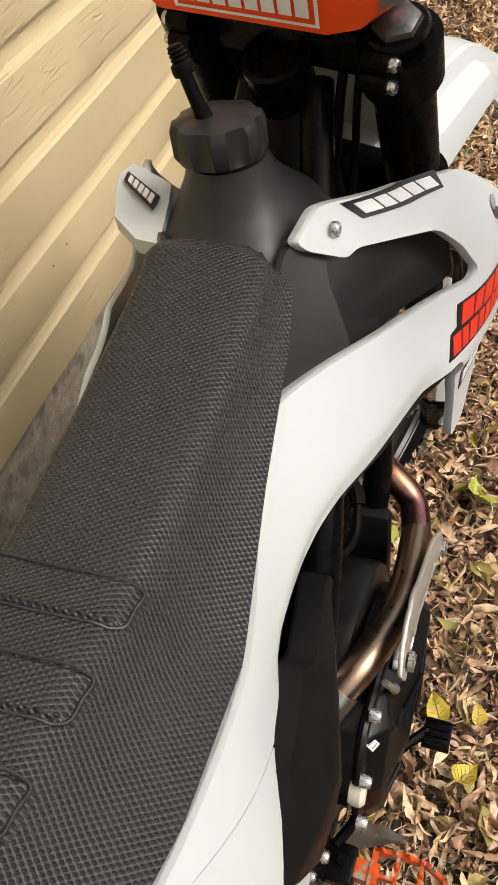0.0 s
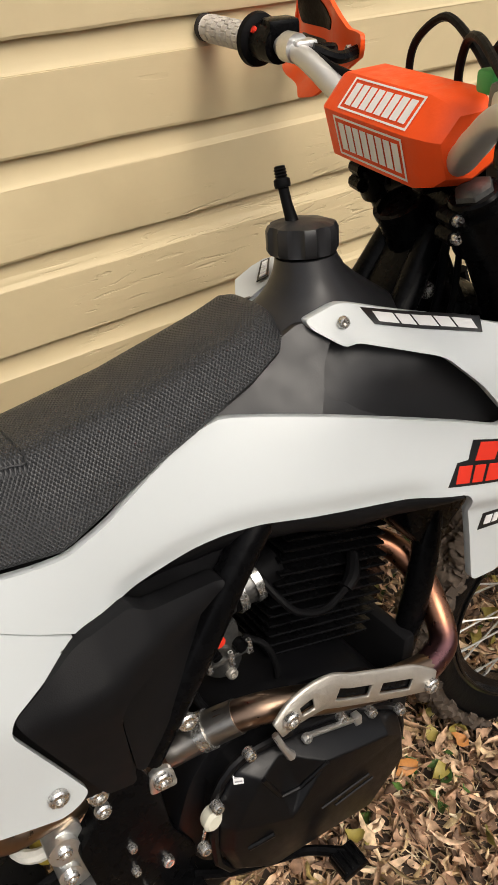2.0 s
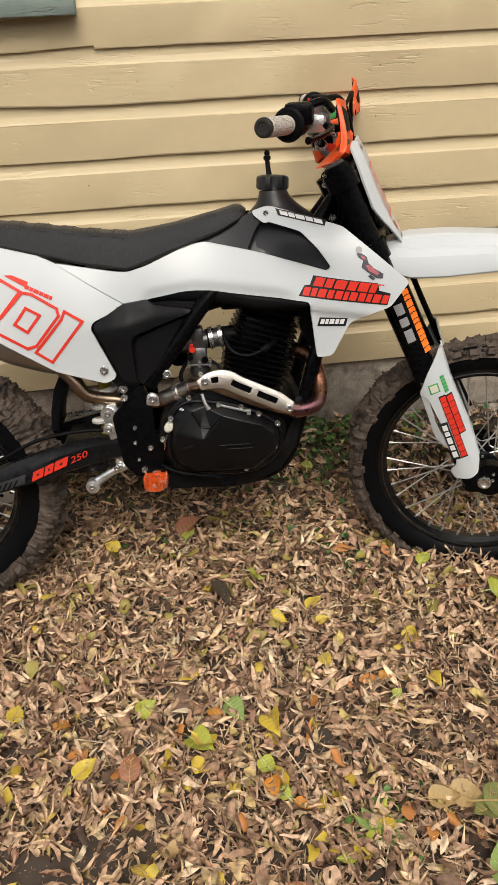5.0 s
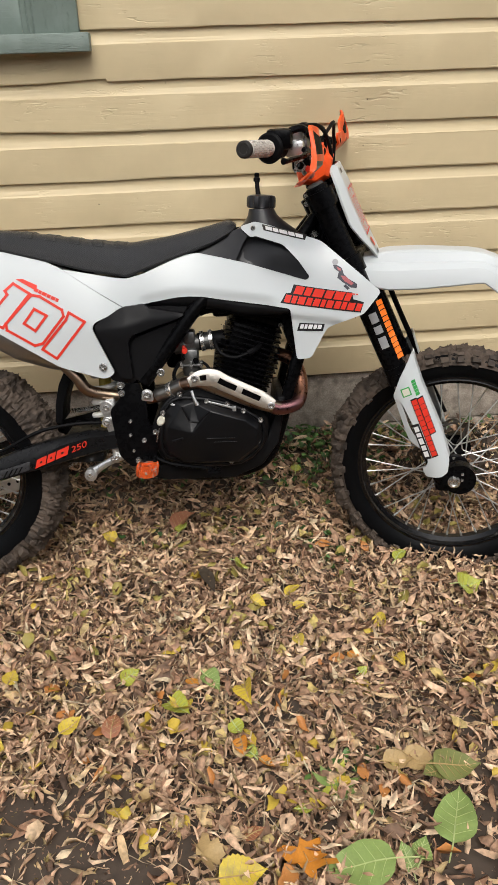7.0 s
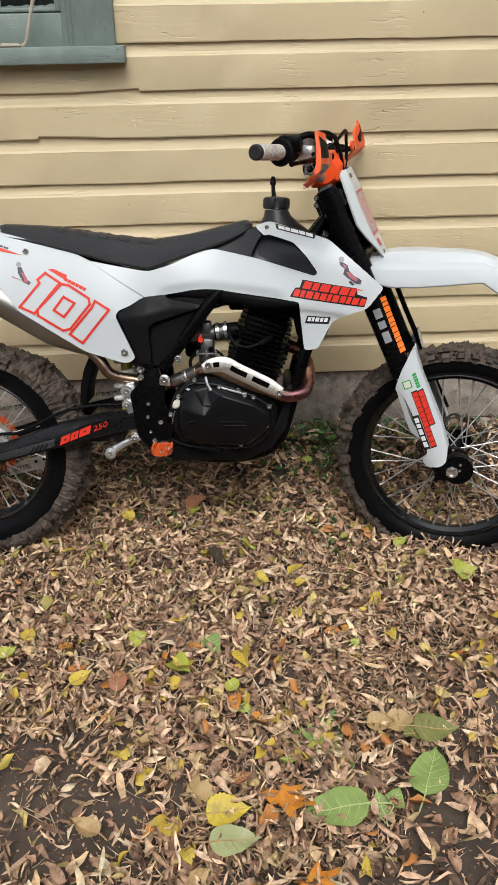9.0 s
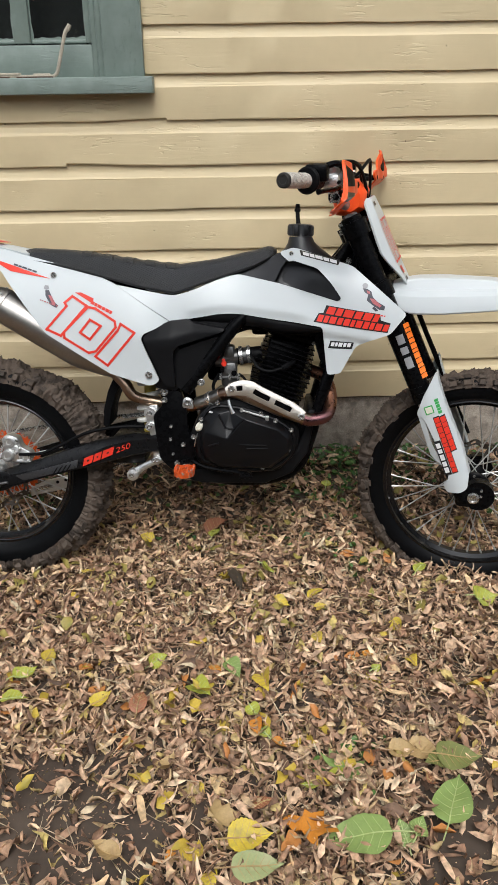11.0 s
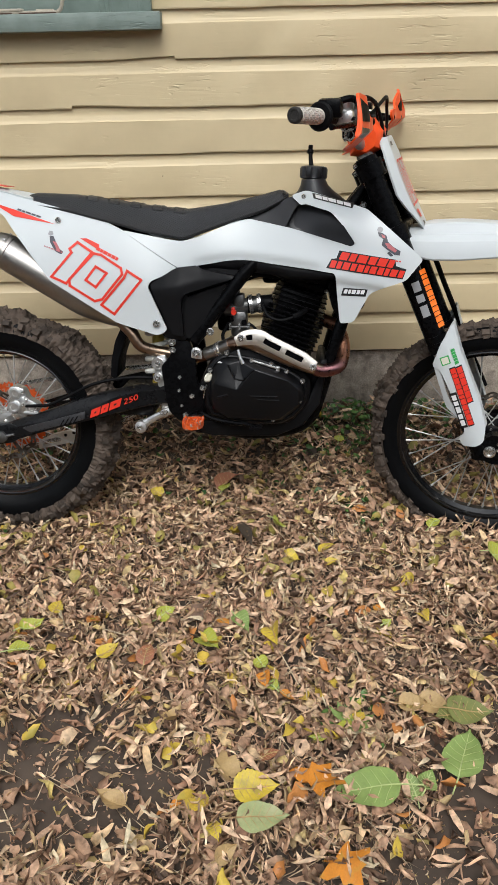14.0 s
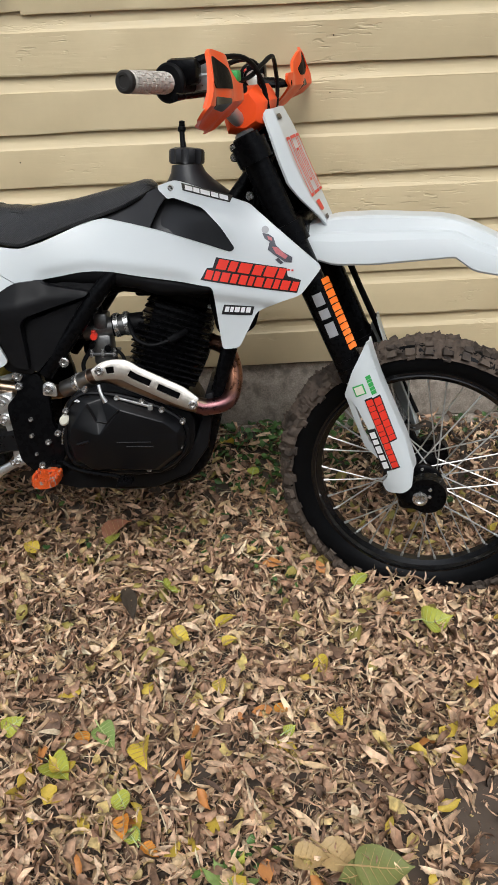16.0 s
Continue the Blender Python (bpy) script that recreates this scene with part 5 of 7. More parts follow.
guide = part("chain_guide", solid_grid([((0.066, 0.236), (0.080, 0.240), (0.079, 0.264), (0.066, 0.262)), ((0.079, 0.264), (0.137, 0.279), (0.140, 0.291), (0.112, 0.284), (0.066, 0.262)), ((0.080, 0.240), (0.138, 0.252), (0.138, 0.260), (0.080, 0.247)), ((0.138, 0.252), (0.176, 0.262), (0.195, 0.268), (0.195, 0.305), (0.140, 0.291), (0.137, 0.279), (0.138, 0.260)), ((0.080, 0.247), (0.0795, 0.264), (0.079, 0.264), (0.080, 0.240))], 0.052, 0.020), GUARD, swingarm, "pale grey slotted chain guide")
for x, z in ((0.155, 0.284), (0.182, 0.292)):
    part("guide_bolt", bolt((x, 0.052, z), 0.005, 0.004), METAL_BLACK, guide)
part("mud_flap", prism(rounded([(0.425, 0.70), (0.385, 0.655), (0.357, 0.60), (0.343, 0.545), (0.338, 0.495), (0.356, 0.490), (0.364, 0.545), (0.385, 0.60), (0.412, 0.645), (0.450, 0.685)], 0.006), -0.055, 0.055, 0.003), SOFT_BLACK, bike, "black inner mud flap")
coil = [(0.478 + 0.012 * k / 60 + 0.032 * math.cos(k * 0.62), 0.032 * math.sin(k * 0.62) - 0.055, 0.495 + 0.0036 * k) for k in range(60)]
shock = part("shock_absorber", rod((0.478, -0.055, 0.48), (0.490, -0.045, 0.80), 0.017, 14), YELLOW, bike, "rear shock absorber with white coil spring")
part("spring", tube(coil, 0.0075, 8, 2), SPRING, shock, "white enamelled coil spring")
part("shock_clevis", join(prism(rounded([(0.486, 0.568), (0.512, 0.572), (0.516, 0.540), (0.506, 0.500), (0.512, 0.440), (0.520, 0.405), (0.506, 0.388), (0.494, 0.400), (0.496, 0.450), (0.486, 0.492), (0.478, 0.530)], 0.006), -0.112, -0.084, 0.004), rod((0.490, -0.080, 0.548), (0.490, -0.120, 0.548), 0.017, 16), rod((0.488, -0.080, 0.508), (0.488, -0.118, 0.508), 0.013, 14), rod((0.506, -0.080, 0.408), (0.506, -0.118, 0.408), 0.011, 14)), ALU, shock, "silver alloy shock linkage")
for x, z in ((0.490, 0.548), (0.488, 0.508), (0.506, 0.408)):
    part("clevis_bolt", bolt((x, -0.118, z), 0.008, 0.006), STEEL, shock)
link = part("linkage_arm", join(tube([(0.435, -0.112, 0.366), (0.458, -0.112, 0.381), (0.490, -0.112, 0.398), (0.530, -0.112, 0.412)], [0.014, 0.0105, 0.0095, 0.010], 10), lathe([(0, -0.012), (0.017, -0.012), (0.017, 0.012), (0.008, 0.014), (0, 0.010)], 18, Matrix.Translation((0.434, -0.118, 0.365)) @ Matrix.Rotation(radians(90), 4, "X"))), ALU, bike, "silver alloy suspension linkage arm")
part("link_bolt", bolt((0.432, -0.128, 0.365), 0.008, 0.006), STEEL, link)
part("link_bolt", bolt((0.497, -0.122, 0.408), 0.007, 0.006), STEEL, link)


def build_peg():
    """A cleated footpeg: a rounded toothed hoop, cross bars, a spine and teeth."""
    hoop = [(0.575, -0.176), (0.572, -0.205), (0.573, -0.230), (0.582, -0.247), (0.598, -0.252), (0.614, -0.247), (0.623, -0.230), (0.624, -0.205), (0.621, -0.176)]
    bits = []
    def bar(p, q, w, z0, z1):
        p, q = Vector((*p, 0)), Vector((*q, 0))
        d = (q - p).normalized()
        n = Vector((-d.y, d.x, 0)) * w / 2
        p, q = p - d * w * 0.35, q + d * w * 0.35
        lo = [v + Vector((0, 0, z0)) for v in (p + n, q + n, q - n, p - n)]
        bits.append(soften(loft([lo, [v + Vector((0, 0, z1 - z0)) for v in lo]]), 0.0008, 1))
    for p, q in zip(hoop, hoop[1:]):
        bar(p, q, 0.0042, 0.394, 0.410)
    bar((0.575, -0.176), (0.621, -0.176), 0.006, 0.392, 0.410)
    bar((0.598, -0.150), (0.598, -0.176), 0.020, 0.388, 0.408)
    bar((0.573, -0.200), (0.623, -0.200), 0.0036, 0.394, 0.407)
    bar((0.573, -0.225), (0.623, -0.225), 0.0036, 0.394, 0.407)
    bar((0.598, -0.176), (0.598, -0.200), 0.0036, 0.394, 0.407)
    bar((0.598, -0.225), (0.598, -0.250), 0.0036, 0.394, 0.407)
    teeth = [(0.574, -0.183), (0.5725, -0.197), (0.572, -0.211), (0.573, -0.225), (0.5765, -0.238), (0.587, -0.249), (0.598, -0.252), (0.609, -0.249), (0.6195, -0.238), (0.623, -0.225), (0.624, -0.211), (0.6235, -0.197), (0.622, -0.183)]
    for x, y in teeth + [(0.586, -0.200), (0.610, -0.200), (0.586, -0.225), (0.610, -0.225)]:
        bits.append(lathe([(0.004, 0), (0.003, 0.006), (0.0012, 0.009), (0, 0.009)], 5, Matrix.Translation((x, y, 0.4065))))
    return join(*bits)


peg = part("footpeg", build_peg(), ORANGE_METAL, bike, "orange anodised toothed footpeg")
part("peg_mount", join(box(0.578, 0.618, -0.158, -0.118, 0.385, 0.412, 0.004), rod((0.598, -0.145, 0.378), (0.598, -0.145, 0.420), 0.006, 8)), METAL_BLACK, peg)
part("footpeg", mirrored(build_peg()), ORANGE_METAL, bike, "orange anodised toothed footpeg")
pedal = part("brake_pedal", join(tube([(0.610, -0.132, 0.410), (0.650, -0.146, 0.396), (0.700, -0.160, 0.390), (0.740, -0.176, 0.390), (0.775, -0.205, 0.390)], [0.0065, 0.006, 0.006, 0.006, 0.007], 8), prism(rounded([(0.752, 0.384), (0.788, 0.390), (0.786, 0.398), (0.754, 0.394)], 0.003), -0.230, -0.198, 0.002)), METAL_BLACK, bike, "black rear brake pedal")
for k in range(4):
    part("pedal_cleat", box(0.755 + 0.009 * k, 0.758 + 0.009 * k, -0.228, -0.200, 0.392 + 0.001 * k, 0.399 + 0.001 * k, 0.001, 1), METAL_BLACK, pedal)

# brakes on the rear wheel
disc = []
for k in range(96):
    a = 2 * math.pi * k / 96
    disc.append(((0.108 + 0.005 * math.cos(a * 12)) * math.cos(a), (0.108 + 0.005 * math.cos(a * 12)) * math.sin(a)))
cells = []
for k in range(96):
    a, b = disc[k], disc[(k + 1) % 96]
    s = 0.85
    for s0, s1 in ((1.0, 0.95), (0.95, 0.89), (0.89, s)):
        if s0 == 0.95 and k % 4 < 2:
            continue
        cells.append(((a[0] * s0, a[1] * s0), (b[0] * s0, b[1] * s0), (b[0] * s1, b[1] * s1), (a[0] * s1, a[1] * s1)))
    if k % 16 < 2:
        cells.append(((a[0] * s, a[1] * s), (b[0] * s, b[1] * s), (b[0] * 0.34, b[1] * 0.34), (a[0] * 0.34, a[1] * 0.34)))
part("brake_disc", solid_grid(cells, -0.066, 0.004), DISC, rear_wheel, "steel wave brake disc", m=REAR)
part("brake_disc", solid_grid(cells, 0.058, 0.004), DISC, front_wheel, "steel wave brake disc", m=FRONT)
teeth = []
for k in range(192):
    a = 2 * math.pi * k / 192
    r = 0.106 + 0.004 * math.cos(a * 48)
    teeth.append((r * math.cos(a), r * math.sin(a)))
cells = []
for k in range(192):
    a, b = teeth[k], teeth[(k + 1) % 192]
    s = 0.78
    cells.append((a, b, (b[0] * s, b[1] * s), (a[0] * s, a[1] * s)))
    if k % 32 < 12:
        cells.append(((a[0] * s, a[1] * s), (b[0] * s, b[1] * s), (b[0] * 0.36, b[1] * 0.36), (a[0] * 0.36, a[1] * 0.36)))
part("sprocket", solid_grid(cells, 0.058, 0.006), ORANGE_METAL, rear_wheel, "orange rear sprocket", m=REAR)
boss = lambda x, z, r, y, deep: lathe([(0, 0), (r, 0), (r, deep * 0.7), (r * 0.82, deep), (r * 0.5, deep), (r * 0.42, deep * 0.85), (0, deep * 0.85)], 20, Matrix.Translation((x, y, z)) @ Matrix.Rotation(radians(90), 4, "X"))
caliper = part("brake_caliper", join(
    prism(rounded([(0.041, 0.461), (0.050, 0.474), (0.066, 0.477), (0.090, 0.468), (0.099, 0.440), (0.126, 0.424), (0.132, 0.408), (0.122, 0.396), (0.086, 0.391), (0.050, 0.394), (0.040, 0.412), (0.046, 0.436)], 0.006), -0.098, -0.060, 0.004),
    boss(0.058, 0.415, 0.0185, -0.096, 0.014), boss(0.066, 0.456, 0.0145, -0.096, 0.011), boss(0.110, 0.411, 0.0125, -0.096, 0.010),
    box(0.078, 0.094, -0.106, -0.09, 0.404, 0.446, 0.004), box(0.070, 0.100, -0.104, -0.09, 0.432, 0.440, 0.003), rod((0.086, -0.100, 0.398), (0.128, -0.100, 0.398), 0.006, 10)), ALU, bike, "silver alloy rear brake caliper")
for x, z in ((0.090, 0.459), (0.086, 0.424), (0.125, 0.411), (0.048, 0.444)):
    part("caliper_bolt", bolt((x, -0.104, z), 0.0055, 0.006), STEEL, caliper)
part("caliper_hanger", join(prism(rounded([(-0.010, 0.366), (0.004, 0.362), (0.050, 0.392), (0.060, 0.402), (0.040, 0.404), (0.024, 0.396)], 0.004), -0.104, -0.090, 0.002), rod((-0.002, -0.106, 0.370), (-0.002, -0.088, 0.370), 0.010, 14)), ALU, caliper, "pale alloy caliper arm")


# --- steering: fork, bars, front bodywork (all turned with the bars) ---
def steer_part(name, bm, mat, parent=None, label="", sharp=35):
    return part(name, bm, mat, parent or bike, label, sharp, STEER)


def fork_x(z):
    return 1.0725 + (1.105 - z) * 0.4436


def fork_at(z, y):
    return (fork_x(z), y, z)


def guard_wrap(x, z):
    d = (x - fork_x(z)) / 0.055
    return 0.104 + 0.040 * math.sqrt(max(0.0, 1 - min(1.0, d * d) * 0.9))


for s in (-1, 1):
    y = 0.105 * s
    leg = steer_part("fork_leg", join(tube([fork_at(1.090, y), fork_at(0.93, y), fork_at(0.90, y), fork_at(0.612, y)], [0.0285, 0.0285, 0.030, 0.029], 20, smooth=False), rod(fork_at(0.640, y), fork_at(0.628, y), 0.0305, 20), rod(fork_at(0.622, y), fork_at(0.596, y), 0.0315, 20)), METAL_BLACK, label="black upside-down fork leg")
    steer_part("slider", rod(fork_at(0.65, y), fork_at(0.335, y), 0.0225, 18), STEEL, leg, "steel fork slider")
    top = Matrix.Translation(fork_at(1.098, y)) @ Matrix.Rotation(radians(-23.9), 4, "Y")
    cap = steer_part("fork_cap", lathe([(0, 0.0), (0.025, 0.0), (0.0275, -0.003), (0.0275, -0.012), (0, -0.012)], 32, top), METAL_BLACK, leg, "black fork cap")
    steer_part("cap_hex", lathe([(0, 0.008), (0.015, 0.008), (0.020, 0.005), (0.0215, -0.001), (0, -0.001)], 6, top), CARB, cap, "dull silver hex adjuster")
    steer_part("axle_lug", join(box(1.402, 1.486, y - 0.026 * (s > 0) - 0.020 * (s < 0), y + 0.020 * (s > 0) + 0.026 * (s < 0) - 0.0, 0.278, 0.352, 0.014), rod(fork_at(0.40, y), fork_at(0.30, y), 0.026, 18), rod((1.468, y - 0.017, 0.318), (1.468, y + 0.017, 0.318), 0.044, 24)), METAL_BLACK, leg, "black axle clamp at the foot of the fork")
    steer_part("axle_end", lathe([(0, 0), (0.017, 0), (0.017, 0.006), (0.011, 0.008), (0.010, 0.002), (0, 0.002)], 20, Matrix.Translation((1.453, y + 0.0205 * s, 0.314)) @ Matrix.Rotation(radians(-90 * s), 4, "X")), STEEL, leg)
    if s < 0:
        for dz in (0.0, 0.018):
            steer_part("pinch_bolt", bolt((1.474, y - 0.0205, 0.338 - dz), 0.004, 0.004), STEEL, leg)
    # fork guard, wrapped round the slider
    edge = [(1.326, 0.684), (1.296, 0.618), (1.281, 0.566), (1.284, 0.556), (1.301, 0.552), (1.336, 0.484), (1.372, 0.424), (1.380, 0.372), (1.366, 0.352), (1.378, 0.330), (1.416, 0.334), (1.434, 0.348), (1.436, 0.387), (1.415, 0.458), (1.379, 0.540), (1.353, 0.600), (1.336, 0.650)]
    g = sheet(rounded(edge, 0.008), guard_wrap, 0.010, 0.004, 0.002)
    front = [(1.328, 0.678), (1.336, 0.650), (1.353, 0.600), (1.378, 0.541), (1.414, 0.459), (1.437, 0.386)]
    lip = loft([[(x - 0.002, -guard_wrap(x, z) + 0.003, z), (x + 0.003, -0.094, z), (x + 0.001, -0.070, z), (x - 0.002, -0.070, z), (x - 0.001, -0.094, z), (x - 0.006, -guard_wrap(x, z) + 0.006, z)] for x, z in front])
    # a rib that stands off behind the blade, with an open slot between
    wing = sheet(rounded([(1.281, 0.566), (1.300, 0.562), (1.307, 0.535), (1.322, 0.488), (1.337, 0.458), (1.362, 0.436), (1.386, 0.404), (1.390, 0.384), (1.356, 0.416), (1.325, 0.440), (1.298, 0.516)], 0.004), lambda x, z: guard_wrap(x, z) - 0.003, 0.010, 0.004, 0.001)
    g = join(g, lip, wing)
    if s > 0:
        g = mirrored(g)
    steer_part("fork_guard", g, WHITE, leg, "white fork guard with stickers" if s < 0 else "white fork guard")
# clamps
for z, h in ((1.066, 0.019), (0.905, 0.020)):
    cx = fork_x(z)
    bits = [rod((fork_x(z + h), s * 0.105, z + h), (fork_x(z - h), s * 0.105, z - h), 0.0365, 28) for s in (-1, 1)]
    bits.append(box(cx - 0.016, cx + 0.030, -0.10, 0.10, z - h, z + h, 0.008))
    clamp = steer_part("fork_clamp", join(*bits), METAL_BLACK, label="black triple clamp")
    for s in (-1, 1):
        for dz in (-0.009, 0.009):
            steer_part("clamp_lug", rod((cx - 0.036, s * 0.088, z + dz), (cx - 0.036, s * 0.112, z + dz), 0.009, 10), METAL_BLACK, clamp)
            steer_part("clamp_bolt", bolt((cx - 0.036, s * 0.112, z + dz), 0.0065, 0.007, (0, s, 0)), STEEL, clamp)
steer_part("stem_nut", lathe([(0, -0.002), (0.009, -0.002), (0.012, -0.006), (0.020, -0.006), (0.027, -0.003), (0.029, -0.010), (0, -0.012)], 24, Matrix.Translation((1.054, 0, 1.061)) @ Matrix.Diagonal((0.85, 0.85, 1, 1)) @ Matrix.Rotation(radians(-26.5), 4, "Y")), METAL_BLACK, label="black steering stem nut")
for y in (-0.045, 0.045):
    steer_part("bar_mount", box(1.045, 1.085, y - 0.014, y + 0.014, 1.085, 1.140, 0.006), METAL_BLACK, label="black handlebar mount")

# handlebar and its fittings
bar_pts = [(0.967, -0.40, 1.206), (1.004, -0.27, 1.199), (1.022, -0.205, 1.191), (1.046, -0.14, 1.155), (1.062, -0.085, 1.124), (1.066, 0.0, 1.120)]
bar_pts = bar_pts + [(x, -y, z) for x, y, z in bar_pts[-2::-1]]
bar_pts[0] = (0.966, -0.424, 1.206)
bar = steer_part("handlebar", tube(bar_pts, [0.011, 0.011, 0.0125, 0.0145, 0.0145, 0.0145, 0.0145, 0.0145, 0.0125, 0.011, 0.011], 16), BAR, label="bare aluminium handlebar")
pad_prof = [(1.026, 1.098), (1.013, 1.150), (1.041, 1.184), (1.088, 1.187), (1.110, 1.157), (1.105, 1.114), (1.072, 1.094)]
def pad_turn(p):
    return (p[0] - 0.07 * p[1], p[1], p[2])
rings = []
for y, s in ((-0.100, 0.66), (-0.090, 0.86), (-0.064, 1.0), (0.096, 1.0), (0.109, 0.88), (0.117, 0.70)):
    rings.append([pad_turn((1.062 + (x - 1.062) * s, y, 1.142 + (z - 1.142) * s)) for x, z in pad_prof])
pad = steer_part("bar_pad", soften(loft(rings), 0.004, 2, 25), FOAM, label="orange vinyl bar pad with white printed shapes")


def printed_block(u0, u1, v0, v1, a, b, c, mat, parent, count):
    """A framed row of white slabs printed on a flat face; a is its corner, b and c its two edges."""
    a, b, c = Vector(a), Vector(b), Vector(c)
    n = b.cross(c).normalized() * 0.0012
    def slab(p0, p1, q0, q1):
        bm = bmesh.new()
        lo = [bm.verts.new(a + b * p + c * q + n) for p, q in ((p0, q0), (p1, q0), (p1, q1), (p0, q1))]
        bm.faces.new(lo)
        return bm
    t = 0.022
    bits = [slab(u0, u1, v0, v0 + t * 2.2), slab(u0, u1, v1 - t * 2.2, v1), slab(u0, u0 + t, v0 + t * 2.2, v1 - t * 2.2), slab(u1 - t, u1, v0 + t * 2.2, v1 - t * 2.2)]
    w = (u1 - u0 - 4 * t) / count
    for k in range(count):
        bits.append(slab(u0 + 2 * t + w * k + w * 0.10, u0 + 2 * t + w * k + w * 0.90, v0 + 0.13, v1 - 0.13))
    steer_part("print", join(*bits), mat, parent, "white printed slabs in a frame")


for (ax, az), (bx, bz), u0, u1 in (((1.013, 1.150), (1.041, 1.184), 0.06, 0.90), ((1.026, 1.098), (1.013, 1.150), 0.02, 0.88)):
    left_end, right_end = Vector(pad_turn((ax, 0.080, az))), Vector(pad_turn((ax, -0.078, az)))
    printed_block(u0, u1, 0.10, 0.93, left_end, right_end - left_end, Vector((bx - ax, 0, bz - az)), STICKER_WHITE, pad, 8)

for s in (-1, 1):
    e, f = (Vector((0.966, -0.424, 1.206)), Vector((1.003, -0.290, 1.199))) if s < 0 else (Vector((0.967, 0.402, 1.206)), Vector((1.004, 0.27, 1.199)))
    d = (f - e).normalized()
    rot = d.to_track_quat("Z", "Y").to_matrix().to_4x4()
    at = Matrix.Translation(e) @ rot
    ribs = [(0.0, -0.004), (0.0165, -0.003), (0.0175, 0.0)]
    for k in range(26):
        ribs += [(0.0172, 0.003 + k * 0.0044), (0.0154, 0.0052 + k * 0.0044)]
    ribs += [(0.0165, 0.120), (0.0, 0.120)]
    grip = steer_part("grip", lathe([(r, h) for r, h in ribs], 24, at), GRIP, bar, "pale grey ribbed rubber grip")
    pads = []
    for i in range(8):
        for j in range(12):
            turn = at @ Matrix.Rotation(2 * math.pi * (j + 0.5 * (i % 2)) / 12, 4, "Z")
            pad = box(0.0150, 0.0178, -0.0038, 0.0038, 0.013 + 0.0122 * i, 0.0230 + 0.0122 * i, 0.0006, 1)
            pad.transform(turn)
            pads.append(pad)
    steer_part("grip_tread", join(*pads), GRIP, grip, "small raised rubber tread")
    steer_part("grip_end", lathe([(0.0, -0.0045), (0.009, -0.0045), (0.010, -0.006), (0.014, -0.006), (0.0176, -0.003), (0.0180, 0.004), (0.0172, 0.006), (0, 0.006)], 24, at), GRIP_END, grip)
    steer_part("grip_flange", lathe([(0, 0.116), (0.028, 0.116), (0.0325, 0.120), (0.031, 0.127), (0.023, 0.132), (0, 0.132)], 32, at), SOFT_BLACK, grip, "round black grip flange")
    c = e + d * 0.155
    if s < 0:
        steer_part("throttle_housing", join(rod(e + d * 0.132, e + d * 0.172, 0.024, 18), box(c.x - 0.020, c.x + 0.038, c.y - 0.02, c.y + 0.018, c.z - 0.004, c.z + 0.040, 0.010), tube([c + Vector((0.02, 0, 0.03)), c + Vector((0.055, 0.02, 0.038)), c + Vector((0.07, 0.06, 0.02))], 0.008, 10)), METAL_BLACK, bar, "black throttle housing")
        steer_part("master_cylinder", join(box(c.x + 0.012, c.x + 0.058, c.y + 0.03, c.y + 0.085, c.z - 0.022, c.z + 0.014, 0.008), lathe([(0, 0), (0.020, 0), (0.020, 0.026), (0, 0.028)], 18, Matrix.Translation(c + Vector((0.035, 0.058, 0.004))))), ALU, bar, "grey brake master cylinder")
        steer_part("brake_reservoir", join(box(1.030, 1.072, -0.222, -0.172, 1.186, 1.214, 0.006), box(1.036, 1.066, -0.216, -0.178, 1.212, 1.222, 0.003)), CARB, bar, "dull silver brake fluid reservoir")
        for dx, dy in ((1.038, -0.214), (1.064, -0.214), (1.038, -0.180), (1.064, -0.180)):
            steer_part("reservoir_screw", bolt((dx, dy, 1.222), 0.003, 0.003, (0, 0, 1), 8), STEEL, bar)
        gear = steer_part("lever_mount", join(box(1.034, 1.082, -0.226, -0.180, 1.142, 1.172, 0.009), rod((1.050, -0.226, 1.150), (1.062, -0.198, 1.196), 0.009, 12), rod((1.070, -0.232, 1.160), (1.078, -0.190, 1.168), 0.010, 12)), METAL_BLACK, bar, "black lever mount under the handlebar")
        steer_part("mount_ring", lathe([(0.008, -0.003), (0.015, -0.003), (0.015, 0.003), (0.008, 0.003)], 18, Matrix.Translation((1.056, -0.228, 1.156)) @ Matrix.Rotation(radians(90), 4, "X")), STEEL, gear)
        steer_part("reflector", lathe([(0, 0), (0.010, 0), (0.009, 0.004), (0, 0.005)], 16, Matrix.Translation((1.076, -0.228, 1.148)) @ Matrix.Rotation(radians(90), 4, "X")), RED, gear, "small red round reflector")
        for dx, dz in ((1.040, 1.168), (1.080, 1.172), (1.044, 1.146)):
            steer_part("mount_bolt", bolt((dx, -0.226, dz), 0.005, 0.005), STEEL, gear)
    else:
        steer_part("switch_block", join(rod(e + d * 0.132, e + d * 0.168, 0.023, 18), box(c.x - 0.012, c.x + 0.03, c.y - 0.018, c.y + 0.02, c.z - 0.01, c.z + 0.028, 0.006)), METAL_BLACK, bar, "black switch block")
        steer_part("kill_button", rod(c + Vector((-0.016, 0.012, 0.012)), c + Vector((-0.023, 0.012, 0.017)), 0.0045, 10), RED, bar, "red kill button")
        steer_part("lever_perch", join(rod(e + d * 0.182, e + d * 0.202, 0.0175, 18), box(c.x + 0.006, c.x + 0.036, c.y - 0.058, c.y - 0.034, c.z - 0.012, c.z + 0.008, 0.005)), ALU, bar, "grey clutch lever perch")
    p = e + d * 0.20 + Vector((0.03, 0, -0.004))
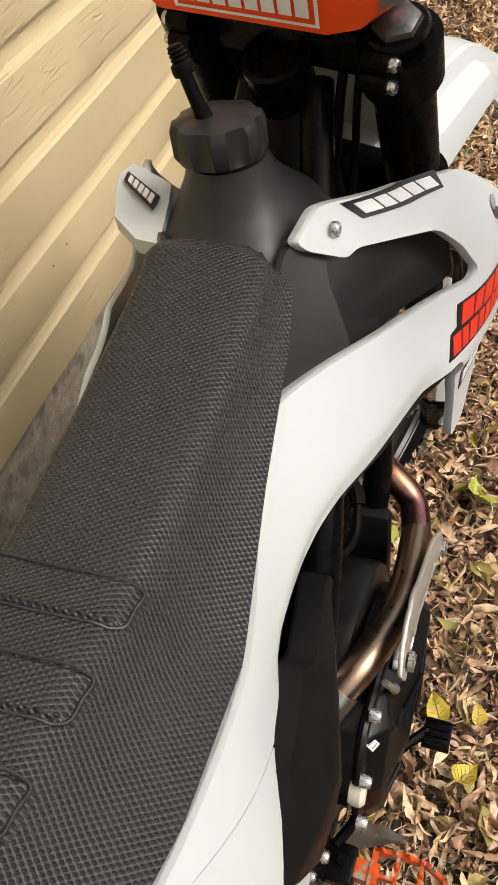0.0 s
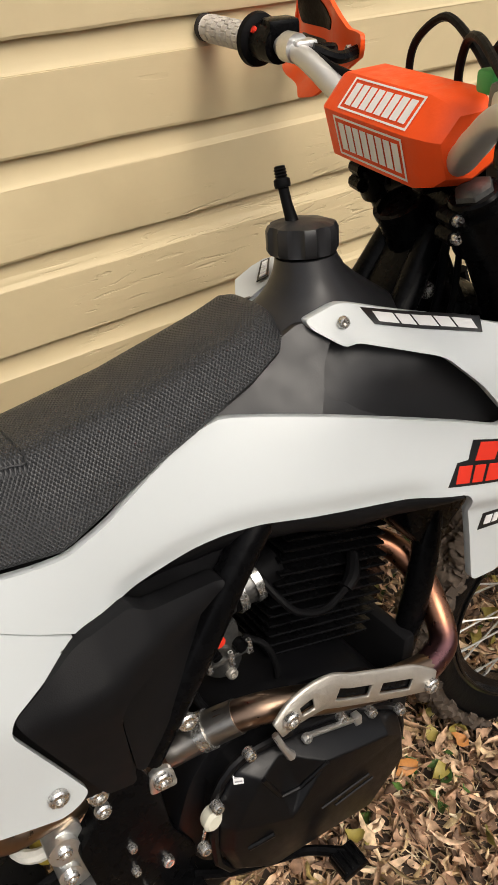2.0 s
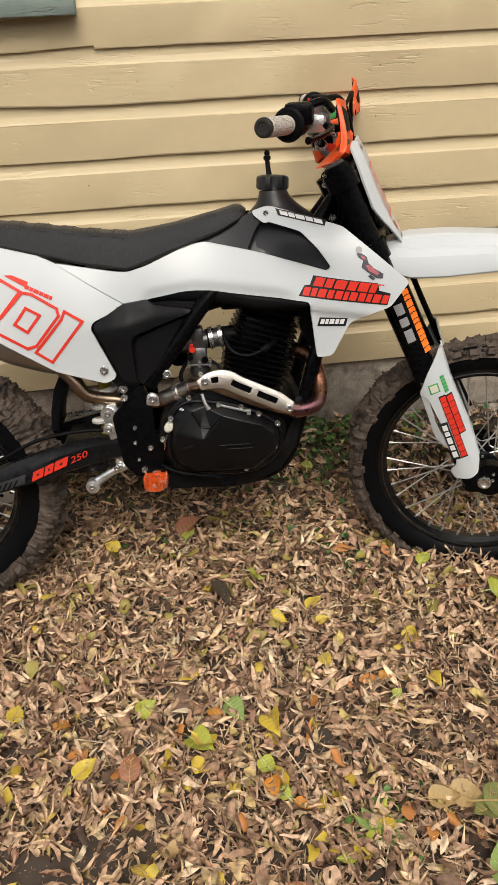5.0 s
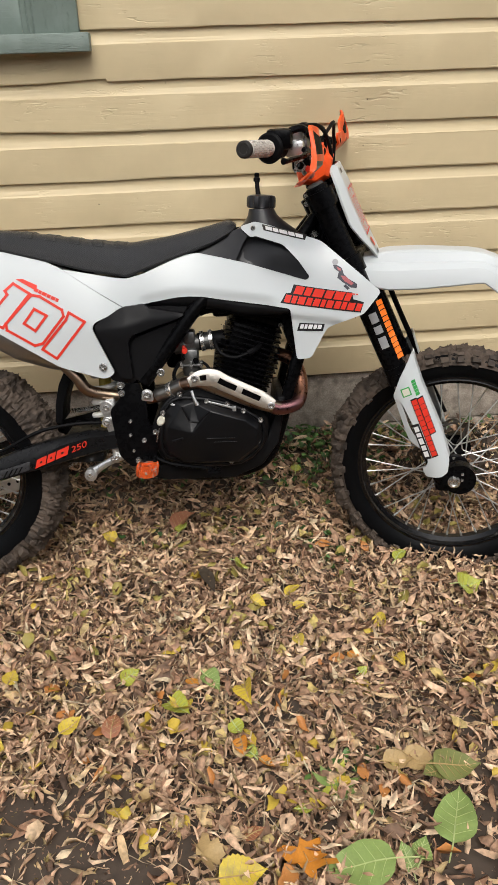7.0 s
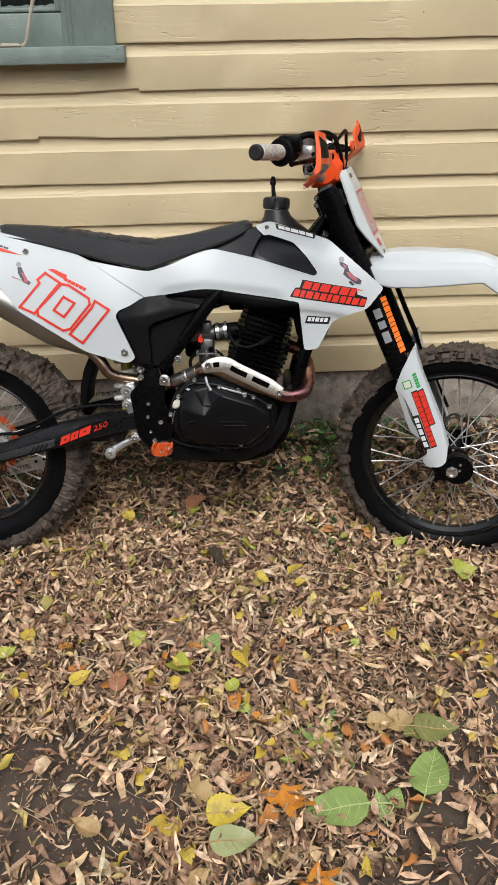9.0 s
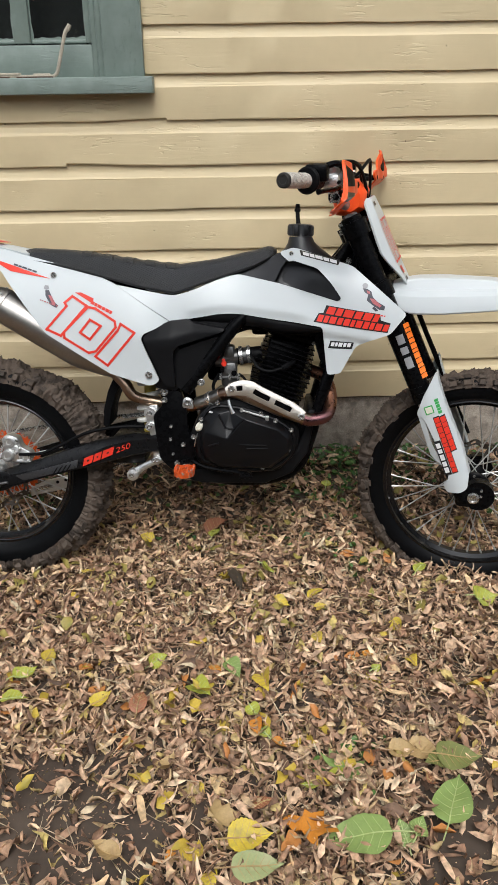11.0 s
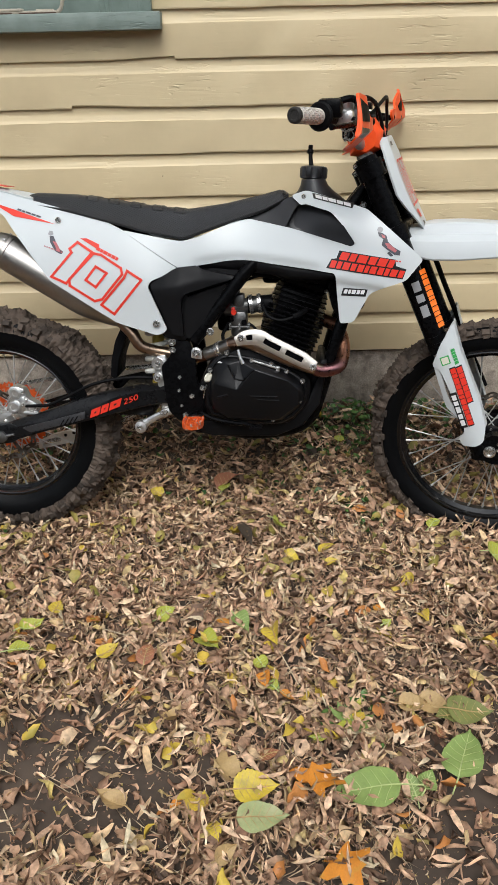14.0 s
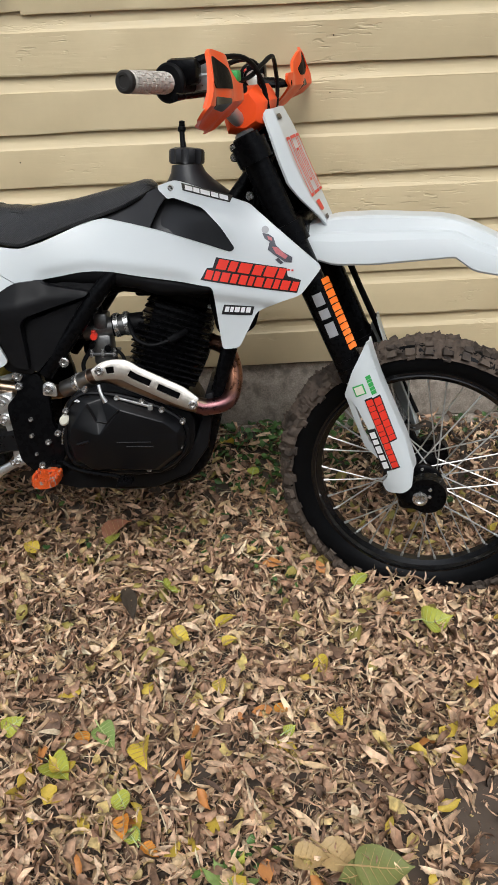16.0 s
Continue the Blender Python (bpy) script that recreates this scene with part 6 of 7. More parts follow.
    steer_part("lever", tube([p, p + Vector((0.028, s * 0.02, -0.004)), p + Vector((0.022, s * 0.09, -0.010)), p + Vector((0.004, s * 0.165, -0.012)), p + Vector((-0.004, s * 0.185, -0.012))], [0.007, 0.007, 0.0055, 0.005, 0.007], 10), METAL_BLACK, bar, "black alloy lever")
    # hand guard: a wide shield that faces ahead, cupped below, with an upright fin
    def shield(outline, lift, thick):
        b = sheet(rounded(outline, 0.006), lambda u, z: 0.0, 0.010, 0.0)
        ext = bmesh.ops.extrude_face_region(b, geom=b.faces[:])
        top = {v for v in ext["geom"] if isinstance(v, bmesh.types.BMVert)}
        for v in b.verts:
            u, z = v.co.x, v.co.z
            x = 1.110 - 1.1 * max(0.0, 1.165 - z) - 0.16 * max(0.0, z - 1.19)  - 0.10 * max(0.0, 0.30 - u) + 0.004 * math.sin(u * 60)
            v.co = Vector((x + (lift if v in top else lift - thick), s * (u - (0.020 if s > 0 else 0.0)), z + (0.012 if s > 0 else 0.0)))
        bmesh.ops.recalc_face_normals(b, faces=b.faces)
        return b
    out = [(0.385, 1.247), (0.405, 1.240), (0.425, 1.205), (0.440, 1.185), (0.462, 1.162), (0.452, 1.146), (0.37, 1.128), (0.29, 1.115), (0.258, 1.120), (0.248, 1.136), (0.234, 1.154), (0.212, 1.176), (0.212, 1.192), (0.257, 1.194), (0.285, 1.216), (0.325, 1.236)]
    hand = steer_part("hand_guard", shield(out, 0.003, 0.006), ORANGE, label="bright orange plastic hand guard")
    # the rim that stands forward along its outer edge
    rim = []
    for (u, z), reach in zip(((0.392, 1.245), (0.408, 1.234), (0.425, 1.205), (0.440, 1.185), (0.460, 1.163)), (0.002, 0.006, 0.009, 0.010, 0.005)):
        x = 1.106 - 1.1 * max(0.0, 1.165 - z) - 0.16 * max(0.0, z - 1.19)
        y, zz = s * (u - (0.020 if s > 0 else 0.0)), z + (0.012 if s > 0 else 0.0)
        rim.append([(x, y, zz), (x + reach, y - s * 0.004, zz), (x + reach, y - s * 0.008, zz), (x, y - s * 0.005, zz)])
    steer_part("guard_rim", loft(rim), ORANGE, hand)
    steer_part("guard_inset", shield([(0.388, 1.237), (0.345, 1.220), (0.305, 1.200), (0.318, 1.186), (0.400, 1.190), (0.412, 1.205), (0.400, 1.230)], 0.0045, 0.009), SOFT_BLACK, hand, "black mesh inset of the hand guard")
    steer_part("guard_print", shield([(0.335, 1.172), (0.400, 1.178), (0.412, 1.162), (0.350, 1.152)], 0.0042, 0.0085), STICKER_BLACK, hand)
    steer_part("guard_arm", tube([e + d * 0.215 + Vector((0.01, 0, 0)), (1.070, s * 0.195, 1.182), (1.108, s * 0.215, 1.184)], 0.008, 8), METAL_BLACK, hand)
    steer_part("guard_bolt", bolt((1.100, s * 0.222, 1.184), 0.007, 0.006, (-1, 0, 0)), STEEL, hand)


# front mudguard
def build_front_fender():
    xs = [1.165, 1.20, 1.25, 1.33, 1.46, 1.495, 1.535, 1.59, 1.65, 1.70, 1.735]
    ridge = [0.905, 0.918, 0.929, 0.932, 0.927, 0.921, 0.906, 0.880, 0.850, 0.820, 0.800]
    wide = [0.070, 0.082, 0.088, 0.086, 0.080, 0.079, 0.078, 0.072, 0.062, 0.046, 0.018]
    drop = [0.040, 0.066, 0.090, 0.092, 0.076, 0.066, 0.080, 0.064, 0.048, 0.030, 0.008]
    rings = []
    for i in range(37):
        x = xs[0] + (xs[-1] - xs[0]) * i / 36
        r, w, h = (float(np.interp(x, xs, v)) for v in (ridge, wide, drop))
        half = [(1.0, h), (0.97, h * 0.80), (0.86, h * 0.52), (0.70, h * 0.37), (0.55, h * 0.33), (0.45, h * 0.08), (0.38, 0.003)]
        top = [(-w * a, r - b) for a, b in half] + [(0, r)] + [(w * a, r - b) for a, b in half[::-1]]
        low = [(y * 0.965, z - 0.004) for y, z in top[::-1]]
        rings.append([(x, y, z) for y, z in top + low])
    return loft(rings)


steer_part("front_fender", build_front_fender(), WHITE, label="white plastic front mudguard", sharp=18)


# front plate: heights, middle line, half width and how far its sides turn back
PZ = [1.142, 1.10, 1.05, 1.00, 0.97, 0.93, 0.905]
PX = [1.122, 1.143, 1.163, 1.186, 1.201, 1.224, 1.236]
PW = [0.076, 0.095, 0.105, 0.102, 0.088, 0.058, 0.038]
PD = [0.016, 0.018, 0.019, 0.023, 0.016, 0.006, 0.003]


def on_plate(y, z):
    x0, w, d = (float(np.interp(-z, [-q for q in PZ], v)) for v in (PX, PW, PD))
    return x0 - d * (max(0, abs(y) / w - 0.70) / 0.3) ** 1.15


def build_front_plate():
    rings = []
    for i in range(25):
        z = PZ[0] + (PZ[-1] - PZ[0]) * i / 24
        w = float(np.interp(-z, [-q for q in PZ], PW))
        front = [(on_plate(w * q, z), w * q, z) for q in (-1, -0.93, -0.86, -0.79, -0.72, -0.68, -0.5, -0.25, 0, 0.25, 0.5, 0.68, 0.72, 0.79, 0.86, 0.93, 1)]
        rings.append(front + [(x - 0.005, y * 0.98, z) for x, y, z in front[::-1]])
    return loft(rings)


front_plate = steer_part("front_plate", build_front_plate(), WHITE, label="white front number plate with red outlined digits", sharp=40)

# cables and hoses at the bars
hoses = [([(1.085, 0.045, 1.05), (1.100, 0.065, 1.12), (1.104, 0.082, 1.172), (1.104, 0.070, 1.210), (1.108, 0.022, 1.237), (1.100, -0.04, 1.222), (1.085, -0.10, 1.200), (1.05, -0.17, 1.195)], 0.0045),
         ([(1.110, -0.03, 1.10), (1.095, -0.036, 1.16), (1.093, -0.034, 1.195), (1.090, -0.050, 1.225), (1.070, -0.10, 1.232), (1.04, -0.18, 1.215)], 0.0045),
         ([(1.100, 0.05, 1.12), (1.075, 0.09, 1.162), (1.050, 0.15, 1.178), (1.030, 0.20, 1.194)], 0.0035),
         ([(1.150, -0.03, 1.02), (1.120, -0.05, 1.10), (1.105, -0.06, 1.19), (1.085, -0.12, 1.235), (1.04, -0.21, 1.235)], 0.005),
         ([(1.200, 0.080, 0.925), (1.222, 0.090, 0.880), (1.254, 0.100, 0.811), (1.284, 0.102, 0.742), (1.313, 0.104, 0.678), (1.340, 0.104, 0.620), (1.385, 0.090, 0.53), (1.43, 0.075, 0.44)], [0.007, 0.0075, 0.0075, 0.0075, 0.0078, 0.0078, 0.005, 0.005]),
         ([(1.10, -0.05, 1.07), (1.085, -0.052, 1.03), (1.080, -0.052, 0.97), (1.06, -0.055, 0.88)], 0.005),
         ([(1.11, -0.06, 1.07), (1.095, -0.064, 1.02), (1.085, -0.070, 0.95), (1.05, -0.078, 0.87)], 0.004),
         ([(1.12, 0.03, 1.06), (1.085, 0.045, 1.00), (1.05, 0.055, 0.93), (1.03, 0.06, 0.88)], 0.006),
         ([(1.085, 0.09, 1.158), (1.055, 0.14, 1.172), (1.03, 0.20, 1.196)], 0.0045)]
for pts, r in hoses:
    steer_part("cable", tube(pts, r, 8), SOFT_BLACK, label="black control cable")
steer_part("wiring_clip", box(1.05, 1.08, -0.15, -0.125, 1.195, 1.215, 0.004), STICKER_GREEN, label="green connector on the wiring")


# --- rear mudguard between the flanks ---
def build_rear_fender():
    edge = [(-0.214, 1.067), (-0.13, 1.051), (-0.05, 1.036), (0.02, 1.021), (0.10, 1.004), (0.16, 0.990)]
    rings = []
    for x, z in edge:
        w = max(0.004, flank(x, z) - 0.003)
        top = [(w * k, z + 0.004 + 0.010 * (1 - abs(k)) * (w / 0.06)) for k in (-1, -0.6, -0.2, 0.2, 0.6, 1)]
        rings.append([(x, y, q) for y, q in top] + [(x, y * 0.96, q - 0.006) for y, q in top[::-1]])
    return loft(rings)


rear_fender = part("rear_fender", build_rear_fender(), WHITE, bike, "white plastic rear mudguard tail", 40)
part("fender_top_sticker", loft([[(x, -w, z), (x, w, z), (x, w, z + 0.0012), (x, -w, z + 0.0012)] for x, w, z in ((0.02, 0.030, 1.0355), (0.05, 0.034, 1.0305), (0.075, 0.036, 1.0262))]), RED, rear_fender, "red sticker")


# --- stickers ---
def sticker(name, outlines, mat, parent, lift=0.0014, label="", on=flank, left=False, turned=False, step=0.02):
    if name != "race_number":
        for o in outlines:
            bm = sheet(o, on, step, 0.0008, lift=lift)
            part(name, mirrored(bm) if left else bm, mat, parent, label, 60, STEER if turned else None)
        return
    bm = join(*[sheet(o, on, step, 0.0008, lift=lift) for o in outlines])
    part(name, mirrored(bm) if left else bm, mat, parent, label, 60, STEER if turned else None)


def slabs(origin, along, up, count, gap=0.14):
    """A row of slanted blocks in place of lettering."""
    o, a, u = Vector(origin), Vector(along), Vector(up)
    out = []
    w = [(1.0, 0.78, 1.18, 0.92, 1.08, 0.7, 1.12)[k % 7] for k in range(count)]
    at, total = 0.0, sum(w)
    for k in range(count):
        p, q = o + a * (at + w[k] * gap / 2) / total, o + a * (at + w[k] * (1 - gap / 2)) / total
        at += w[k]
        out.append([tuple(p), tuple(q), tuple(q + u), tuple(p + u)])
    return out


ONE = [(0.215, 0.792), (0.255, 0.774), (0.330, 0.855), (0.290, 0.881), (0.268, 0.864), (0.273, 0.855)]
NOUGHT = [(0.334, 0.852), (0.355, 0.848), (0.409, 0.814), (0.412, 0.798), (0.353, 0.732), (0.332, 0.727), (0.265, 0.768), (0.264, 0.784)]
INNER = [(0.339, 0.818), (0.369, 0.801), (0.337, 0.764), (0.310, 0.783)]
LAST = [(0.426, 0.807), (0.464, 0.783), (0.384, 0.692), (0.350, 0.717), (0.417, 0.789)]
for panel, left, on in ((side_panel, False, flank), (side_panel_left, True, flank_left)):
    num = [q for line in (ONE, NOUGHT, INNER, LAST) for q in stroke(line, 0.0065)]
    sticker("race_number", num, RED, panel, 0.0018, "red outlined race number 101", on=on, left=left)
    sticker("number_crest", [[(0.297, 0.891), (0.315, 0.891), (0.350, 0.875), (0.348, 0.861)]], RED, panel, 0.0014, "red sticker", on=on, left=left)
    sticker("number_crest", slabs((0.340, 0.862), (0.060, -0.0295), (0.004, 0.0075), 6, 0.12), RED, panel, 0.0014, "", on=on, left=left)
    sticker("tail_stripe", [[(-0.12, 1.041), (-0.03, 1.012), (0.054, 0.982), (0.063, 0.973), (-0.029, 1.004)], [(0.058, 0.982), (0.115, 0.965), (0.227, 0.928), (0.111, 0.949), (0.066, 0.973)]], RED, panel, 0.0014, "red tail stripe", on=on, left=left)
    sticker("tail_stripe", slabs((0.118, 0.966), (0.070, -0.022), (0.0015, 0.004), 5, 0.2), STICKER_DARK, panel, 0.0020, "small dark bars", on=on, left=left)
    sticker("small_badge", [[(0.208, 0.902), (0.212, 0.911), (0.221, 0.910), (0.224, 0.902), (0.216, 0.898)]], STICKER_GREY, panel, 0.0014, "small pale grey patch", on=on, left=left)
    sticker("small_badge", [[(0.213, 0.897), (0.223, 0.898), (0.238, 0.866), (0.250, 0.856), (0.244, 0.850), (0.228, 0.858), (0.214, 0.882)]], STICKER_DARK, panel, 0.0014, "small dark patch", on=on, left=left)
    sticker("small_badge", [[(0.222, 0.884), (0.231, 0.882), (0.243, 0.860), (0.234, 0.858)]], STICKER_PINK, panel, 0.0022, "small dull red patch", on=on, left=left)
    sticker("small_badge", slabs((0.196, 0.871), (0.052, -0.0180), (0.001, 0.0028), 8, 0.35), STICKER_PINK, panel, 0.0014, on=on, left=left)
for panel, left, on in ((shroud, False, shroud_face), (shroud_left, True, flank_left)):
    if not left:
        sticker("stripe_sticker", [[(0.917, 1.0005), (1.025, 0.974), (1.019, 0.961), (0.921, 0.986)]], STICKER_BLACK, panel, 0.0012, "black sticker with white slabs", on=on, left=left, step=0.012)
        cells = slabs((0.925, 0.9880), (0.092, -0.0235), (-0.001, 0.0085), 5, 0.12)
        sticker("stripe_sticker", cells, STICKER_WHITE, panel, 0.0020, on=on, left=left, step=0.012)
    sticker("flank_sticker", [[(0.954, 0.814), (0.968, 0.837), (0.980, 0.838), (0.988, 0.858), (1.128, 0.836), (1.130, 0.820), (1.156, 0.812), (1.148, 0.787)]], STICKER_BLACK, panel, 0.0012, "black-edged red sticker", on=on, left=left, step=0.010)
    for cells in (slabs((0.984, 0.8365), (0.138, -0.0215), (0.0085, 0.0185), 6, 0.18), slabs((0.960, 0.8165), (0.188, -0.0265), (0.007, 0.0175), 11, 0.22)):
        sticker("flank_sticker", cells, RED, panel, 0.0020, "red slabs", on=on, left=left, step=0.010)
    sticker("lower_sticker", [[(0.994, 0.744), (1.000, 0.764), (1.062, 0.760), (1.057, 0.742)]], STICKER_BLACK, panel, 0.0012, "small black and white sticker", on=on, left=left)
    sticker("lower_sticker", slabs((0.999, 0.7495), (0.055, -0.002), (0.003, 0.0105), 5, 0.24), STICKER_WHITE, panel, 0.0020, on=on, left=left)
    hexa = lambda x, z, r: [(x + r * math.cos(q), z + r * math.sin(q)) for q in (math.pi * i / 4 for i in range(8))]
    sticker("small_badge", [hexa(1.088, 0.909, 0.0075)], STICKER_GREY, panel, 0.0014, "small pale grey patch", on=on, left=left)
    sticker("small_badge", [[(1.082, 0.903), (1.094, 0.901), (1.104, 0.894), (1.108, 0.880), (1.120, 0.868), (1.140, 0.856), (1.138, 0.846), (1.124, 0.848), (1.104, 0.862), (1.092, 0.872), (1.096, 0.886), (1.086, 0.893)], [(1.112, 0.856), (1.122, 0.846), (1.116, 0.843), (1.106, 0.852)]], STICKER_DARK, panel, 0.0012, "small dark patch", on=on, left=left)
    sticker("small_badge", [[(1.100, 0.877), (1.110, 0.876), (1.131, 0.858), (1.126, 0.853), (1.108, 0.864)], [(1.091, 0.898), (1.100, 0.894), (1.101, 0.888), (1.094, 0.890)]], STICKER_PINK, panel, 0.0018, "small dull red patch", on=on, left=left)
    sticker("small_badge", slabs((1.072, 0.8395), (0.070, -0.0105), (0.001, 0.0032), 9, 0.35), RED, panel, 0.0014, on=on, left=left)

# fork stickers
on_fork = lambda x, z: 0.105 + math.sqrt(max(1e-6, 0.0298 ** 2 - min(0.029, abs(x - fork_x(z)) * 0.924) ** 2))
along = Vector((0.413, -1.0)).normalized()
across = Vector((1.0, 0.413)).normalized()
legs = [o for o in bike.children if o.name.startswith("fork_leg")]
base = Vector((fork_x(0.80), 0.80))
on_guard = guard_wrap
leg, left = legs[0], False
cells = slabs((1.228, 0.816), along * 0.165, across * 0.0145, 11, 0.16)
sticker("fork_sticker", cells, STICKER_ORANGE, leg, 0.0012, "orange slabs along the fork", on_fork, left, True, 0.008)
sticker("fork_sticker", slabs((1.209, 0.788), along * 0.110, across * 0.0200, 3, 0.28), STICKER_GREY, leg, 0.0012, "grey slabs along the fork", on_fork, left, True, 0.008)
g0 = Vector((1.330, 0.560))
edge_dir = Vector((0.395, -1.0)).normalized()
edge_out = Vector((1.0, 0.395)).normalized()
def guard_patch(a0, a1, b0, b1):
    return [tuple(g0 + edge_out * p + edge_dir * q) for p, q in ((a0, b0), (a1, b0), (a1, b1), (a0, b1))]
sticker("guard_sticker", [guard_patch(-0.0055, 0.0115, 0.0, 0.178), guard_patch(0.0115, 0.0275, 0.003, 0.114)], STICKER_BLACK, leg, 0.0012, "black-edged red sticker", on_guard, left, True, 0.012)
for cells in (slabs(g0 + edge_out * -0.004 + edge_dir * 0.003, edge_dir * 0.172, edge_out * 0.0140, 11, 0.12), slabs(g0 + edge_out * 0.0125 + edge_dir * 0.006, edge_dir * 0.105, edge_out * 0.0135, 6, 0.10)):
    sticker("guard_sticker", cells, RED, leg, 0.0020, "red slabs", on_guard, left, True, 0.012)
sticker("guard_sticker", [guard_patch(-0.026, -0.007, 0.070, 0.178)], STICKER_BLACK, leg, 0.0014, "black sticker", on_guard, left, True, 0.012)
sticker("guard_sticker", slabs(g0 + edge_out * -0.023 + edge_dir * 0.075, edge_dir * 0.098, edge_out * 0.012, 5, 0.24), STICKER_WHITE, leg, 0.0024, "", on_guard, left, True, 0.012)
sticker("guard_sticker", [guard_patch(-0.020, 0.004, -0.036, -0.012)], STICKER_GREEN, leg, 0.0014, "green badge", on_guard, left, True, 0.012)
sticker("guard_sticker", [guard_patch(-0.017, 0.001, -0.033, -0.015)], PALE, leg, 0.0024, "pale badge", on_guard, left, True, 0.012)
sticker("guard_sticker", slabs(g0 + edge_out * 0.013 + edge_dir * -0.048, edge_dir * 0.045, edge_out * 0.010, 5, 0.15), STICKER_GREEN, leg, 0.0014, "green sticker", on_guard, left, True, 0.012)

# front plate digits
def plate_print(lines, mat, label):
    bits = []
    for o in lines:
        b = sheet(o, lambda y, z: 0.0, 0.015, 0.0)
        for v in b.verts:
            v.co = Vector((on_plate(v.co.x, v.co.z) + 0.0028, v.co.x, v.co.z))
        bits.append(b)
    part("plate_print", join(*bits), mat, front_plate, label, 60, STEER)


digits = []
for c, w in ((-0.049, 0.012), (0.0, 0.024), (0.049, 0.012)):
    digits += stroke([(c - w, 1.085), (c + w, 1.085), (c + w, 0.975), (c - w, 0.975)], 0.0055)
digits += stroke([(-0.009, 1.060), (0.009, 1.060), (0.009, 1.0), (-0.009, 1.0)], 0.005)
plate_print(digits, RED, "red outlined digits")
plate_print([[(-0.052, 0.962), (-0.016, 0.962), (-0.018, 0.942), (-0.046, 0.942)]], RED, "red sticker")
plate_print([[(-0.054, 1.132), (-0.020, 1.132), (-0.020, 1.122), (-0.054, 1.122)]], STICKER_BLACK, "small black sticker")
plate_print([[(-0.042, 0.932), (-0.014, 0.932), (-0.016, 0.923), (-0.038, 0.923)]], STICKER_BLACK, "small black sticker")

# swingarm lettering
arm_face = lambda x, z: 0.1288
u = Vector((0.094, 0.0375))
sticker("arm_sticker", slabs((0.286, 0.390), u, (0.007, 0.025), 3, 0.12), RED, swingarm, 0.0012, "red slabs", arm_face)
sticker("arm_sticker", [[tuple(Vector(p) + (Vector((sum(q[0] for q in o) / 4, sum(q[1] for q in o) / 4)) - Vector(p)) * 0.78) for p in o] for o in slabs((0.286, 0.390), u, (0.007, 0.025), 3, 0.12)], STICKER_BLACK, swingarm, 0.0020, "", arm_face)


def lettered(text, size, m, mat, parent, name, label):
    cu = bpy.data.curves.new(name, "FONT")
    cu.body, cu.size, cu.extrude, cu.shear = text, size, 0.0004, 0.35
    ob = new(name + "_curve", cu)
    me = bpy.data.meshes.new_from_object(ob.evaluated_get(bpy.context.evaluated_depsgraph_get()))
    bpy.data.objects.remove(ob)
    bm = bmesh.new()
    bm.from_mesh(me)
    bpy.data.meshes.remove(me)
    part(name, bm, mat, parent, label, 30, m)


face = Matrix.Translation((0.388, -0.1300, 0.431)) @ Matrix.Rotation(radians(-21), 4, "Y") @ Matrix.Rotation(radians(90), 4, "X") @ Matrix.Diagonal((1.45, 1, 1, 1))
lettered("250", 0.0215, face, RED, swingarm, "arm_number", "red number 250")


# ---- fallen leaves ----
def leaf_colours(name, stops, rough=0.75):
    """One colour for each leaf, from its own random number."""
    m = bpy.data.materials.new(name)
    m.use_nodes = True
    n, l = m.node_tree.nodes, m.node_tree.links
    geo, ramp, tex, spot, mix = n.new("ShaderNodeNewGeometry"), n.new("ShaderNodeValToRGB"), n.new("ShaderNodeTexCoord"), n.new("ShaderNodeTexNoise"), n.new("ShaderNodeMix")
    ramp.color_ramp.interpolation = "LINEAR"
    els = ramp.color_ramp.elements
    for i, (at, c) in enumerate(stops):
        e = els[i] if i < 2 else els.new(at)
        e.position, e.color = at, (*c, 1)
    l.new(geo.outputs["Random Per Island"], ramp.inputs["Fac"])
    spot.inputs["Scale"].default_value, spot.inputs["Detail"].default_value = 70, 5
    l.new(tex.outputs["Object"], spot.inputs["Vector"])
    span = n.new("ShaderNodeMapRange")
    span.inputs["From Min"].default_value, span.inputs["From Max"].default_value = 0.3, 0.7
    span.inputs["To Min"].default_value, span.inputs["To Max"].default_value = 0.5, 1.35
    l.new(spot.outputs["Fac"], span.inputs["Value"])
    mix.data_type, mix.blend_type = "RGBA", "MULTIPLY"
    mix.inputs["Factor"].default_value = 1
    l.new(ramp.outputs["Color"], mix.inputs["A"])
    l.new(span.outputs["Result"], mix.inputs["B"])
    b = n["Principled BSDF"]
    l.new(mix.outputs["Result"], b.inputs["Base Color"])
    b.inputs["Roughness"].default_value = rough
    bump = n.new("ShaderNodeBump")
    bump.inputs["Strength"].default_value, bump.inputs["Distance"].default_value = 0.4, 0.002
    l.new(spot.outputs["Fac"], bump.inputs["Height"])
    l.new(bump.outputs["Normal"], b.inputs["Normal"])
    return m


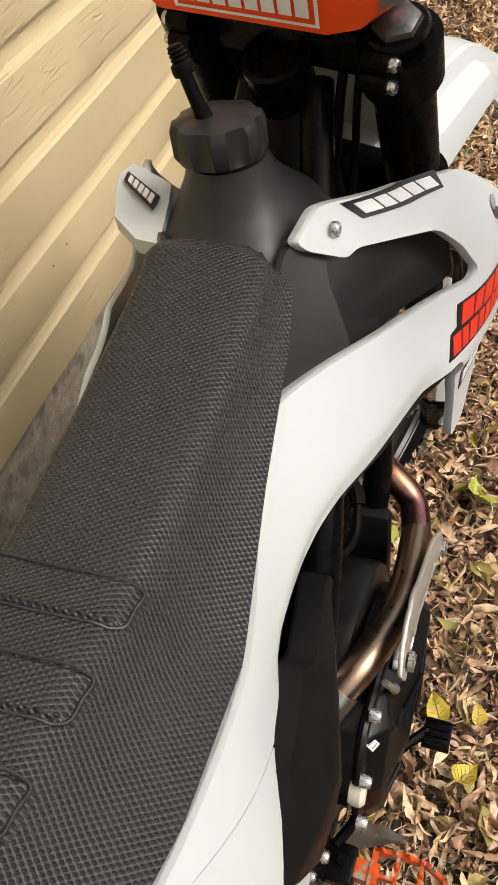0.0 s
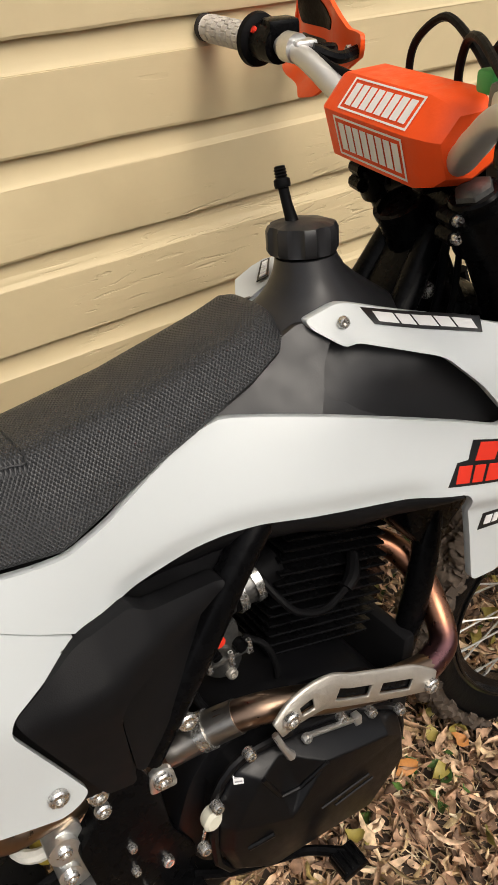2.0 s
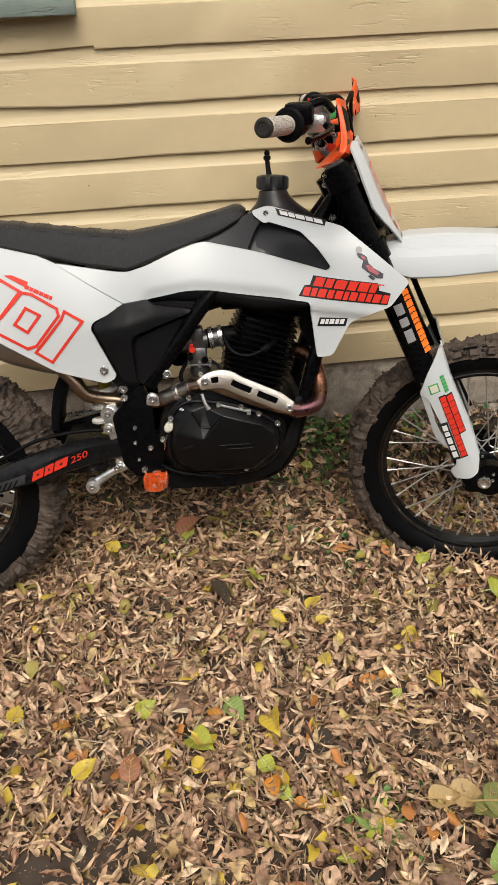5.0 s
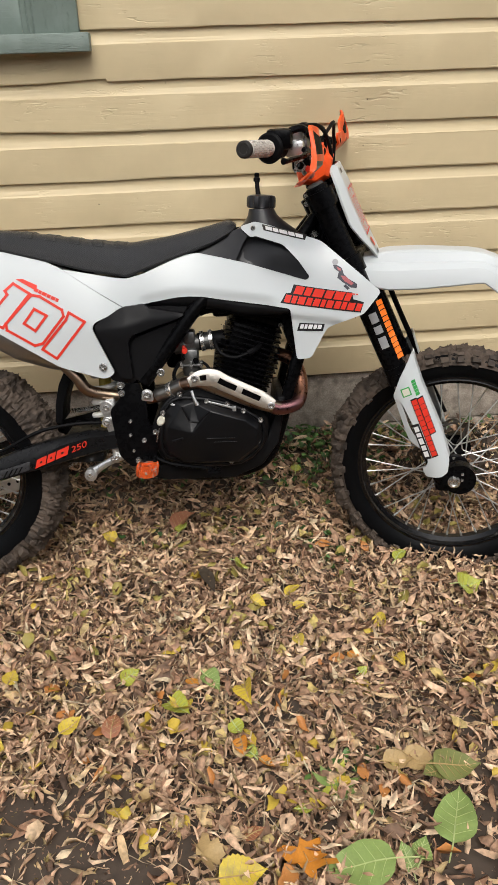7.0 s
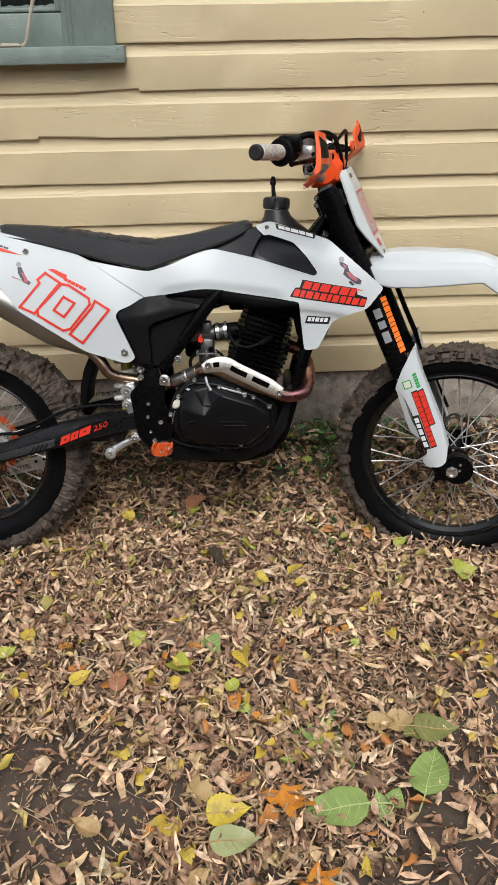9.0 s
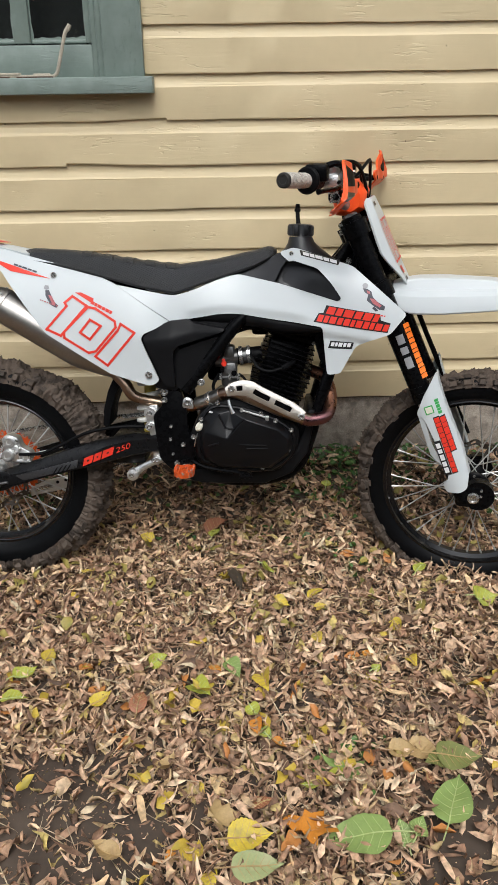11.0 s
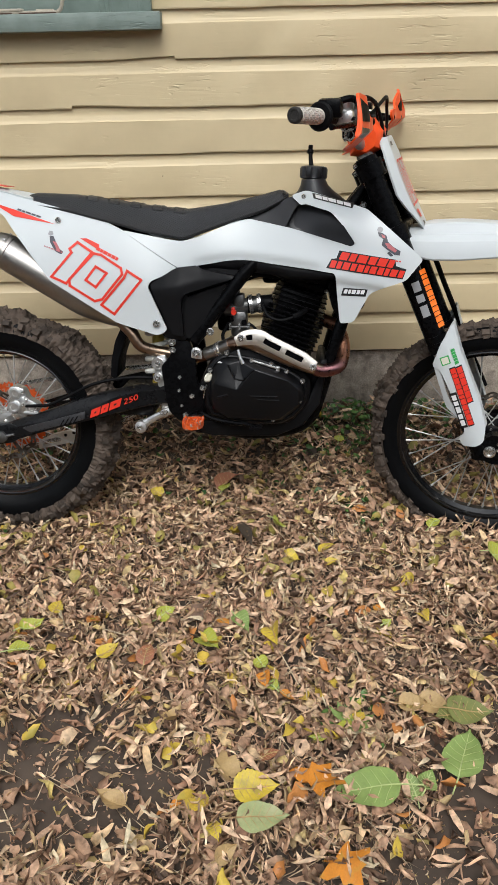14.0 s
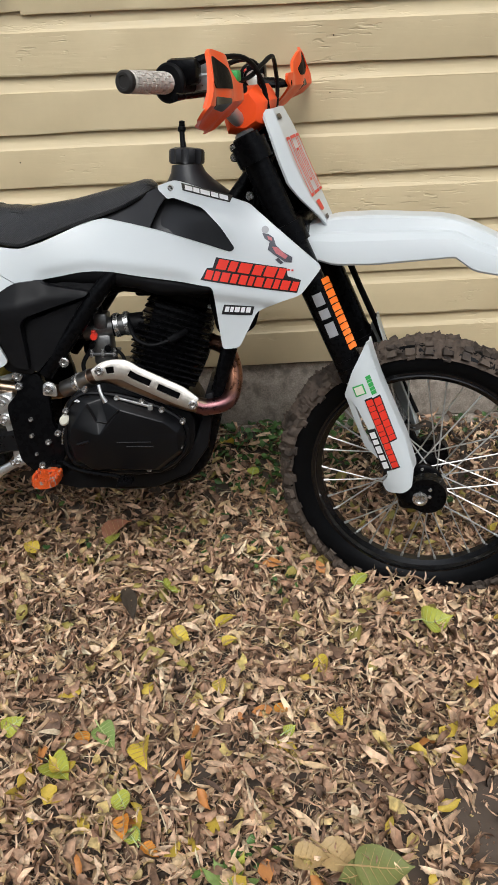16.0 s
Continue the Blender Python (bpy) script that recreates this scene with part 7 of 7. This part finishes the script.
BROWN_LEAF = leaf_colours("dry_brown_leaf", [(0.0, (0.070, 0.041, 0.026)), (1.0, (0.660, 0.560, 0.370)), (0.10, (0.210, 0.119, 0.070)), (0.24, (0.419, 0.251, 0.150)), (0.38, (0.726, 0.494, 0.321)), (0.52, (0.475, 0.305, 0.188)), (0.66, (0.850, 0.629, 0.421)), (0.80, (0.615, 0.426, 0.227)), (0.86, (0.306, 0.223, 0.108)), (0.92, (0.699, 0.447, 0.289))])
FLAKE_LEAF = leaf_colours("crumpled_brown_leaf", [(0.0, (0.112, 0.067, 0.042)), (1.0, (0.697, 0.475, 0.301)), (0.2, (0.269, 0.157, 0.096)), (0.4, (0.472, 0.292, 0.180)), (0.6, (0.337, 0.184, 0.111)), (0.75, (0.584, 0.410, 0.261)), (0.9, (0.505, 0.389, 0.121))])
STALK = leaf_colours("dry_stalk", [(0.0, (0.34, 0.25, 0.15)), (1.0, (0.66, 0.54, 0.36))])
WEED = leaf_colours("green_weed", [(0.0, (0.035, 0.09, 0.02)), (1.0, (0.10, 0.20, 0.04))], 0.5)


def scatter_leaves(name, places, size, rng, mat, width=(0.16, 0.29), curl=1.0, crumple=0.11):
    """Long narrow curled leaves, each its own small mesh island, joined into one object."""
    n = len(places)
    st = np.array([0.0, 0.22, 0.5, 0.78, 1.0])
    wd = np.array([0.06, 0.80, 1.0, 0.62, 0.04])
    L = rng.uniform(size[0], size[1], n)
    W = L * rng.uniform(width[0], width[1], n) / 2
    fold = rng.uniform(-1.45, 1.45, n) * curl
    bend = rng.normal(0, 2.6, n) * curl
    twist = rng.normal(0, 1.5, n) * curl
    s = st - 0.5
    v = np.zeros((n, 5, 3, 3))
    for i in range(5):
        a = bend * s[i]
        cx = np.where(np.abs(bend) > 1e-3, np.sin(a) / np.where(np.abs(bend) > 1e-3, bend, 1), s[i]) * L
        cz = np.where(np.abs(bend) > 1e-3, (1 - np.cos(a)) / np.where(np.abs(bend) > 1e-3, bend, 1), 0) * L
        for k, side in enumerate((-1, 0, 1)):
            wy, wz = side * W * wd[i] * np.cos(fold), abs(side) * W * wd[i] * np.sin(fold)
            tw = twist * s[i] * 1.6
            v[:, i, k, 0] = cx
            v[:, i, k, 1] = wy * np.cos(tw) - wz * np.sin(tw) + 0.10 * W * np.sin(i * 2.1 + L * 900)
            v[:, i, k, 2] = cz + wy * np.sin(tw) + wz * np.cos(tw)
    v += rng.normal(0, 1, v.shape) * (crumple * W)[:, None, None, None]
    yaw, pitch, roll = rng.uniform(0, 2 * np.pi, n), rng.normal(0, 0.38, n), rng.normal(0, 0.6, n)
    flip = np.where(rng.uniform(0, 1, n) < 0.5, 0, np.pi)
    roll = roll + flip
    def spin(a, i, j):
        c, q = np.cos(a)[:, None, None], np.sin(a)[:, None, None]
        p, r = v[..., i].copy(), v[..., j].copy()
        v[..., i], v[..., j] = c * p - q * r, q * p + c * r
    spin(roll, 1, 2)
    spin(pitch, 2, 0)
    spin(yaw, 0, 1)
    v += np.array(places)[:, None, None, :]
    quads = np.array([(i * 3 + k, i * 3 + k + 1, i * 3 + k + 4, i * 3 + k + 3) for i in range(4) for k in range(2)])
    faces = (quads[None] + (np.arange(n) * 15)[:, None, None]).reshape(-1, 4)
    me = bpy.data.meshes.new(name)
    me.from_pydata(v.reshape(-1, 3).tolist(), [], faces.tolist())
    me.polygons.foreach_set("use_smooth", np.ones(len(faces), dtype=bool))
    me.materials.append(mat)
    return new(name, me)


def cover(x, y):
    """How much of the earth the leaves hide."""
    c = 1.0 - 0.5 * ease((y + 0.30) / 0.16)
    if y < -1.12:
        q = noise.noise((x * 2.6, y * 2.6, 0.5)) + 0.6 * noise.noise((x * 6.0, y * 6.0, 4.5))
        c = max(0.15, min(1.0, 0.88 + 1.25 * q + (y + 1.12) * 0.95))
    ragged = 0.35 * noise.noise((x * 1.3, y * 1.3, 8.5))
    return c * ease((x + 3.0) / 1.1 + ragged) * ease((6.5 - x) / 1.5 + ragged) * ease((y + 3.2) / 0.9 + ragged)


def litter_places(rng, count, x0, x1, y0, y1, high):
    out = []
    while len(out) < count:
        x, y = rng.uniform(x0, x1), rng.uniform(y0, y1)
        if rng.uniform() < cover(x, y):
            out.append((x, y, ground_height(x, y) + 0.003 + high * rng.uniform() ** 1.6))
    return out


rng = np.random.default_rng(11)
near = litter_places(rng, 29500, -1.5, 2.5, -1.95, 0.0, 0.045)
tagged(scatter_leaves("leaf_litter", near, (0.030, 0.080), rng, BROWN_LEAF), "dry curled brown and tan leaves covering the earth", "leaves", kind="stuff")
far = litter_places(rng, 15000, 2.5, 6.5, -3.2, 0.0, 0.03) + litter_places(rng, 5500, -3.0, -1.5, -3.2, 0.0, 0.03) + litter_places(rng, 3500, -1.5, 2.5, -3.2, -1.95, 0.02)
tagged(scatter_leaves("leaf_litter", far, (0.045, 0.095), rng, BROWN_LEAF), "dry brown leaves covering the earth beyond the bike", "leaves", kind="stuff")
flakes = litter_places(rng, 9000, -1.4, 2.4, -1.95, 0.0, 0.042)
tagged(scatter_leaves("crumpled_leaves", flakes, (0.030, 0.060), rng, FLAKE_LEAF, (0.40, 0.70), 1.15, 0.17), "crumpled broad brown leaves among the litter", "leaves", kind="stuff")
small = litter_places(rng, 12000, -1.3, 2.4, -1.9, 0.0, 0.012)
tagged(scatter_leaves("leaf_crumbs", small, (0.010, 0.032), rng, BROWN_LEAF, (0.25, 0.5)), "broken bits of dry leaf on the earth", "leaves", kind="stuff")
grit = []
while len(grit) < 9000:
    x, y = rng.uniform(-1.3, 2.3), rng.uniform(-1.95, -1.05)
    grit.append((x, y, ground_height(x, y) + 0.001))
tagged(scatter_leaves("grit", grit, (0.003, 0.010), rng, FLAKE_LEAF, (0.5, 0.9), 1.0, 0.25), "grit and crumbs of earth and leaf on the bare ground", "grit", kind="stuff")
curled = []
while len(curled) < 420:
    x, y = rng.uniform(-1.3, 2.3), rng.uniform(-1.95, -1.08)
    curled.append((x, y, ground_height(x, y) + 0.008 + 0.012 * rng.uniform()))
tagged(scatter_leaves("curled_leaves", curled, (0.055, 0.105), rng, FLAKE_LEAF, (0.26, 0.46), 1.5, 0.13), "large curled brown leaves lying on the bare earth", "leaves", kind="stuff")
stalks = litter_places(rng, 4200, -1.4, 2.4, -1.9, 0.0, 0.035)
tagged(scatter_leaves("dry_stalks", stalks, (0.05, 0.14), rng, STALK, (0.018, 0.03), 0.5, 0.0), "thin dry leaf stalks among the litter", "stalks", kind="stuff")


def weed_places():
    r = random.Random(5)
    out = []
    for x, y, n, spread in ((1.00, -0.12, 150, 0.14), (1.22, -0.12, 170, 0.16), (0.80, -0.08, 60, 0.12), (0.55, -0.10, 40, 0.14), (1.02, -0.50, 34, 0.07), (0.86, -0.40, 14, 0.05), (1.10, -0.60, 12, 0.05), (-0.62, -0.14, 150, 0.20), (-0.30, -0.10, 70, 0.14), (-0.25, -0.62, 24, 0.07), (0.10, -0.20, 40, 0.10), (-0.45, -0.30, 20, 0.08), (0.98, -1.36, 16, 0.05), (0.55, -0.42, 12, 0.06), (1.75, -0.10, 70, 0.25), (2.4, -0.3, 90, 0.4), (3.2, -0.8, 120, 0.6)):
        for _ in range(n):
            a, b = r.gauss(x, spread), min(-0.01, r.gauss(y, spread * 0.6))
            out.append((a, b, ground_height(a, b) + 0.012 + 0.03 * r.random()))
    return out


def ivy_places():
    r = random.Random(8)
    out = []
    for x, n, reach in ((0.84, 60, 0.12), (1.06, 150, 0.18), (1.22, 120, 0.16), (1.40, 60, 0.14), (0.35, 30, 0.12), (-0.45, 160, 0.3), (-0.8, 120, 0.4), (1.9, 60, 0.3)):
        for _ in range(n):
            a, b = r.gauss(x, reach * 0.5), -0.012 - abs(r.gauss(0, 0.09))
            out.append((a, b, ground_height(a, b) + 0.015 + 0.05 * r.random()))
    return out


tagged(scatter_leaves("weeds", ivy_places()[::2], (0.018, 0.036), rng, WEED, (0.6, 0.85), 0.5, 0.06), "leafy green weeds along the foot of the foundation", "weeds", kind="stuff")
tagged(scatter_leaves("weeds", weed_places(), (0.018, 0.034), rng, WEED, (0.55, 0.8), 0.5, 0.05), "small green weeds growing by the foundation", "weeds", kind="stuff")

def leaf_paint(name, colour, edge, rough=0.55):
    return material(name, colour, rough, vary=0.18, scale=30, grain=0.3, grain_scale=120, second=edge, second_scale=26, second_at=(0.55, 0.72))


LEAF_YELLOW = leaf_paint("yellow_leaf", (0.56, 0.42, 0.045), (0.33, 0.27, 0.07))
LEAF_LIME = leaf_paint("lime_leaf", (0.36, 0.37, 0.05), (0.44, 0.38, 0.07))
LEAF_GREEN = leaf_paint("green_leaf", (0.215, 0.295, 0.085), (0.25, 0.33, 0.095))
LEAF_RIB = leaf_paint("pale_leaf_rib", (0.42, 0.48, 0.20), (0.36, 0.42, 0.18))
LEAF_OLIVE = leaf_paint("olive_leaf", (0.17, 0.185, 0.055), (0.22, 0.20, 0.09))
LEAF_PALE = leaf_paint("pale_green_leaf", (0.30, 0.33, 0.15), (0.37, 0.36, 0.19))
LEAF_ORANGE = leaf_paint("orange_leaf", (0.58, 0.22, 0.025), (0.45, 0.28, 0.05))
LEAF_TAN = leaf_paint("tan_leaf", (0.42, 0.29, 0.13), (0.30, 0.19, 0.10))
LEAF_RUST = leaf_paint("rust_leaf", (0.30, 0.12, 0.06), (0.20, 0.10, 0.06))
LEAF_DARK = leaf_paint("dark_leaf", (0.060, 0.045, 0.032), (0.085, 0.062, 0.04))


ochre = litter_places(rng, 170, -0.7, 1.7, -0.95, -0.02, 0.012)
ochre = [(x, y, z + 0.034) for x, y, z in ochre]
tagged(scatter_leaves("ochre_leaves", ochre, (0.030, 0.060), rng, leaf_paint("ochre_leaf", (0.30, 0.24, 0.06), (0.22, 0.24, 0.07)), (0.45, 0.75), 0.7, 0.08), "dull yellow leaves mixed into the litter", "leaves", kind="stuff")
bright = [(x, y, z + 0.030) for x, y, z in litter_places(rng, 60, -0.7, 1.9, -1.75, -0.5, 0.012) + litter_places(rng, 110, -0.5, 1.9, -1.8, -1.0, 0.010)]
tagged(scatter_leaves("yellow_leaves", bright[::3] + bright[1::3], (0.028, 0.060), rng, leaf_paint("golden_leaf", (0.52, 0.37, 0.05), (0.40, 0.33, 0.07)), (0.45, 0.75), 0.6, 0.08), "small yellow leaves strewn over the litter", "leaves", kind="stuff")
tagged(scatter_leaves("orange_leaves", bright[2::3], (0.028, 0.055), rng, leaf_paint("amber_leaf", (0.46, 0.19, 0.05), (0.36, 0.14, 0.06)), (0.45, 0.75), 0.7, 0.08), "small orange leaves strewn over the litter", "leaves", kind="stuff")


# single leaves that stand out
def crease(r):
    """How far the halves of a leaf fold up from its midrib."""
    return 0.12 + 0.75 * (r * 3.7 % 1.0) ** 1.5


def ovate(length, width, teeth, curl, r):
    """A broad leaf: toothed margin, folded along the midrib, edges curled."""
    bm = bmesh.new()
    n = 20
    rows = []
    for i in range(n + 1):
        t = i / n
        w = width / 2 * (math.sin(math.pi * min(1.0, t * 1.02) ** 0.62) ** 0.8 if 0 < t < 0.97 else 0.03)
        w *= (1 + teeth * (1 if i % 2 else -1) * 0.5) * (1 - 0.35 * max(0.0, t - 0.72) / 0.28)
        z = curl * length * (t - 0.5) ** 2
        row = []
        for k in (-1, -0.5, 0, 0.5, 1):
            lift = abs(k) * w * crease(r) + 0.05 * length * (0.4 * math.sin(7 * t + 3 * k + r) + 0.25 * abs(k) * math.sin(19 * t + r))
            row.append(bm.verts.new(((t - 0.5) * length, k * w, z + lift)))
        rows.append(row)
    for a, b in zip(rows, rows[1:]):
        for k in range(4):
            bm.faces.new((a[k], a[k + 1], b[k + 1], b[k]))
    return bm


def leaf_ribs(length, width, curl, r):
    """The midrib with its stalk, and side veins, a little proud of the blade."""
    def at(t, k):
        w = width / 2 * math.sin(math.pi * min(1.0, t * 1.02) ** 0.62) ** 0.8 if 0 < t < 0.97 else 0.0
        return Vector(((t - 0.5) * length, k * w, curl * length * (t - 0.5) ** 2 + abs(k) * w * crease(r) + 0.05 * length * (0.4 * math.sin(7 * t + 3 * k + r) + 0.25 * abs(k) * math.sin(19 * t + r)) + 0.0008))
    bits = [tube([at(0.0, 0) + Vector((-0.30 * length, 0.03 * length, -0.004))] + [at(q / 10, 0) for q in range(10)], [0.0016] * 4 + [0.0012] * 4 + [0.0007] * 3, 5)]
    for t in (0.12, 0.26, 0.40, 0.54, 0.68):
        for s in (-1, 1):
            bits.append(tube([at(t, 0), at(t + 0.07, s * 0.45), at(t + 0.13, s * 0.85)], [0.0007, 0.0005, 0.0003], 4))
    return join(*bits)


def maple(size, r):
    """A lobed leaf."""
    bm = bmesh.new()
    c = bm.verts.new((0, 0, 0.004))
    ring, mid = [], []
    pts = [(0, 1.0), (0.12, 0.62), (0.22, 0.72), (0.30, 0.45), (0.42, 0.85), (0.50, 0.95), (0.56, 0.60), (0.66, 0.42), (0.76, 0.62), (0.84, 0.40), (0.94, 0.26)]
    prof = [(a * 165, q) for a, q in pts] + [(360 - a * 165, q) for a, q in pts[:0:-1]]
    for a, q in prof:
        t = radians(a)
        z = 0.010 * math.sin(3 * t + r) + 0.006 * q
        ring.append(bm.verts.new((size * q * math.cos(t), size * q * math.sin(t), z + 0.004)))
        mid.append(bm.verts.new((size * q * 0.5 * math.cos(t), size * q * 0.5 * math.sin(t), z * 0.4 + 0.004)))
    m = len(ring)
    for k in range(m):
        bm.faces.new((mid[k], ring[k], ring[(k + 1) % m], mid[(k + 1) % m]))
        bm.faces.new((c, mid[k], mid[(k + 1) % m]))
    return bm


LEAVES = {
    "y": [(0.957, -0.76, 0.05, 26), (0.965, -0.83, 0.035, 10), (0.229, -1.0, 0.05, 80), (0.393, -1.172, 0.055, 40), (0.794, -1.122, 0.065, -82), (0.635, -1.15, 0.06, 140), (0.747, -1.563, 0.085, 3), (0.499, -1.395, 0.05, 130), (0.271, -0.614, 0.05, 60), (1.18, -1.053, 0.045, -74), (1.17, -0.919, 0.05, -80), (0.648, -1.596, 0.04, 85), (0.669, -1.654, 0.045, -73), (0.912, -1.437, 0.042, 8), (0.944, -0.965, 0.04, -78), (-0.188, -0.791, 0.055, 30), (-0.073, -1.071, 0.05, 70), (0.429, -0.422, 0.05, 150), (0.98, -0.10, 0.05, 40), (-0.468, -0.313, 0.05, 10), (1.52, -1.05, 0.05, 20), (1.72, -0.42, 0.05, 10), (2.2, -0.7, 0.06, 60), (0.854, -0.818, 0.05, -42)],
    "l": [(1.442, -0.787, 0.085, 20), (0.186, -1.075, 0.06, 30), (0.175, -1.152, 0.062, 10), (0.519, -1.032, 0.05, 20), (0.821, -0.646, 0.055, 10), (0.878, -1.436, 0.038, 178), (0.767, -1.233, 0.045, -68), (0.636, -1.153, 0.07, -48), (-0.291, -0.645, 0.045, 90), (1.08, -1.082, 0.03, 39), (0.66, -0.42, 0.05, 60), (1.05, -0.2, 0.045, 80), (1.66, -0.92, 0.06, 70), (1.30, -0.62, 0.05, 40), (1.95, -0.5, 0.06, 10), (0.783, -1.289, 0.035, 120)],
    "g": [(1.054, -1.559, 0.05, 106), (1.084, -1.551, 0.05, 63), (0.715, -1.075, 0.055, -51), (0.791, -1.292, 0.03, -44)],
    "G": [(0.957, -1.577, 0.118, 177), (1.174, -1.486, 0.112, 66)],
    "v": [(1.213, -1.374, 0.085, -2), (1.165, -1.385, 0.06, 200)],
    "P": [(0.031, -1.19, 0.085, 140), (0.759, -1.639, 0.085, 6)],
    "o": [(0.863, -1.556, 0.092, 56), (0.899, -1.722, 0.08, -58), (0.905, -0.13, 0.06, 20), (0.771, -1.278, 0.045, -83), (0.819, -1.316, 0.035, -36), (0.67, -1.077, 0.04, -63), (1.07, -1.033, 0.035, -55), (0.60, -1.60, 0.04, 20)],
    "t": [(0.572, -1.376, 0.055, 60), (0.46, -1.585, 0.06, 160), (1.10, -1.345, 0.06, -19), (1.147, -1.347, 0.075, -39), (0.69, -1.70, 0.045, 34)],
    "m": [(0.673, -1.514, 0.075, 4)],
    "d": [(0.725, -0.685, 0.11, -76)],
    "r": [(0.664, -0.375, 0.085, 40), (0.485, -1.177, 0.06, 80), (0.775, -1.479, 0.045, 15), (1.138, -1.426, 0.03, -31)],
}
KINDS = {"y": (LEAF_YELLOW, "fallen yellow leaf lying on the litter", 0.72), "l": (LEAF_LIME, "fallen yellow-green leaf lying on the litter", 0.74), "g": (LEAF_GREEN, "small fresh green leaf on the earth", 0.78), "G": (LEAF_GREEN, "large broad green leaf on the earth", 0.62), "v": (LEAF_OLIVE, "dull olive-green leaf on the earth", 0.75), "P": (LEAF_PALE, "pale grey-green leaf lying underside up", 0.6), "o": (LEAF_ORANGE, "fallen orange leaf on the earth", 0.7), "t": (LEAF_TAN, "tan broad leaf on the litter", 0.7), "m": (LEAF_TAN, "pale lobed leaf on the earth", 0.7), "d": (LEAF_DARK, "dark wet leaf pressed on the litter", 0.30), "r": (LEAF_RUST, "rust-brown crumpled leaf on the litter", 0.7)}
lr = random.Random(21)
for kind, x, y, size, turn_z in [(k, *leaf) for k, rows in LEAVES.items() for leaf in rows]:
    mat, label, ratio = KINDS[kind]
    ribs = None
    if kind in "om" and size > 0.045:
        bm = maple(size * 0.75, lr.random() * 6)
    else:
        curl, seed = lr.uniform(-0.9, 1.4) * (0.2 if kind in "GPv" else 1.0), 0.0 if kind in "GPv" else lr.random() * 6
        size *= 1.2 if kind in "GPvd" else 1.08
        bm = ovate(size, size * ratio, 0.09 if kind not in "dGPv" else 0.02, curl, seed)
        if kind != "d":
            ribs = leaf_ribs(size, size * ratio, curl, seed)
    place = (Matrix.Translation((x, y, ground_height(x, y) + (0.050 if kind in "GPv" else 0.046 if y > -1.3 else 0.036))) @ Euler((lr.gauss(0, 0.10 if kind in "GPv" else 0.30), lr.gauss(0, 0.10 if kind in "GPv" else 0.26), radians(turn_z))).to_matrix().to_4x4())
    bm.transform(place)
    leaf = part("leaf", bm, mat, None, "", 60)
    if ribs:
        ribs.transform(place)
        part("leaf_rib", ribs, LEAF_RIB if kind in "Ggl" else LEAF_TAN, leaf)
    tagged(leaf, label, "leaf", group="fallen coloured leaves")

# a small green plant that grows out of the bare earth
plant = tagged(new("weed_plant"), "small green weed with a ring of leaves on bare earth", "weed")
plant.matrix_world = Matrix.Translation((0.957, -1.380, ground_height(0.957, -1.380)))
for k in range(7):
    blade = ovate(0.058 if k % 2 else 0.046, 0.024, 0.04, 0.9, k * 1.3)
    blade.transform(Matrix.Rotation(radians(52 * k + 11 * (k % 3)), 4, "Z") @ Matrix.Translation((0.030, 0, 0.030)) @ Matrix.Rotation(radians(-16), 4, "Y"))
    part("blade", blade, LEAF_LIME if k in (1, 4) else LEAF_GREEN, plant)
part("stem", lathe([(0, -0.012), (0.005, -0.010), (0.004, 0.016), (0, 0.024)], 8), LEAF_GREEN, plant)
